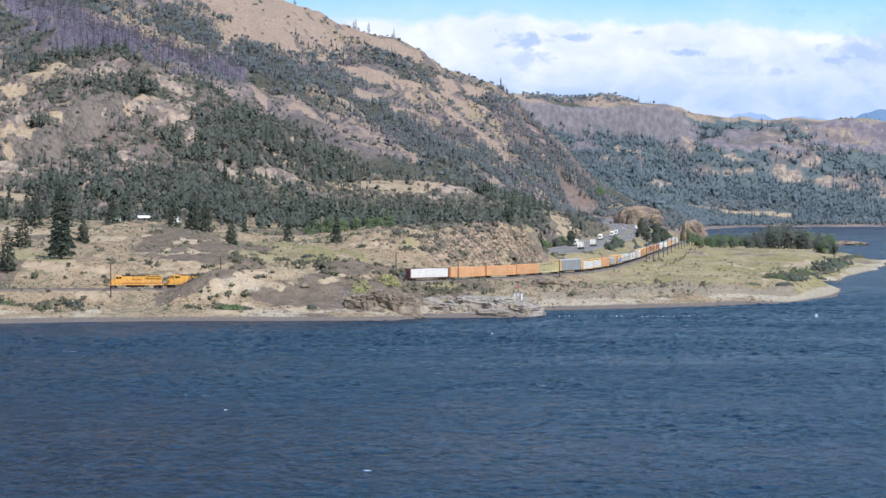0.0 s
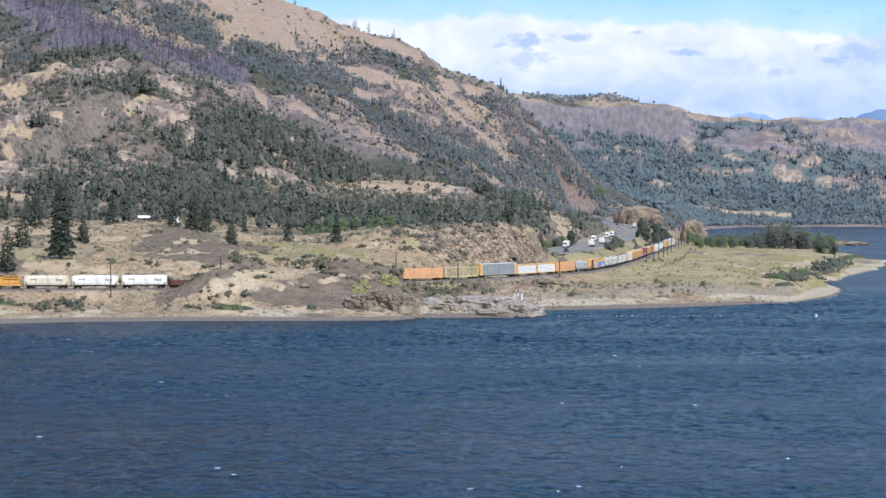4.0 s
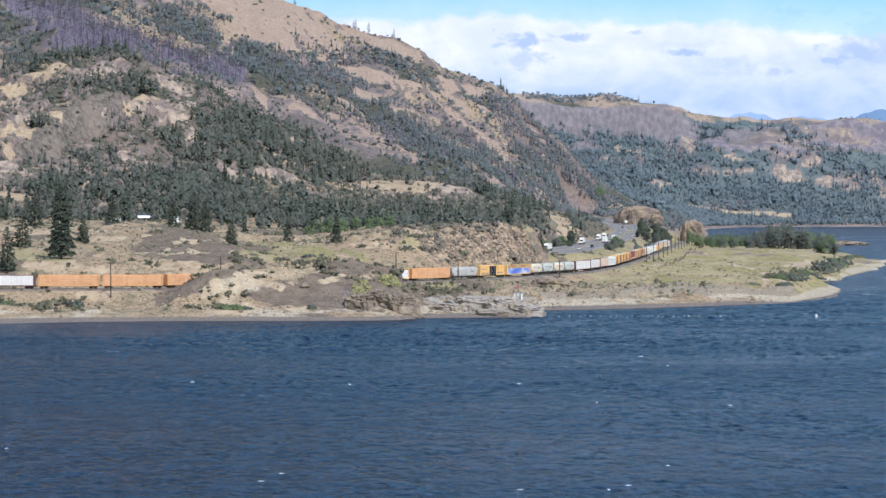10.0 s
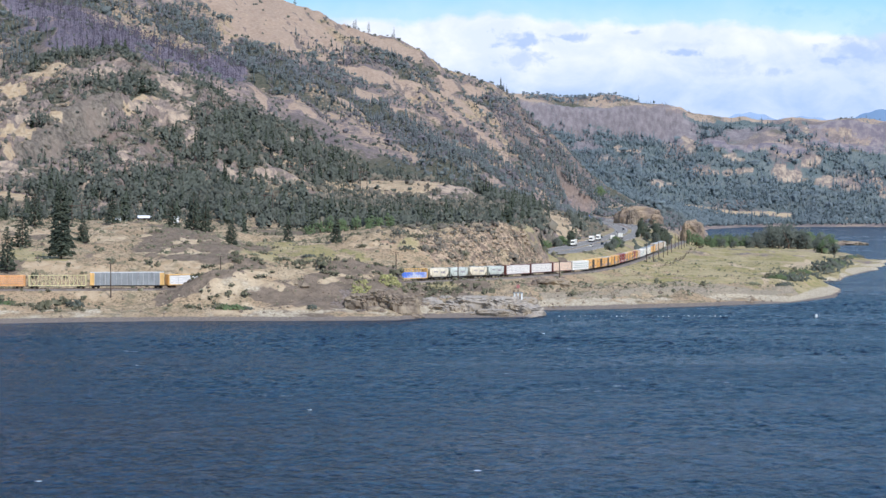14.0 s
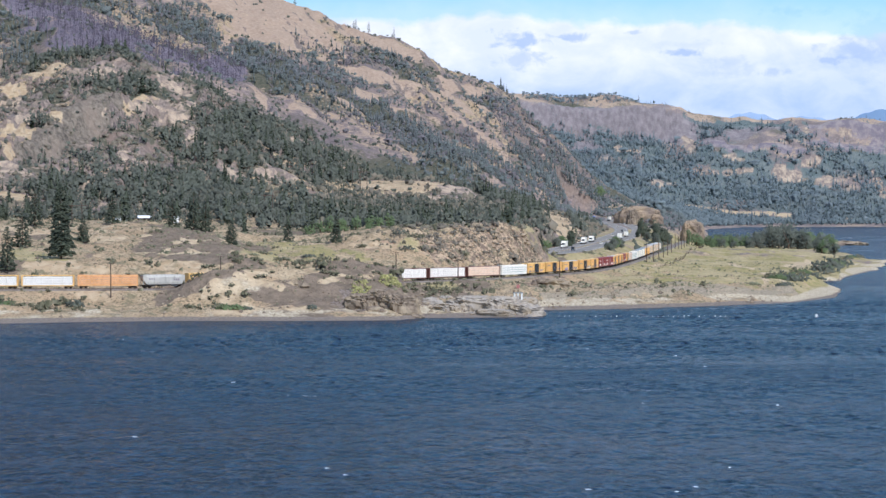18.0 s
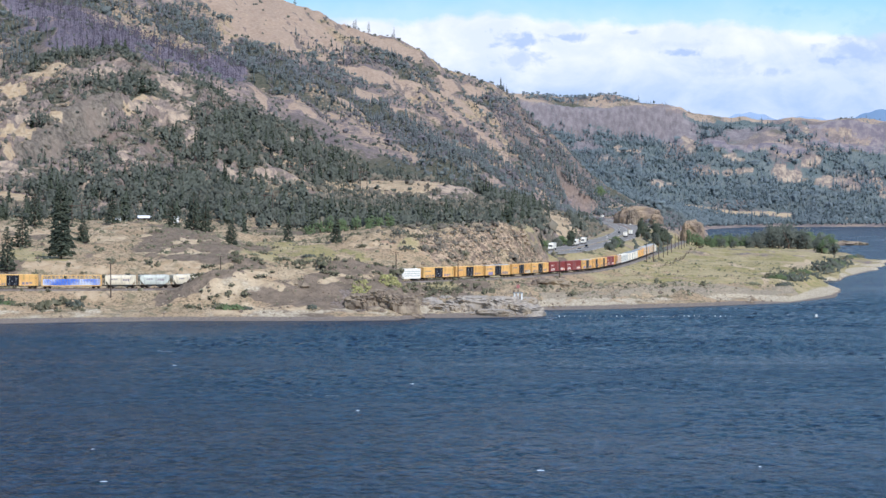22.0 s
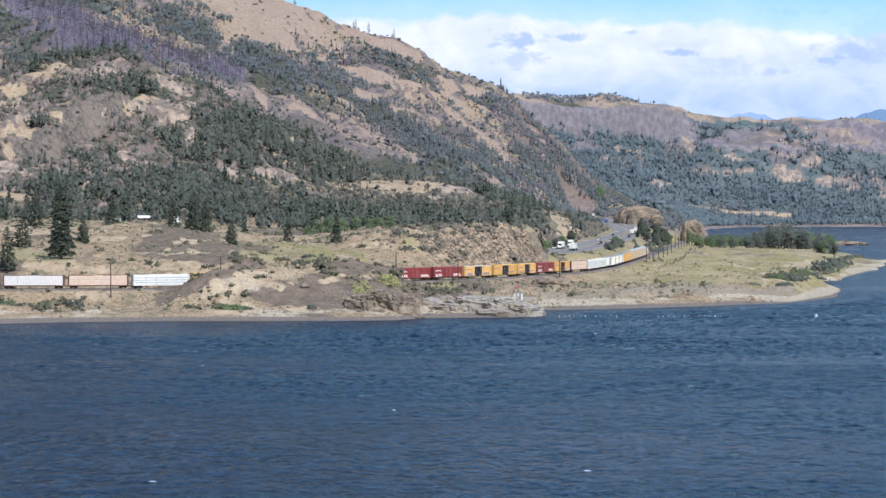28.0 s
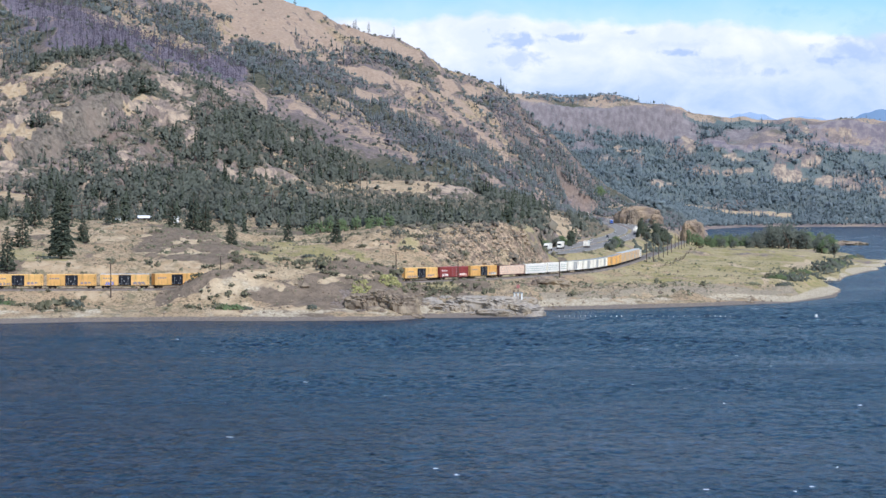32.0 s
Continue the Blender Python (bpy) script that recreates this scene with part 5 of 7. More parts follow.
def build_trees():
    rng = np.random.default_rng(31)
    tall = "tall dark green pine standing in dry grass behind the track"
    # (x, y, height, spread)
    for x, y, h, r in ((-145.1, 837, 29, 5.2), (-172.5, 904, 17, 4.6), (-161.7, 817, 17, 3.4), (-151.1, 925, 13, 2.6), (-111.5, 985, 18, 4.2), (-107, 992, 16, 4), (-89.7, 935, 12, 3),
                       (-47.4, 978, 13, 2.6), (-76, 1080, 16, 3.5), (-186, 1005, 17, 4), (-150, 1000, 14, 3.5), (-200, 960, 18, 4), (47.5, 1075, 12, 2.4), (-124, 1010, 15, 3.5)):
        tree = pine("pine_tree", rng, h, r, M["conifer"], 1500 if h > 20 else 520)
        stand(tree, x, y, 0.4)
        tagged(tree, tall if h > 20 else "dark green pine on the dry bench above the track", "tree", group="pines on the bench")
    # skyline trees
    for px, h in ((-0.0672, 16), (-0.0405, 12), (-0.0395, 15), (-0.0337, 16), (-0.0223, 17), (-0.093, 10), (-0.097, 11)):
        y = float(np.interp(px, LIE["ridge"][:, 0], LIE["ridge"][:, 1])) - 6
        tree = pine("lone_conifer", rng, h, 2.6, M["hazed_conifer"], 110)
        stand(tree, px * y, y, 0.5)
        tagged(tree, "lone grey-green conifer on the ridge's skyline", "tree", group="skyline trees")
    for px, h in ((0.0887, 19), (0.1115, 9), (0.1345, 10), (0.158, 8), (0.0785, 8)):
        tree = pine("rim_conifer", rng, h, 3, M["hazed_conifer"], 90)
        stand(tree, px * 4740, 4740, 0.5)
        tagged(tree, "lone conifer on the rim of the far plateau", "tree", group="trees on the far rim")
    # grove on the point
    for k in range(76):
        u = rng.uniform(0.111, 0.1795)
        y = rng.uniform(1840, 2030) if u < 0.17 else rng.uniform(1650, 1900)
        h = rng.uniform(6, 12) + 12 * math.exp(-((u - 0.155) / 0.011) ** 2) + 4 * math.exp(-((u - 0.176) / 0.006) ** 2)
        kind = "oak" if 0.138 < u < 0.165 or rng.random() < 0.3 else "leaf"
        tree = broadleaf("broadleaf_tree", rng, h, h * rng.uniform(0.4, 0.65), M[kind], 260)
        stand(tree, u * y, y, 0.4)
        tagged(tree, "dark green broadleaf tree in the grove on the point" if kind == "oak" else "fresh green broadleaf tree in the grove on the point", "tree", group="grove on the point")
    for k in range(12):
        u, y = rng.uniform(0.163, 0.1735), rng.uniform(1930, 1990)
        tree = broadleaf("broadleaf_tree", rng, rng.uniform(12, 19), rng.uniform(4, 7), M["leaf" if k % 3 else "hazed_conifer"], 240)
        stand(tree, u * y, y, 0.4)
        tagged(tree, "tall pale green tree at the grove's outer end", "tree", group="grove on the point")
    # beside the highway and the cut
    for x, y, h, w, kind in ((152, 1690, 15, 4, "conifer"), (158, 1725, 11, 5, "conifer"), (165, 1715, 17, 5.5, "conifer"), (172, 1750, 15, 6, "conifer"), (179, 1780, 14, 5, "conifer"), (153, 1650, 8, 4, "oak"), (163, 1680, 10, 5, "oak"), (184, 1800, 10, 4.5, "oak"), (205, 2900, 16, 12, "leaf"),
                             (99, 1285, 7, 4, "oak"), (104, 1320, 8, 4.5, "leaf"), (95, 1255, 5, 3.5, "oak"), (108, 1350, 6, 4, "oak"), (78, 1335, 11, 4, "conifer"), (68, 1320, 6, 4.5, "oak"), (74, 1350, 7, 5, "leaf"), (82, 1400, 6, 5, "oak"), (60, 1290, 5, 4, "leaf"),
                             (45, 1080, 7, 3.4, "leaf"), (50, 1100, 5, 3, "oak")):
        tree = broadleaf("roadside_tree", rng, h, w, M[kind], 520)
        stand(tree, x, y, 0.4)
        tagged(tree, "dense dark roadside tree between highway and railway" if kind != "leaf" else "light green roadside tree near the highway", "tree", group="roadside trees")
    # a fresh green thicket below the hill
    for k in range(9):
        tree = broadleaf("thicket_tree", rng, rng.uniform(6, 9), rng.uniform(3, 4.5), M["leaf"], 200)
        stand(tree, -72 + 5.2 * k + rng.uniform(-2, 2), 1180 + rng.uniform(-25, 25), 0.4)
        tagged(tree, "bright green broadleaf tree in the thicket below the hill", "tree", group="thicket below the hill")
    # bushes on the shore
    for px, py_y, h, w, kind in ((-0.1672, 757, 3.2, 3.6, "oak"), (-0.1985, 754, 2.0, 3.0, "leaf"), (-0.184, 752, 1.6, 3.4, "sage_dark"), (-0.0985, 752, 2.0, 3.8, "leaf"), (-0.0935, 753, 2.2, 4.4, "leaf"), (-0.115, 756, 1.6, 3.0, "sage_dark"), (-0.0885, 752, 1.3, 2.4, "oak"), (-0.0595, 753, 1.8, 2.0, "oak"),
                                 (0.1545, 985, 5.5, 7, "oak"), (0.160, 1010, 4.6, 8, "oak"), (0.166, 1080, 6, 9, "oak"), (0.1715, 1180, 7, 11, "oak"), (0.176, 1300, 7.5, 13, "oak"), (0.180, 1450, 8, 12, "oak"),
                                 (0.155, 935, 2.0, 4.5, "oak"), (0.141, 935, 1.2, 4, "sage"), (0.168, 1130, 3.5, 6, "leaf"), (0.1775, 1380, 5, 9, "leaf")):
        thing = bush("bush", rng, h, w, M[kind])
        stand(thing, px * py_y, py_y, 0.2)
        tagged(thing, "green bush at the edge of the beach" if kind == "leaf" else "dark green bush at the edge of the beach", "bush", group="shore bushes")


# (x, y, height, half width, leaves)
BANK_BUSHES = [(-74.8, 909, 1.6, 3.4, "sage_dark"), (-66.4, 899, 1.8, 4, "sage_dark"), (-78.8, 844, 2.6, 2.8, "sage_dark"), (-18.9, 982, 3, 5, "oak"), (-12.3, 975, 2.4, 4.5, "sage_dark"), (-4.2, 823, 2.2, 5, "sage_dark"), (-35.4, 959, 2.2, 3.2, "sage_dark"),
               (-88.9, 781, 1.8, 3.4, "sage_dark"), (-85.8, 774, 1.6, 3, "sage_dark"), (1.3, 821, 1.6, 3.6, "sage_dark"), (-2, 849, 1.4, 3, "sage_dark"), (-15.6, 953, 2.4, 4, "oak"), (-9.7, 965, 2, 3.6, "sage_dark"), (-56.5, 922, 1.6, 3.4, "oak"), (-77.2, 896, 1.4, 3, "sage")]


def build_bank_bushes():
    rng = np.random.default_rng(33)
    for x, y, h, w, kind in BANK_BUSHES:
        thing = bush("bush", rng, h, w, M[kind], 90)
        stand(thing, x, y, 0.2)
        tagged(thing, "olive green bush on the dry bank", "bush", group="bushes on the bank")
    # belt along the point's outer edge
    for k in range(22):
        u = 0.150 + 0.0385 * k / 21
        y = float(np.interp(u, (0.150, 0.155, 0.16, 0.166, 0.1715, 0.176, 0.18, 0.189), (975, 985, 1010, 1080, 1180, 1300, 1450, 1600))) + rng.uniform(-15, 15)
        if ground_z(np.array([u * y]), np.array([y]))[0] < 1.2:
            continue
        thing = bush("bush", rng, rng.uniform(2.0, 4.2), rng.uniform(4, 6.5), M[("sage_dark", "leaf", "oak")[k % 3]], 170)
        stand(thing, u * y, y, 0.2)
        tagged(thing, "dark green bush in the belt along the point", "bush", group="bushes along the point")


build_woods()
build_scrub()
build_bank_bushes()
build_trees()


# ---- the train ----
for key, colour in (("engine", "e2a544"), ("yellow", "e3b56c"), ("ochre", "d9a860"), ("orange", "dfa56c"), ("red", "8c3a36"), ("white", "efe7d6"), ("cream", "e0d3b6"), ("grey", "b5b1a6"),
                    ("pale", "c5c8ba"), ("brown", "6a4238"), ("black", "4c5159"), ("blue", "4f73c9"), ("cream_frame", "cdbf8e"), ("pink", "dcae95"), ("navy", "23263a"), ("silver", "bbb9b3"), ("dust", "8d8f8d")):
    M["car_" + key] = paint("paint_" + key, colour)
M["car_navy"] = plain("navy_door", "15171f", "20222b", "2a2b30", 1.5, 0.3, 0.5, 0, 0)
M["lumber"] = plain("stacked_lumber", "dfa169", "e6b383", "d29a63", 2.5, 0.4, 0.8)
M["wrap"] = plain("lumber_wrap", "f3ece0", "e6dfd2", None, 0.8, rough=0.5)
M["pink_wrap"] = plain("pale_peach_lumber", "e6c5a6", "ecd2b8", None, 0.8, rough=0.6)
M["stripe_wrap"] = plain("striped_wrap", "f3eee3", "e9e4d8", None, 0.8, rough=0.5)
M["blue_wrap"] = plain("blue_wrap", "4a72d0", "5f86da", "d9dde2", 0.8, 0.25, rough=0.5)
M["wrap_ink"] = plain("pale_wrap_print", "96857f", "a3938c", None, 1.0, rough=0.7, relief=0)
M["print"] = plain("faded_print", "8a8488", "9c9092", None, 1.0, rough=0.7, relief=0)
M["pale_green"] = plain("green_stripe", "7d9580", "8ca28f", None, 1.0, rough=0.6, relief=0)
TRAIN = []


def wagon(name, length, gear="grime"):
    """An Empty with couplers, two trucks and their wheelsets; its x axis runs along the track."""
    car = new(name)
    for end in (-1, 1):
        bogie = part("truck", block(B(), -0.35, 0.35, -0.9, 0.9, 0.45, 0.75), M[gear], car)
        for y in (-1.05, 1.05):
            part("sideframe", prism(B(), [(-1.5, 0.35), (1.5, 0.35), (1.45, 0.62), (0.5, 0.85), (-0.5, 0.85), (-1.45, 0.62)], y - 0.1, y + 0.1), M[gear], bogie)
        bogie.location = (end * (length / 2 - 2.6), 0, 0)
        for axle in (-0.85, 0.85):
            wheels = B()
            for y in (-0.75, 0.75):
                drum(wheels, (axle, y, 0.45), (0, 1, 0), 0.45, 0.14, 12)
            drum(wheels, (axle, 0, 0.45), (0, 1, 0), 0.09, 1.5, 6)
            part("wheelset", wheels, M["grime"], bogie)
        part("coupler", block(B(), min(end * length / 2, end * (length / 2 - 1)), max(end * length / 2, end * (length / 2 - 1)), -0.12, 0.12, 0.75, 1.0), M["grime"], car)
    return car


def ladder(bm, x, y, z0, z1):
    for k in range(int((z1 - z0) / 0.4)):
        block(bm, x - 0.25, x + 0.25, y - 0.03, y + 0.03, z0 + 0.4 * k, z0 + 0.4 * k + 0.05)
    return bm


def graffiti(seed, x0, x1, z0, z1, side):
    """A band of slanted, overlapping letter-like shapes sprayed on a car's side; nothing readable."""
    rng = np.random.default_rng(seed)
    bm, x = B(), x0
    while x < x1:
        w, lean = rng.uniform(0.35, 0.9), rng.uniform(-0.3, 0.3)
        low, high = z0 + rng.uniform(0, 0.25), z1 - rng.uniform(0, 0.5)
        a, b = sorted((side * 1.612, side * 1.622))
        prism(bm, [(x, low), (x + w, low + rng.uniform(-0.1, 0.1)), (x + w * 0.8 + lean, (low + high) / 2), (x + w + lean, high), (x + 0.1 + lean, high + rng.uniform(-0.1, 0.1)), (x + 0.15 + lean / 2, (low + high) / 2)], a, b)
        x += w * rng.uniform(0.8, 1.3)
    return bm


def boxcar(length, body, door, label, tall=5.0, marks=True, top="car_dust", ink="print", sprayed=()):
    car = wagon("boxcar", length)
    h = length / 2 - 0.7
    shell = part("body", block(B(), -h, h, -1.55, 1.55, 1.0, tall - 0.12), M[body], car)
    bm = B()
    for k in range(1, 22):
        x = -h + 2 * h * k / 22
        for s in (-1, 1):
            block(bm, x - 0.05, x + 0.05, min(s * 1.55, s * 1.61), max(s * 1.55, s * 1.61), 1.15, tall - 0.25)
    tagged(part("side_ribs", bm, M[body], shell), kind="stuff")
    part("roof", section(B(), [(-1.58, tall - 0.12), (1.58, tall - 0.12), (1.4, tall + 0.02), (0, tall + 0.12), (-1.4, tall + 0.02)], -h - 0.05, h + 0.05), M[top], car, "weathered painted metal roof")
    part("sill", block(B(), -h, h, -1.4, 1.4, 0.78, 0.998), M["grime"], car)
    for s in (-1, 1):
        leaf = part("door", block(B(), -2.2, 2.2, min(s * 1.62, s * 1.70), max(s * 1.62, s * 1.70), 1.1, tall - 0.3, 0.02), M[door], car, "sliding side door")
        for x in (-1.1, 1.1):
            bars = block(B(), x - 0.04, x + 0.04, min(s * 1.70, s * 1.76), max(s * 1.70, s * 1.76), 1.2, tall - 0.4)
            part("locking_bar", bars, M["car_dust"], leaf)
        part("ladder", ladder(B(), h - 0.5, s * 1.64, 1.1, tall - 0.3), M["steel"], car)
        for seed, x0, x1, tone in sprayed:
            part("graffiti", graffiti(seed, x0, x1, 1.15, 2.4, s), M[tone], car, "sprayed graffiti without readable letters")
        if door == "car_navy":
            dots = B()
            for k in range(5):
                a, b = sorted((s * 1.702, s * 1.712))
                block(dots, -1.9 + 0.75 * k, -1.6 + 0.75 * k, a, b, 1.5 + 0.9 * (k * 2 % 3), 1.75 + 0.9 * (k * 2 % 3))
            tagged(part("door_marks", dots, M["car_silver"], leaf), kind="stuff")
        if marks:
            bm = B()
            for k in range(4):
                block(bm, -h + 1.0 + 0.9 * k, -h + 1.6 + 0.9 * k, min(s * 1.612, s * 1.625), max(s * 1.612, s * 1.625), 3.3, 3.75)
            for k in range(3):
                block(bm, 3.2 + 1.3 * k, 4.1 + 1.3 * k, min(s * 1.612, s * 1.625), max(s * 1.612, s * 1.625), 1.5 + 0.15 * k, 2.3)
            tagged(part("lettering", bm, M[ink], car, "faded unreadable lettering"), kind="stuff")
    return tagged(car, label, "freight car")


def hopper(length, body, label, bays=3):
    car = wagon("covered_hopper", length)
    h = length / 2 - 0.6
    bm = section(B(), [(-1.45, 1.3), (1.45, 1.3), (1.6, 2.0), (1.58, 3.8), (1.3, 4.4), (0.5, 4.62), (-0.5, 4.62), (-1.3, 4.4), (-1.58, 3.8), (-1.6, 2.0)], -h + 1.3, h - 1.3)
    part("body", bm, M[body], car, smooth=False)
    for end in (-1, 1):
        out = [(end * (h - 1.3), 1.32), (end * (h - 1.3), 4.55), (end * h, 4.45), (end * h, 3.1)]
        part("slope_sheet", prism(B(), out, -1.45, 1.45), M[body], car)
        posts = B()
        for y in (-1.3, 1.3):
            block(posts, min(end * h, end * (h - 0.18)), max(end * h, end * (h - 0.18)), y - 0.09, y + 0.09, 0.9, 3.7)
        part("end_post", posts, M[body], car)
    part("sill", block(block(B(), -h, h, -1.5, -1.3, 0.85, 1.1), -h, h, 1.3, 1.5, 0.85, 1.1), M["grime"], car)
    for k in range(bays):
        x = -h + 1.6 + (2 * h - 3.2) * (k + 0.5) / bays
        w = (2 * h - 3.2) / bays / 2
        part("outlet", prism(B(), [(x - w, 1.295), (x + w, 1.295), (x + 0.4, 0.5), (x - 0.4, 0.5)], -1.2, 1.2), M["car_dust"], car)
    part("roof_walk", block(B(), -h, h, -0.4, 0.4, 4.66, 4.72), M["car_silver"], car)
    for k in range(5):
        x = -h + 2 + (2 * h - 4) * k / 4
        part("hatch", block(B(), x - 0.5, x + 0.5, -0.9, -0.42, 4.55, 4.75), M["car_silver"], car)
    marks = B()
    for k in range(3):
        block(marks, -h + 2.2 + 0.8 * k, -h + 2.8 + 0.8 * k, -1.625, -1.605, 3.0, 3.4)
        block(marks, h - 4.4 + 0.8 * k, h - 3.8 + 0.8 * k, -1.625, -1.605, 2.65 - 0.1 * k, 3.3)
    tagged(part("lettering", marks, M["print"], car, "faded unreadable lettering"), kind="stuff")
    return tagged(car, label, "freight car")


def centrebeam(length, load, frame_paint, label, stripes=None, low=1.0):
    car = wagon("centrebeam_flatcar", length)
    h = length / 2 - 0.6
    part("deck", block(B(), -h, h, -1.45, 1.45, 0.85, 1.15), M["car_" + frame_paint], car)
    for end in (-1, 1):
        a, b = sorted((end * h, end * (h - 0.45)))
        part("bulkhead", block(B(), a, b, -1.5, 1.5, 1.15, 4.75, 0.03), M["car_" + frame_paint], car)
    part("top_chord", block(B(), -h + 0.452, h - 0.452, -0.3, 0.3, 4.5, 4.75), M["car_" + frame_paint], car)
    posts = 14
    for k in range(1, posts):
        x = -h + 0.45 + (2 * h - 0.9) * k / posts
        part("post", block(B(), x - 0.09, x + 0.09, -0.14, 0.14, 1.15, 4.498), M["car_" + frame_paint], car)
    braces = B()
    for k in range(posts):
        x0, x1 = -h + 0.45 + (2 * h - 0.9) * k / posts, -h + 0.45 + (2 * h - 0.9) * (k + 1) / posts
        a, b = (Vector((x0, 0, 1.2)), Vector((x1, 0, 4.45))) if k % 2 else (Vector((x0, 0, 4.45)), Vector((x1, 0, 1.2)))
        drum(braces, (a + b) / 2, b - a, 0.07, (b - a).length, 5)
    part("braces", braces, M["car_" + frame_paint], car)
    if load:
        n = 5
        w = (2 * h - 1.0) / n
        top = 1.17 + 3.3 * low
        for side in (-1, 1):
            for k in range(n):
                x0 = -h + 0.5 + w * k
                pack = part("load_block", block(B(), x0 + 0.02, x0 + w - 0.02, min(side * 0.32, side * 1.5), max(side * 0.32, side * 1.5), 1.17, top + 0.04 * ((k * 7 + 3) % 3), 0.03), M[load], car)
                lines = B()
                rows = 5 if stripes != "pale_green" else 4
                for r in range(1, rows):
                    z = 1.17 + (top - 1.17) * r / rows
                    if load in ("wrap", "blue_wrap"):
                        for q in range(4):
                            cx = x0 + w * (q + 0.3 + 0.15 * (r % 2)) / 4
                            block(lines, cx, cx + w * 0.09, min(side * 1.502, side * 1.512), max(side * 1.502, side * 1.512), z - 0.08, z + 0.07)
                    else:
                        block(lines, x0 + 0.03, x0 + w - 0.03, min(side * 1.502, side * 1.512), max(side * 1.502, side * 1.512), z - (0.12 if stripes else 0.03), z + 0.03)
                tagged(part("wrap_print" if load in ("wrap", "blue_wrap") else "gap", lines, M[stripes or ("wrap_ink" if load in ("wrap", "blue_wrap") else "print")], pack), kind="stuff")
    return tagged(car, label, "freight car")


def tank_car(length):
    car = wagon("tank_car", length)
    h = length / 2 - 0.6
    bm = drum(B(), (0, 0, 2.75), (1, 0, 0), 1.52, 2 * h - 1.4, 24)
    for end in (-1, 1):
        drum(bm, (end * (h - 0.45), 0, 2.75), (end, 0, 0), 1.52, 0.5, 24, 0.9)
    part("tank", bm, M["car_black"], car, "dark grey steel barrel")
    part("dome", drum(B(), (0, 0, 4.4), (0, 0, 1), 0.45, 0.5, 12), M["car_black"], car)
    part("frame", block(B(), -h, h, -1.3, 1.3, 0.8, 1.1), M["grime"], car)
    for x in (-h + 1.6, h - 1.6):
        part("saddle", prism(B(), [(x - 0.3, 1.1), (x + 0.3, 1.1), (x + 0.25, 1.9), (x - 0.25, 1.9)], -1.35, 1.35), M["grime"], car)
    rail = B()
    for s in (-1, 1):
        block(rail, -2.2, 2.2, s * 1.0 - 0.03, s * 1.0 + 0.03, 4.75, 4.81)
        for x in (-2.2, 0, 2.2):
            block(rail, x - 0.03, x + 0.03, s * 1.0 - 0.03, s * 1.0 + 0.03, 3.85, 4.78)
    part("platform_rail", rail, M["steel"], car)
    return tagged(car, "dark grey tank car with a platform round the dome", "freight car")


def gondola(length):
    car = wagon("gondola", length)
    h = length / 2 - 0.6
    part("floor", block(B(), -h, h, -1.5, 1.5, 0.95, 1.15), M["car_brown"], car)
    for s in (-1, 1):
        bm = block(B(), -h, h, min(s * 1.5, s * 1.42), max(s * 1.5, s * 1.42), 1.152, 2.6)
        for k in range(15):
            x = -h + 0.1 + (2 * h - 0.2) * k / 14
            block(bm, x - 0.08, x + 0.08, min(s * 1.5, s * 1.6), max(s * 1.5, s * 1.6), 1.0, 2.55)
        part("side", bm, M["car_brown"], car)
        a, b = sorted((s * h, s * (h - 0.1)))
        part("end", block(B(), a, b, -1.415, 1.415, 1.152, 2.7), M["car_brown"], car)
    return tagged(car, "low rust-brown open gondola car", "freight car")


def autorack(length, body, ends, label):
    car = wagon("autorack", length)
    h = length / 2 - 0.6
    tall = 5.75
    part("deck", block(B(), -h, h, -1.5, 1.5, 0.75, 1.05), M["grime"], car)
    for s in (-1, 1):
        for k in range(12):
            x0, x1 = -h + 1.6 + (2 * h - 3.2) * k / 12, -h + 1.6 + (2 * h - 3.2) * (k + 1) / 12
            part("side_panel", block(B(), x0 + 0.06, x1 - 0.06, min(s * 1.48, s * 1.54), max(s * 1.48, s * 1.54), 1.06, tall - 0.3), M[body], car)
        posts = B()
        for k in range(13):
            x = -h + 1.6 + (2 * h - 3.2) * k / 12
            block(posts, x - 0.06, x + 0.06, min(s * 1.5, s * 1.6), max(s * 1.5, s * 1.6), 1.06, tall - 0.3)
        part("posts", posts, M["car_silver"], car)
    for end in (-1, 1):
        a, b = sorted((end * h, end * (h - 1.6)))
        part("end_door", block(B(), a, b, -1.56, 1.56, 1.052, tall - 0.25, 0.03), M[ends], car, "yellow end with doors")
    part("roof", section(B(), [(-1.6, tall - 0.29), (1.6, tall - 0.29), (1.25, tall), (-1.25, tall)], -h, h), M["car_silver"], car)
    return tagged(car, label, "freight car")


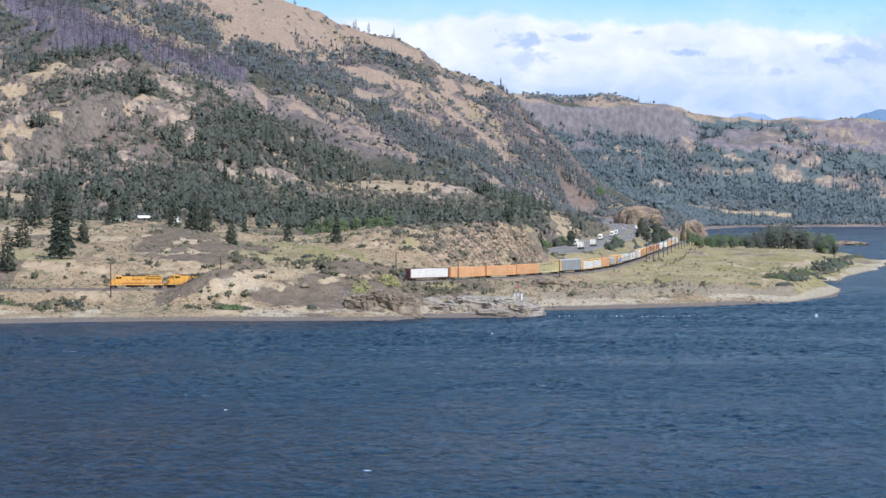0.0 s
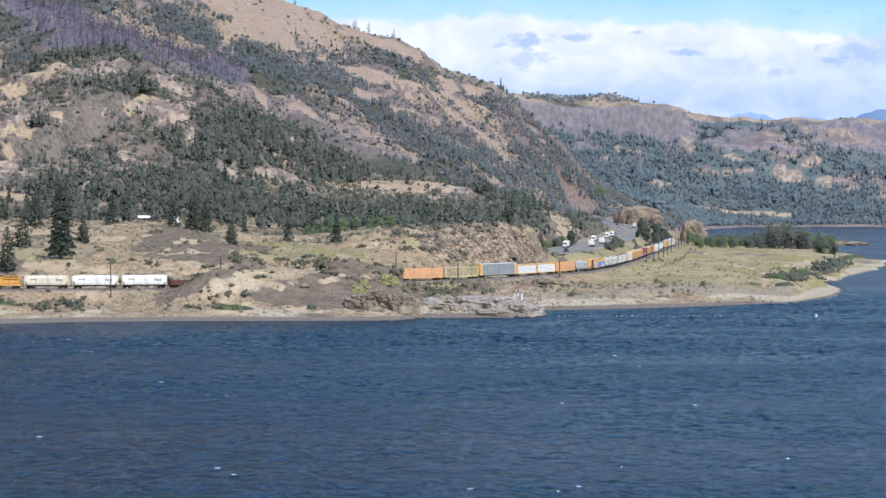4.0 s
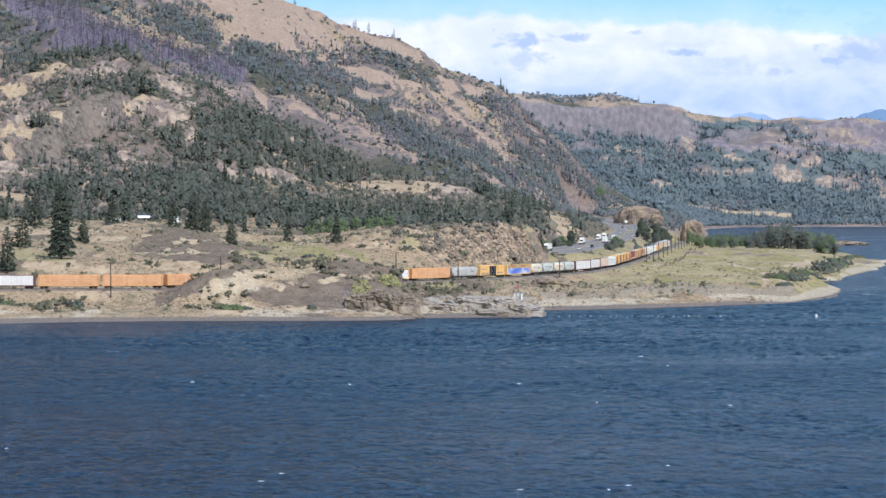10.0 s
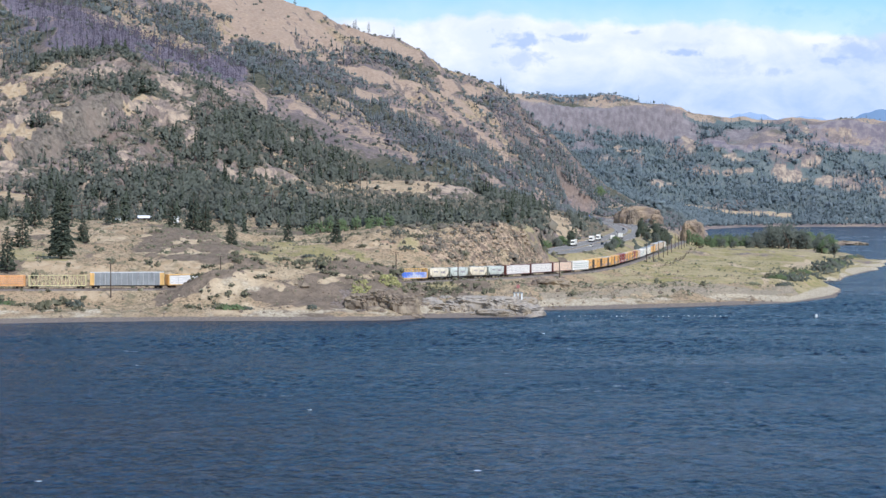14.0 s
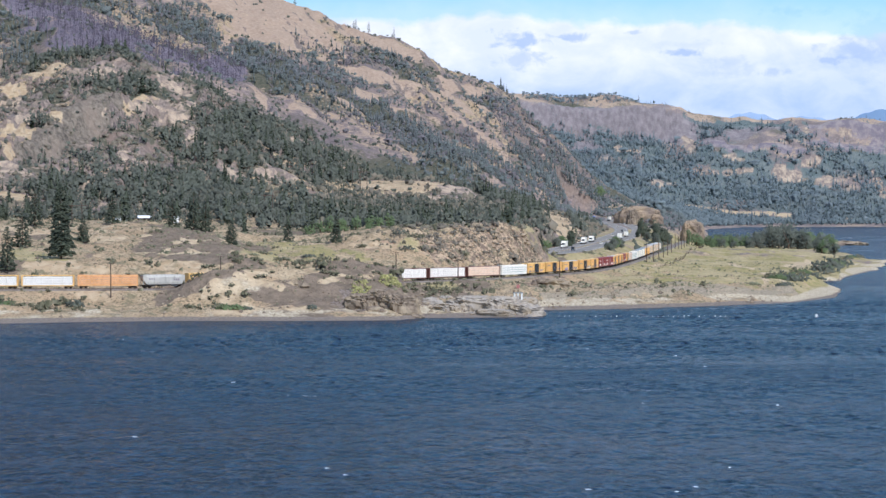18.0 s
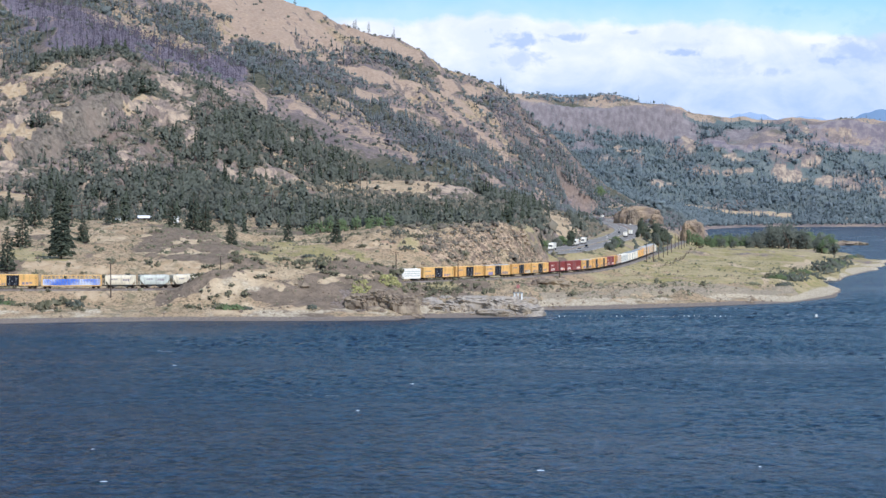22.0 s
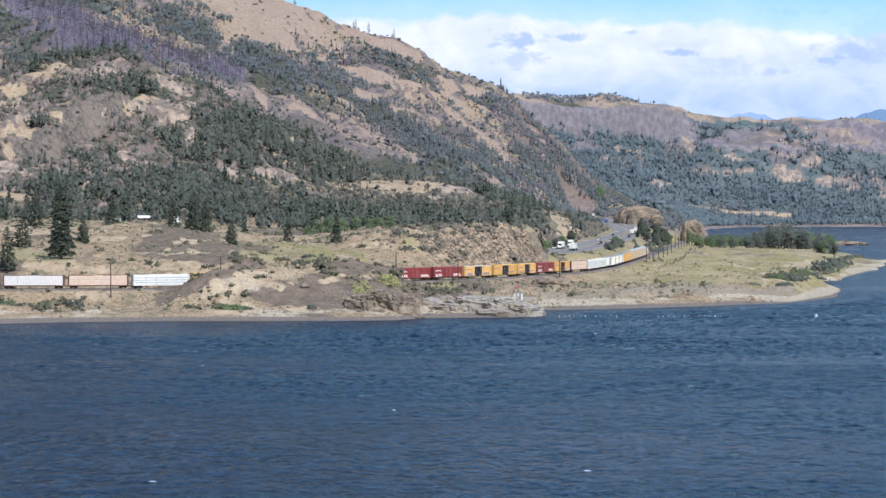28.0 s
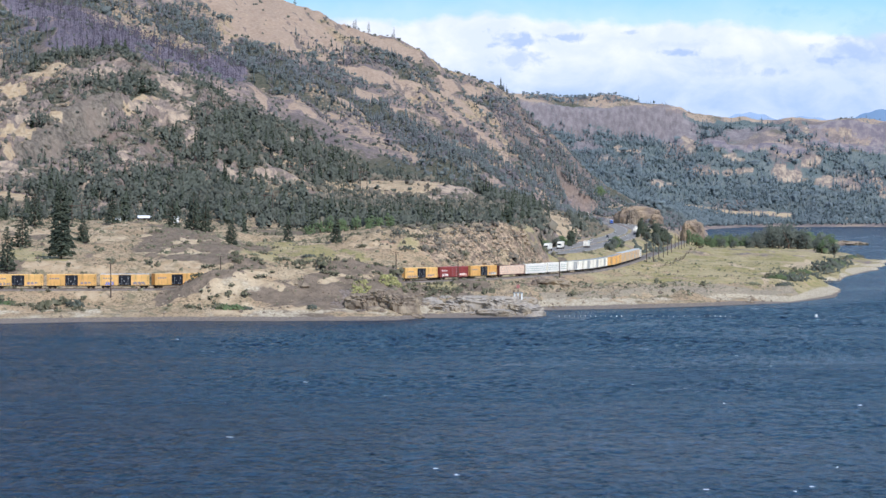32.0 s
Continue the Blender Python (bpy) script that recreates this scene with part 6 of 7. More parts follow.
def locomotive(length):
    car = wagon("locomotive", length)
    h = length / 2 - 0.5
    Y, G = M["car_engine"], M["car_dust"]
    part("frame", block(B(), -h, h, -1.5, 1.5, 1.1, 1.55), Y, car, "yellow walkway and frame")
    part("red_stripe", block(B(), -h + 0.1, h - 0.1, -1.51, 1.51, 1.552, 1.64), M["car_red"], car)
    part("fuel_tank", block(B(), -3.2, 3.2, -1.35, 1.35, 0.35, 1.098, 0.15), M["grime"], car)
    part("hood", block(B(), -h + 5.2, h - 0.7, -0.95, 0.95, 1.645, 4.2, 0.06), Y, car, "yellow engine hood")
    part("radiator", block(block(B(), h - 6.2, h - 0.8, -1.35, 1.35, 3.4, 4.5, 0.08), h - 6, h - 1, -1.36, 1.36, 3.6, 4.2), Y, car, "flared yellow radiator section")
    part("cab", prism(B(), [(-h + 2.6, 1.645), (-h + 5.1, 1.645), (-h + 5.1, 4.35), (-h + 4.8, 4.5), (-h + 3.0, 4.5), (-h + 2.6, 4.2)], -1.5, 1.5), Y, car, "yellow driver's cab")
    part("nose", prism(B(), [(-h + 0.9, 1.645), (-h + 2.595, 1.645), (-h + 2.595, 3.2), (-h + 1.5, 3.1), (-h + 0.9, 2.7)], -1.1, 1.1), Y, car)
    for s in (-1, 1):
        for x0, x1 in ((3.0, 3.9), (4.1, 4.8)):
            part("cab_window", block(B(), -h + x0, -h + x1, min(s * 1.502, s * 1.52), max(s * 1.502, s * 1.52), 3.3, 4.05), M["glass"], car)
    part("roof", block(B(), -h + 5.3, h - 6.3, -0.9, 0.9, 4.2, 4.55, 0.08), M["steel"], car, "dark roof with fans")
    fans = B()
    for x in (h - 5.2, h - 3.6, h - 2.0):
        drum(fans, (x, 0, 4.58), (0, 0, 1), 0.65, 0.16, 14)
    part("fan", fans, M["steel"], car)
    marks = B()
    for k in range(9):
        block(marks, -1.2 + 0.4 * k, -0.95 + 0.4 * k, -0.97, -0.952, 2.85, 3.2)
    part("lettering", marks, M["car_red"], car, "red lettering bars")
    louvre = B()
    for k in range(6):
        block(louvre, h - 6.0 + 0.85 * k, h - 5.3 + 0.85 * k, -1.375, -1.362, 3.9, 4.3)
    part("grille", louvre, M["steel"], car)
    rail = B()
    for s in (-1, 1):
        block(rail, -h + 5.2, h - 0.3, s * 1.42 - 0.025, s * 1.42 + 0.025, 2.5, 2.55)
        for k in range(9):
            x = -h + 5.3 + (2 * h - 5.8) * k / 8
            block(rail, x - 0.025, x + 0.025, s * 1.42 - 0.025, s * 1.42 + 0.025, 1.645, 2.5)
    part("handrail", rail, M["car_silver"], car)
    return tagged(car, "yellow diesel locomotive with a grey roof and frame", "locomotive")


def build_train():
    made = {}

    def once(key, make):
        if key not in made:
            made[key] = make()
            return made[key]
        return copy_thing(made[key], Matrix())

    yb = "yellow boxcar with a dark blue door, weathered"
    kinds = {
        "loco": (20.8, lambda: locomotive(20.8)),
        "hop_cream": (16.6, lambda: hopper(16.6, "car_cream", "cream-white covered hopper with faint red streaks")),
        "hop_white": (17.2, lambda: hopper(17.2, "car_white", "white covered hopper car")),
        "gon": (19.6, lambda: gondola(19.6)),
        "tank": (17.4, lambda: tank_car(17.4)),
        "wrap": (22.6, lambda: centrebeam(22.6, "wrap", "brown", "centrebeam flatcar loaded with white-wrapped lumber")),
        "lumber": (22.4, lambda: centrebeam(22.4, "lumber", "orange", "centrebeam flatcar loaded with bare orange lumber")),
        "empty": (21.4, lambda: centrebeam(21.4, None, "cream_frame", "empty cream-yellow centrebeam flatcar with open truss")),
        "rack": (27.2, lambda: autorack(27.2, "car_dust", "car_yellow", "grey autorack car with yellow ends")),
        "wrap_short": (19.5, lambda: centrebeam(19.5, "stripe_wrap", "yellow", "flatcar loaded with plain white-wrapped lumber", None, 0.9)),
        "hop_grey": (17.0, lambda: hopper(17.0, "car_grey", "grey covered hopper car")),
        "yellow": (18.6, lambda: boxcar(18.6, "car_yellow", "car_navy", yb, top="car_yellow", sprayed=((3, -7.8, -3.2, "wrap_ink"), (4, 3.4, 5.6, "car_pink")))),
        "ochre": (18.6, lambda: boxcar(18.6, "car_ochre", "car_navy", yb, top="car_ochre", sprayed=((5, 3.0, 7.6, "car_pale"),))),
        "amber": (18.6, lambda: boxcar(18.6, "car_yellow", "car_navy", "yellow boxcar with a dark blue door and blue-grey graffiti", top="car_silver", sprayed=((8, -7.0, -4.0, "car_blue"), (9, 2.8, 7.0, "wrap_ink")))),
        "clean": (18.6, lambda: boxcar(18.6, "car_ochre", "car_navy", "plain ochre-yellow boxcar with a dark blue door", top="car_yellow")),
        "blue": (22.2, lambda: centrebeam(22.2, "blue_wrap", "yellow", "yellow centrebeam flatcar half loaded with blue-wrapped lumber", None, 0.62)),
        "hop_short": (11.9, lambda: hopper(11.9, "car_pale", "short pale blue-grey covered hopper car", 2)),
        "hop_tan": (11.9, lambda: hopper(11.9, "car_cream", "short cream covered hopper car with graffiti", 2)),
        "pink": (22.4, lambda: centrebeam(22.4, "pink_wrap", "brown", "centrebeam flatcar loaded with pale pink lumber")),
        "stripe": (22.2, lambda: centrebeam(22.2, "stripe_wrap", "white", "centrebeam flatcar with white lumber striped pale green", "pale_green")),
        "red": (18.4, lambda: boxcar(18.4, "car_red", "car_red", "dark red boxcar with faded graffiti", top="car_red", ink="wrap", sprayed=((12, -7.5, -4.2, "wrap"), (13, 4.0, 7.0, "car_pink")))),
        "white_box": (18.6, lambda: boxcar(18.6, "car_white", "car_silver", "plain white boxcar near the train's end", 4.9, False)),
        "plain_yellow": (18.6, lambda: boxcar(18.6, "car_yellow", "car_ochre", "plain yellow boxcar without dark doors", 5.1, False)),
        "yellow_rack": (27.2, lambda: autorack(27.2, "car_ochre", "car_yellow", "tall yellow-orange autorack car with pale roof")),
    }
    order = ("loco loco hop_cream hop_white hop_white gon tank wrap lumber lumber lumber empty rack wrap_short wrap_short lumber hop_grey yellow blue "
             "hop_tan hop_short hop_tan hop_short wrap wrap pink stripe yellow clean amber ochre yellow red red amber clean yellow red ochre "
             "pink stripe stripe white_box white_box white_box white_box plain_yellow plain_yellow plain_yellow yellow_rack yellow_rack yellow_rack yellow_rack yellow_rack white_box").split()
    s = 0.0
    for k, key in enumerate(order):
        length, make = kinds[key]
        car = once(key, make)
        car["group"] = "cars of the freight train"
        TRAIN.append((car, s + length / 2, length))
        s += length


build_train()


# ---- poles, rocks, houses and marks on the shore ----
def pole(name, height, arms, label):
    thing = new(name)
    part("post", drum(B(), (0, 0, height / 2), (0, 0, 1), 0.24, height, 8, 0.16), M["timber"], thing)
    for k in range(arms):
        z = height - 0.5 - 0.8 * k
        part("crossarm", block(B(), -1.3, 1.3, -0.18, -0.06, z, z + 0.14), M["timber"], thing)
        pins = B()
        for x in (-1.2, -0.7, 0.7, 1.2):
            drum(pins, (x, -0.12, z + 0.22), (0, 0, 1), 0.05, 0.16, 6)
        part("insulators", pins, M["steel"], thing)
    return tagged(thing, label, "pole", group="poles beside the track")


def build_poles():
    for x, y, h in ((-116, 769, 12.5), (-157.5, 766, 11), (-82, 812, 9.5), (-47.5, 826, 8), (-18.5, 868, 9), (5.9, 863, 9), (49, 927, 7.5)):
        thing = pole("utility_pole", h, 1, "weathered wooden utility pole with one crossarm beside the track")
        stand(thing, x, y, 0.3, 35)
    for k in range(13):
        s = 1150 + 62 * k
        x = float(np.interp(s, RAILWAY[:, 1], RAILWAY[:, 0])) + 9
        thing = pole("track_pole", 10.5, 1, "slim wooden pole in the row along the railway curve")
        stand(thing, x, s, 0.3, 80)
    for x, y, h in ((-111.4, 1406, 15), (-67.8, 1716, 14), (-62, 1722, 14), (-255, 1366, 14), (-196, 1180, 12)):
        frame_ = new("transmission_tower")
        for o in (-2.6, 2.6):
            part("leg", drum(B(), (o, 0, h / 2), (0, 0, 1), 0.25, h, 8, 0.18), M["timber"], frame_)
        part("crossbeam", block(B(), -5, 5, -0.16, 0.16, h - 1.6, h - 1.2), M["timber"], frame_)
        stand(frame_, x, y, 0.4, 10)
        tagged(frame_, "two-legged wooden power line tower on the hillside", "power line tower", group="power line towers")
    # fence along the field's edge
    fence = new("field_fence")
    for k in range(60):
        y = 1120 + 12.5 * k
        x = float(np.interp(y, RAILWAY[:, 1], RAILWAY[:, 0])) + 20
        z = float(ground_z(np.array([x]), np.array([y]))[0])
        post = part("post", block(B(), -0.12, 0.12, -0.12, 0.12, -0.2, 1.7), M["timber"], fence)
        post.location = (x, y, z)
    tagged(fence, "line of dark fence posts along the grassy field", "fence")


def crag(name, x, y, wide, deep, height, seed, label, turn=0.0, stone="rock", rugged=1.0, strata=False):
    """A steep rock outcrop with broken faces."""
    bm = B()
    bmesh.ops.create_icosphere(bm, subdivisions=5, radius=1)
    for v in bm.verts:
        c = v.co.copy()
        flat = Vector((math.copysign(abs(c.x) ** 0.6, c.x), math.copysign(abs(c.y) ** 0.6, c.y), math.copysign(abs(c.z) ** 0.55, c.z)))
        n = noise.fractal(c * 2.1 + Vector((seed, 0, 0)), 1.0, 2.0, 6) * 0.22 + noise.fractal(Vector((c.x * 2 + c.z * 5, c.y * 5, c.z * 7 - c.x * 4 + seed)) if strata else Vector((c.x * 7, c.y * 7, c.z * 1.5 + seed)), 0.8, 2.0, 5) * 0.1
        n *= rugged
        lean = 1.0 - 0.22 * max(c.z, 0)
        v.co = Vector((flat.x * wide * lean * (1 + n), flat.y * deep * (1 + n), flat.z * height * (1 + 0.7 * n)))
    ob = new(name, mesh_of(name, bm, M[stone]))
    stand(ob, x, y, height * 0.12, turn)
    return tagged(ob, label, "rock outcrop")


def build_boulders():
    """Pale rounded rocks of the stony point, and dark ones at the knoll's foot."""
    rng = np.random.default_rng(77)
    for k in range(34):
        if k < 24:
            x, y, size, label = rng.uniform(-6, 38), rng.uniform(766, 806), rng.uniform(1.2, 3.4), "pale grey boulder on the stony point"
        else:
            x, y, size, label = rng.uniform(-30, -9), rng.uniform(752, 790), rng.uniform(1.0, 2.4), "brown boulder at the foot of the knoll"
        bm = B()
        bmesh.ops.create_icosphere(bm, subdivisions=3, radius=1)
        for v in bm.verts:
            n = noise.fractal(v.co * 1.6 + Vector((5.0 * k, 0, 0)), 1.0, 2.0, 4)
            v.co *= 1 + 0.3 * n
            v.co = Vector((v.co.x * size * 1.3, v.co.y * size, v.co.z * size * 0.62))
        ob = new("boulder", mesh_of("boulder", bm, M["pale_rock"] if k < 24 else M["rock"]))
        stand(ob, x, y, 0.15 * size, float(rng.uniform(0, 180)))
        tagged(ob, label, "boulder", group="boulders on the shore")


def build_crags():
    crag("rock_outcrop", 203, 2290, 24, 22, 19, 1.0, "tan and grey rock beside the highway cut", 10, "tan_crag", 0.5)
    crag("rock_outcrop", 230, 2030, 12, 22, 21, 2.0, "steep brown rock at the railway cut", -8, "tan_crag", 0.6)
    crag("rock_outcrop", 193, 2240, 7, 9, 16, 3.0, "dark cliff of the highway cut")
    crag("rock_outcrop", 217, 2240, 7, 12, 12, 4.0, "small tan rock at the railway cut", 0, "tan_crag", 0.6)
    for x, y, w, d, h, seed in ((11, 784, 9, 9, 3.6, 5.0), (21, 781, 8, 8, 4.4, 5.7), (29, 774, 6, 6, 3.4, 6.3), (3, 778, 5, 6, 2.4, 6.9), (17, 770, 8, 5, 2.0, 8.0)):
        crag("shore_rock", x, y, w, d, h, seed, "pale grey-tan rock of the stony point at the water's edge", 20 * seed, "pale_rock", 1.0, True)
    crag("shore_rock", 43, 885, 8, 8, 3.4, 7.0, "tan stony outcrop in front of the track")
    for x, y, w, d, h, seed in ((-15, 762, 5, 7, 5.0, 9.0), (-21, 766, 6, 7, 5.5, 9.6), (-28, 763, 6, 6, 4.0, 10.2)):
        crag("knoll_rock", x, y, w, d, h, seed, "brown cracked rock at the knoll's end", 15 * seed, "rock", 1.1, True)
    crag("rock_outcrop", 420, 2290, 24, 22, 9, 12.0, "low rocky islet beyond the grove")


def build_beacon():
    beacon = new("navigation_beacon")
    white = plain("white_paint", "f2f1ec", "e8e7e0", None, 2.0, rough=0.6)
    red = plain("red_paint", "a8625c", "b9837c", None, 2.0, rough=0.6)
    for x in (-1.3, 0, 1.3):
        part("pier", block(B(), x - 0.3, x + 0.3, -0.5, 0.5, 0, 2.4), white, beacon)
    part("platform", block(B(), -1.8, 1.8, -0.7, 0.7, 2.402, 2.7), M["car_dust"], beacon)
    part("mast", drum(B(), (0, 0, 4.4), (0, 0, 1), 0.12, 3.4, 8), M["timber"], beacon)
    part("daymark", block(block(B(), -0.55, 0.55, -0.16, -0.122, 4.2, 5.4), -0.55, 0.55, 0.122, 0.16, 4.2, 5.4), red, beacon, "red daymark board")
    part("lantern", drum(B(), (0, 0, 6.5), (0, 0, 1), 0.25, 0.7, 10), M["glass"], beacon)
    stand(beacon, 27.3, 800, 0.1, 0, 1.0)
    tagged(beacon, "white navigation beacon with a red daymark on the rock", "beacon")
    drum_buoy = new("buoy")
    part("float", drum(B(), (0, 0, 0.25), (0, 0, 1), 0.45, 0.8, 12), white, drum_buoy)
    part("cap", drum(B(), (0, 0, 0.85), (0, 0, 1), 0.4, 0.4, 12, 0.1), white, drum_buoy)
    drum_buoy.location = (661 * 36.3 / 185.5, 3900 * 36.3 / 185.5, 0)
    tagged(drum_buoy, "white buoy floating off the point", "buoy")
    first = new("net_float", mesh_of("net_float", drum(B(), (0, 0, 0.05), (0, 0, 1), 0.08, 0.3, 8), white))
    for k in range(34):
        m = pose((990 + 9.2 * k - 784) * 36.3 / 184.3, 3900 * 36.3 / 184.3, 0.05)
        ob = first if k == 0 else copy_thing(first, m)
        ob.matrix_basis = m
        tagged(ob, "small white float in a line off the beach", "float", group="line of floats")
    # house and sheds on the bench
    house = new("house")
    part("wall", block(B(), -4.5, 4.5, -4, 4, 0, 3.0), M["timber"], house)
    part("roof", section(B(), [(-4.6, 3.0), (4.6, 3.0), (0, 4.9)], -5.1, 5.1), white, house, "white metal roof")
    for x in (-3, 0, 3):
        part("window", block(B(), x - 0.7, x + 0.7, -4.05, -4.0, 1.0, 2.2), M["glass"], house)
    stand(house, -172, 1270, 0.0, 15, 0.78)
    tagged(house, "low house with a white roof among the trees", "house")
    for x, y, h in ((-188, 1275, 1.6), (-155, 1280, 4.0)):
        shed = new("shed")
        part("wall", block(B(), -1.3, 1.3, -1.3, 1.3, 0, h), white, shed)
        part("roof", section(B(), [(-1.5, h), (1.5, h), (0, h + 0.8)], -1.5, 1.5), M["car_silver"], shed)
        stand(shed, x, y, 0.1, 20)
        tagged(shed, "small white shed near the house", "shed")
    for k in (0, 3, 7):
        cabin = new("cabin")
        part("wall", block(B(), -5, 5, -4, 4, 0, 3.4), M["car_cream" if k % 2 else "car_white"], cabin)
        part("roof", section(B(), [(-4.6, 3.4), (4.6, 3.4), (0, 6)], -5.5, 5.5), M["car_dust"], cabin)
        px = (0.1135, 0.122, 0.131, 0.139, 0.148, 0.158, 0.188, 0.193, 0.199)[k]
        stand(cabin, px * 4235, 4235 + 6 * (k % 3), 0.2, 25 * k)
        tagged(cabin, "pale small house on the far shore", "house", group="houses on the far shore")


def build_hills_behind():
    # the blue of distance is painted on these hills, paler on the fainter pair
    g = plain("haze_tinted_hill", "8ba6c6", "95afcd", "84a0c1", 0.01, 0.004, 1.0, 0, 0, 0.0)
    faint = plain("haze_tinted_faint_hill", "a9c1e0", "b3c9e6", "a3bcdd", 0.01, 0.004, 1.0, 0, 0, 0.0)
    for k, (cx, w, top) in enumerate(((985, 105, 264), (1060, 120, 272), (680, 90, 257), (800, 120, 249))):
        bm = B()
        n = 40
        pts = [(cx - w + 2 * w * i / n, 40 + (top - 40) * (1 - 0.16 * (2 * i / n - 1) ** 2 + 0.006 * math.sin(i * 0.9 + k)) if 0 < i < n else 40) for i in range(n + 1)]
        prism(bm, pts, 4868 + 12 * k, 4876 + 12 * k)
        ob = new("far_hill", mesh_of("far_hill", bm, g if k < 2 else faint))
        tagged(ob, "hill far beyond the plateau, tinted blue with haze", "hill", kind="structure")


build_poles()
build_crags()
build_boulders()
build_beacon()
build_hills_behind()


# ---- traffic on the highway ----
def semi(cab_paint, box_paint, label):
    thing = new("semi_truck")
    part("trailer", block(B(), -2.0, 11.5, -1.28, 1.28, 1.15, 4.1, 0.04), M[box_paint], thing)
    part("cab", prism(B(), [(-6.2, 0.9), (-6.2, 1.9), (-4.9, 2.0), (-4.5, 3.0), (-4.2, 3.7), (-2.4, 3.9), (-2.4, 0.9)], -1.2, 1.2), M[cab_paint], thing)
    part("windscreen", prism(B(), [(-4.95, 2.1), (-4.55, 3.0), (-4.5, 2.9), (-4.85, 2.0)], -1.05, 1.05), M["glass"], thing)
    part("chassis", block(B(), -6, 11, -0.5, 0.5, 0.7, 1.1), M["steel"], thing)
    for x in (-5.2, -2.2, -1.0, 9.0, 10.3):
        for y in (-1.05, 1.05):
            part("wheel", drum(B(), (x, y, 0.5), (0, 1, 0), 0.5, 0.4, 12), M["grime"], thing)
    return tagged(thing, label, "truck", group="highway traffic")


def motor_car(body, label, van=False):
    thing = new("motor_car")
    h = 1.9 if van else 1.45
    part("body", block(B(), -2.3, 2.3, -0.9, 0.9, 0.35, 0.95, 0.12), M[body], thing)
    part("cabin", prism(B(), [(-1.3, 0.95), (-0.6, h), (1.5, h), (2.1, 0.95)], -0.8, 0.8), M["glass"], thing)
    part("roof", block(B(), -0.55, 1.45, -0.78, 0.78, h, h + 0.06), M[body], thing)
    for x in (-1.4, 1.4):
        for y in (-0.85, 0.85):
            part("wheel", drum(B(), (x, y, 0.33), (0, 1, 0), 0.33, 0.2, 12), M["grime"], thing)
    return tagged(thing, label, "car", group="highway traffic")


ROAD_S = np.concatenate([[0], np.cumsum(np.linalg.norm(np.diff(HIGHWAY[:, :2], axis=0), axis=1))])
ROAD_ZERO = float(np.interp(1150, HIGHWAY[len(HIGHWAY) // 3:, 1], ROAD_S[len(HIGHWAY) // 3:]))
TRAFFIC = []


def road_pose(q, side):
    """q: metres along the highway from where it leaves the ridge; side: +1 going away, -1 coming."""
    q = q + ROAD_ZERO
    at = [np.array([np.interp(p, ROAD_S, HIGHWAY[:, i]) for i in range(3)]) for p in (q - 5, q, q + 5)]
    d = at[2] - at[0]
    a = math.atan2(d[1], d[0])
    n = np.array([math.sin(a), -math.cos(a)])
    x, y = at[1][:2] + n * side
    heading = a + (math.pi if side > 0 else 0)
    return pose(x, y, at[1][2] + 0.13, 0, 0, math.degrees(heading))


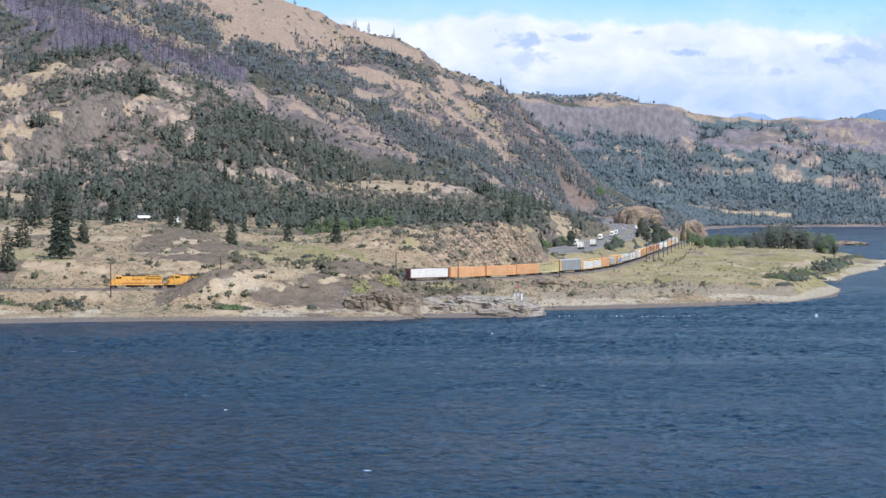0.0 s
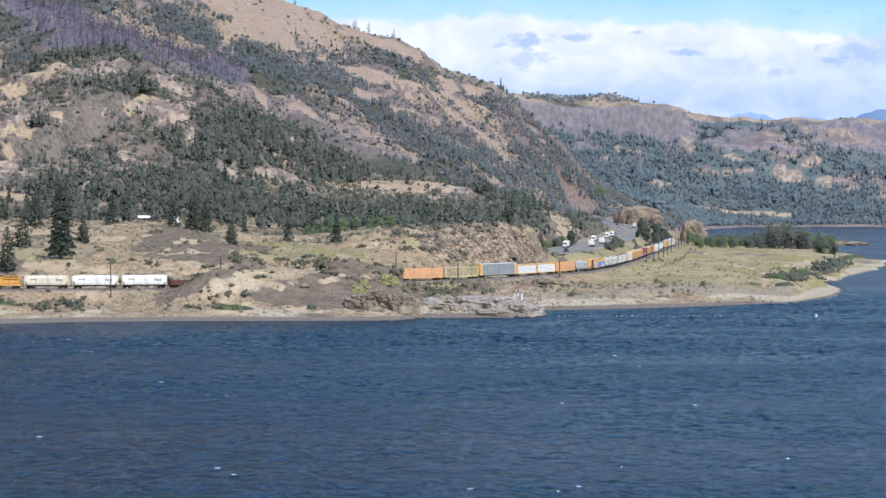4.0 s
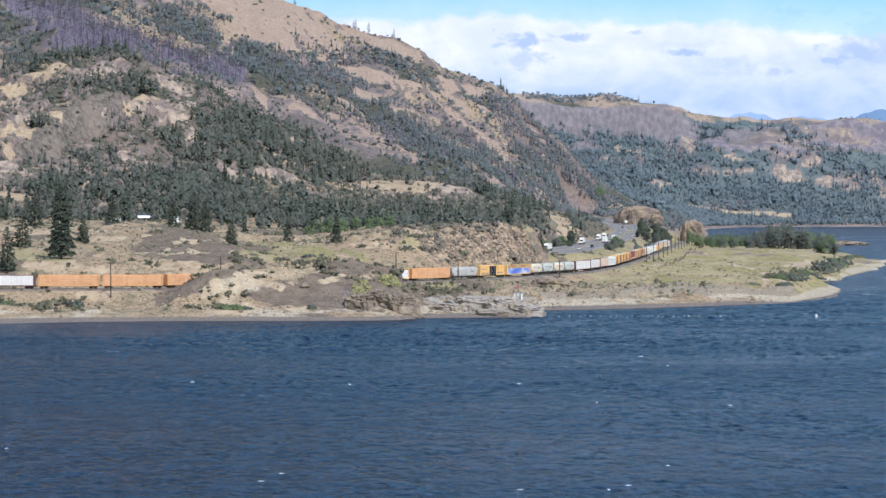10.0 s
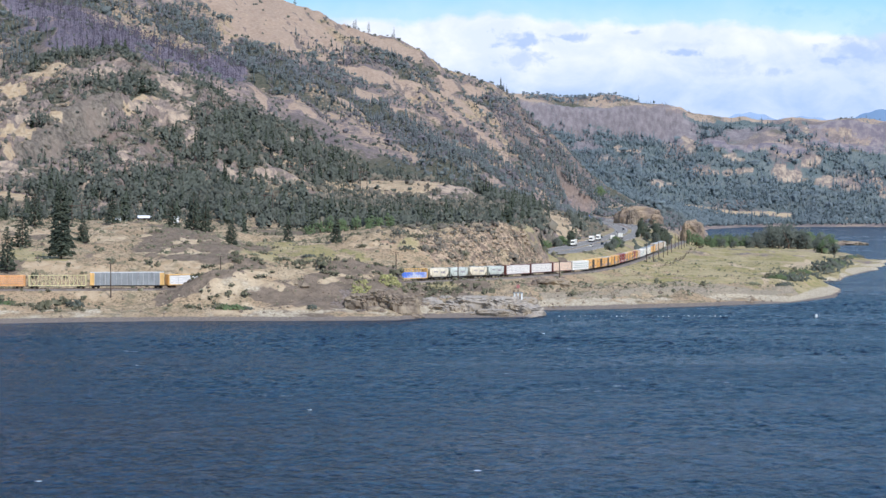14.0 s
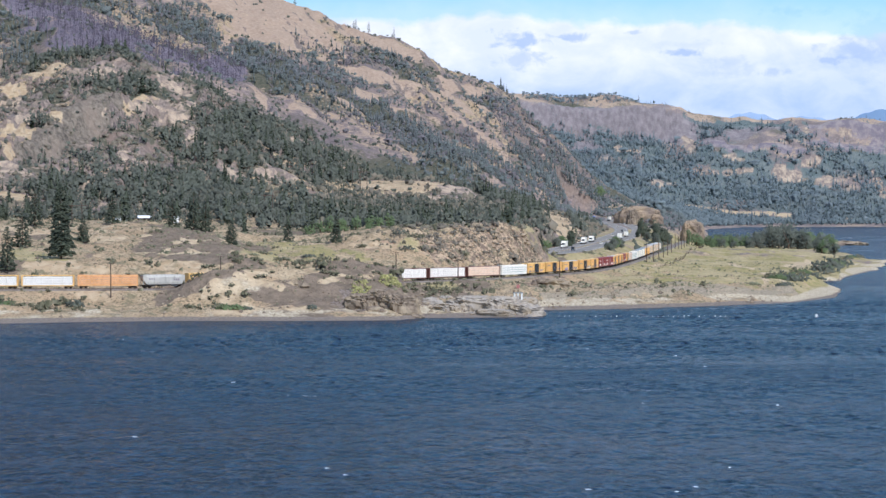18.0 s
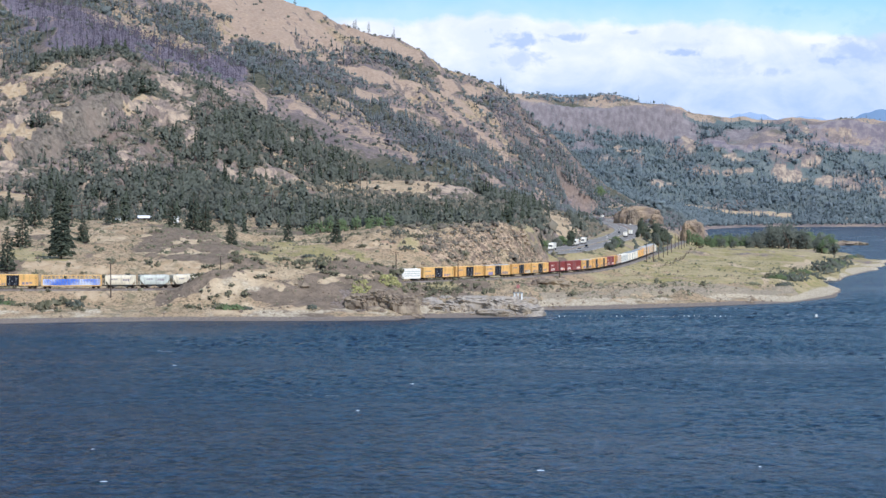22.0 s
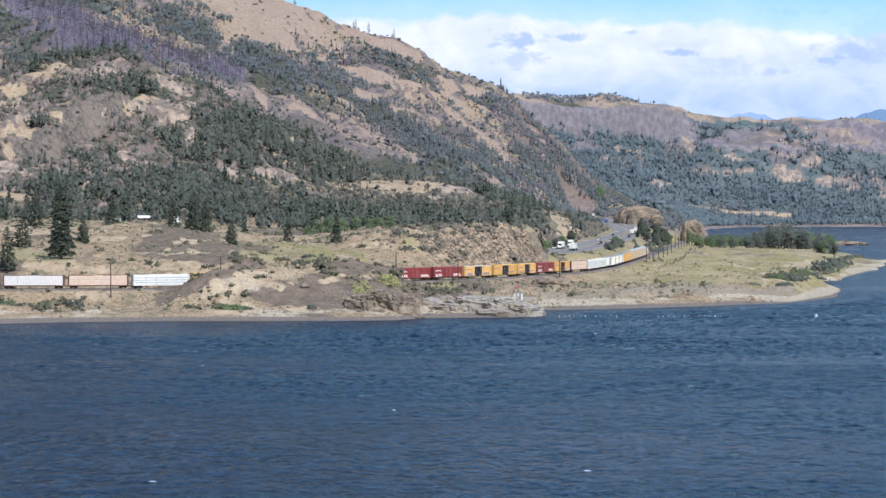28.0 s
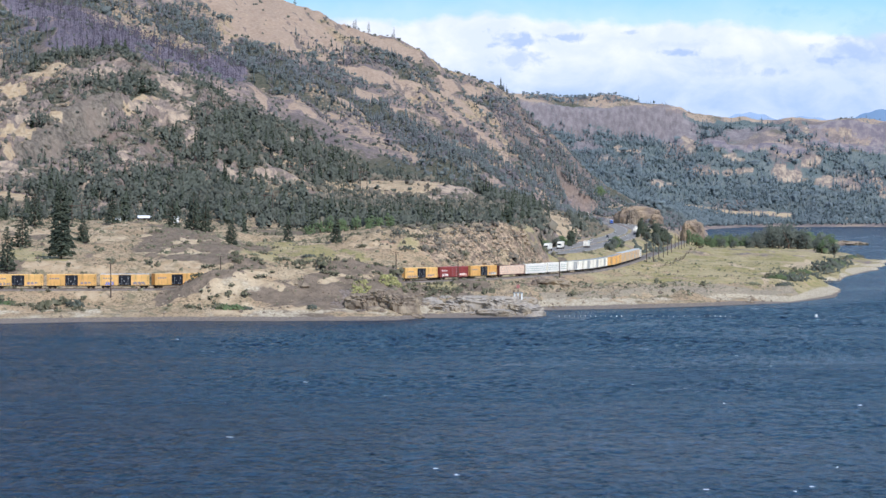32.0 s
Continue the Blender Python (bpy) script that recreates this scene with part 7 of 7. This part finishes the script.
def build_traffic():
    s1 = semi("car_white", "car_white", "white semi truck with a white box trailer")
    s2 = semi("car_blue", "car_silver", "semi truck with a blue cab and silver trailer")
    c1 = motor_car("car_white", "white car on the highway")
    c2 = motor_car("car_black", "dark grey car on the highway", True)
    c3 = motor_car("car_silver", "silver car on the highway")
    used = set()
    # (kind, metres at the start, lane offset, metres a second)
    rows = [(s1, 95, 6, 20.5), (s1, 190, 6, 20.5), (c1, 355, 9.5, 23), (s1, 880, 6, 21), (c2, -90, 9.5, 22), (c1, -140, 6, 22), (c3, -460, 9.5, 23), (s1, -535, 6, 21), (c2, -330, 6, 21), (c1, 560, 9.5, 23), (c3, 700, 6, 22),
            (s1, 425, -6, -17), (s1, 640, -6, -17), (c1, 600, -9.5, -18), (s1, 575, -6, -17), (c2, 760, -9.5, -19), (c1, 905, -6, -18), (c3, 1000, -9.5, -19), (c2, 1120, -6, -19), (s2, 1560, -6, -14), (c1, 1300, -9.5, -19), (c3, 260, -9.5, -18),
            (c2, 480, -9.5, -18), (s1, 200, -6, -17)]
    for thing, q, lane, speed in rows:
        ob = thing if thing not in used else copy_thing(thing, Matrix())
        used.add(thing)
        TRAFFIC.append((ob, q, lane, speed))


build_traffic()


# ---- foam on the waves ----
def build_foam():
    rng = np.random.default_rng(41)
    out = []
    for k in range(26):
        y = 36.3 * 3900 / rng.uniform(205, 500)
        x = rng.uniform(-0.2, 0.2) * y
        bm = B()
        w = rng.uniform(0.2, 0.6) * (1.6 if k % 9 == 0 else 1.0)
        bmesh.ops.create_icosphere(bm, subdivisions=2, radius=1)
        for v in bm.verts:
            d = 1 + 0.5 * noise.noise(v.co * 2.3 + Vector((3.0 * k, 0, 0)))
            v.co = Vector((v.co.x * w * d, v.co.y * 0.2 * d, 0.12 + v.co.z * 0.045 * d * (1 - 0.6 * abs(v.co.x))))
        ob = new("whitecap", mesh_of("whitecap", bm, M["foam"]))
        tagged(ob, "small white breaking wave crest on the river", "whitecap", group="whitecaps")
        out.append((ob, x, y, rng.uniform(0, 6.283)))
    return out


FOAM = build_foam()
SPEED = 17.64


# ---- what moves ----
def motions():
    for car, s0, length in TRAIN:
        rows = []
        for k in range(33):
            a = rail_at(s0 - 0.4 - SPEED * k - length * 0.33)
            b = rail_at(s0 - 0.4 - SPEED * k + length * 0.33)
            x, y = (a[0] + b[0]) / 2, (a[1] + b[1]) / 2
            turn = math.degrees(math.atan2(b[1] - a[1], b[0] - a[0]))
            rows.append((float(k), pose(x, y, float(rail_z(y)), 0, 0, turn)))
        walk(car, rows)
    for ob, q, lane, speed in TRAFFIC:
        walk(ob, [(float(k), road_pose(q + speed * k, lane)) for k in range(0, 33, 2)])
    walk(water, [(0.0, pose(-18, 0, 0)), (32.0, pose(18, 0, 0))])
    walk(backdrop, [(0.0, pose(6, 4930, 0)), (32.0, pose(-10, 4930, 0))])
    for ob, x, y, phase in FOAM:
        rows = []
        for k in range(0, 33, 2):
            rows.append((float(k), pose(x + 1.1 * (k - 16), y + 0.3 * math.sin(k + phase), -0.28 + 0.33 * math.sin(0.9 * k + phase), 0, 0, 4 * math.sin(0.7 * k + phase))))
        walk(ob, rows)


motions()
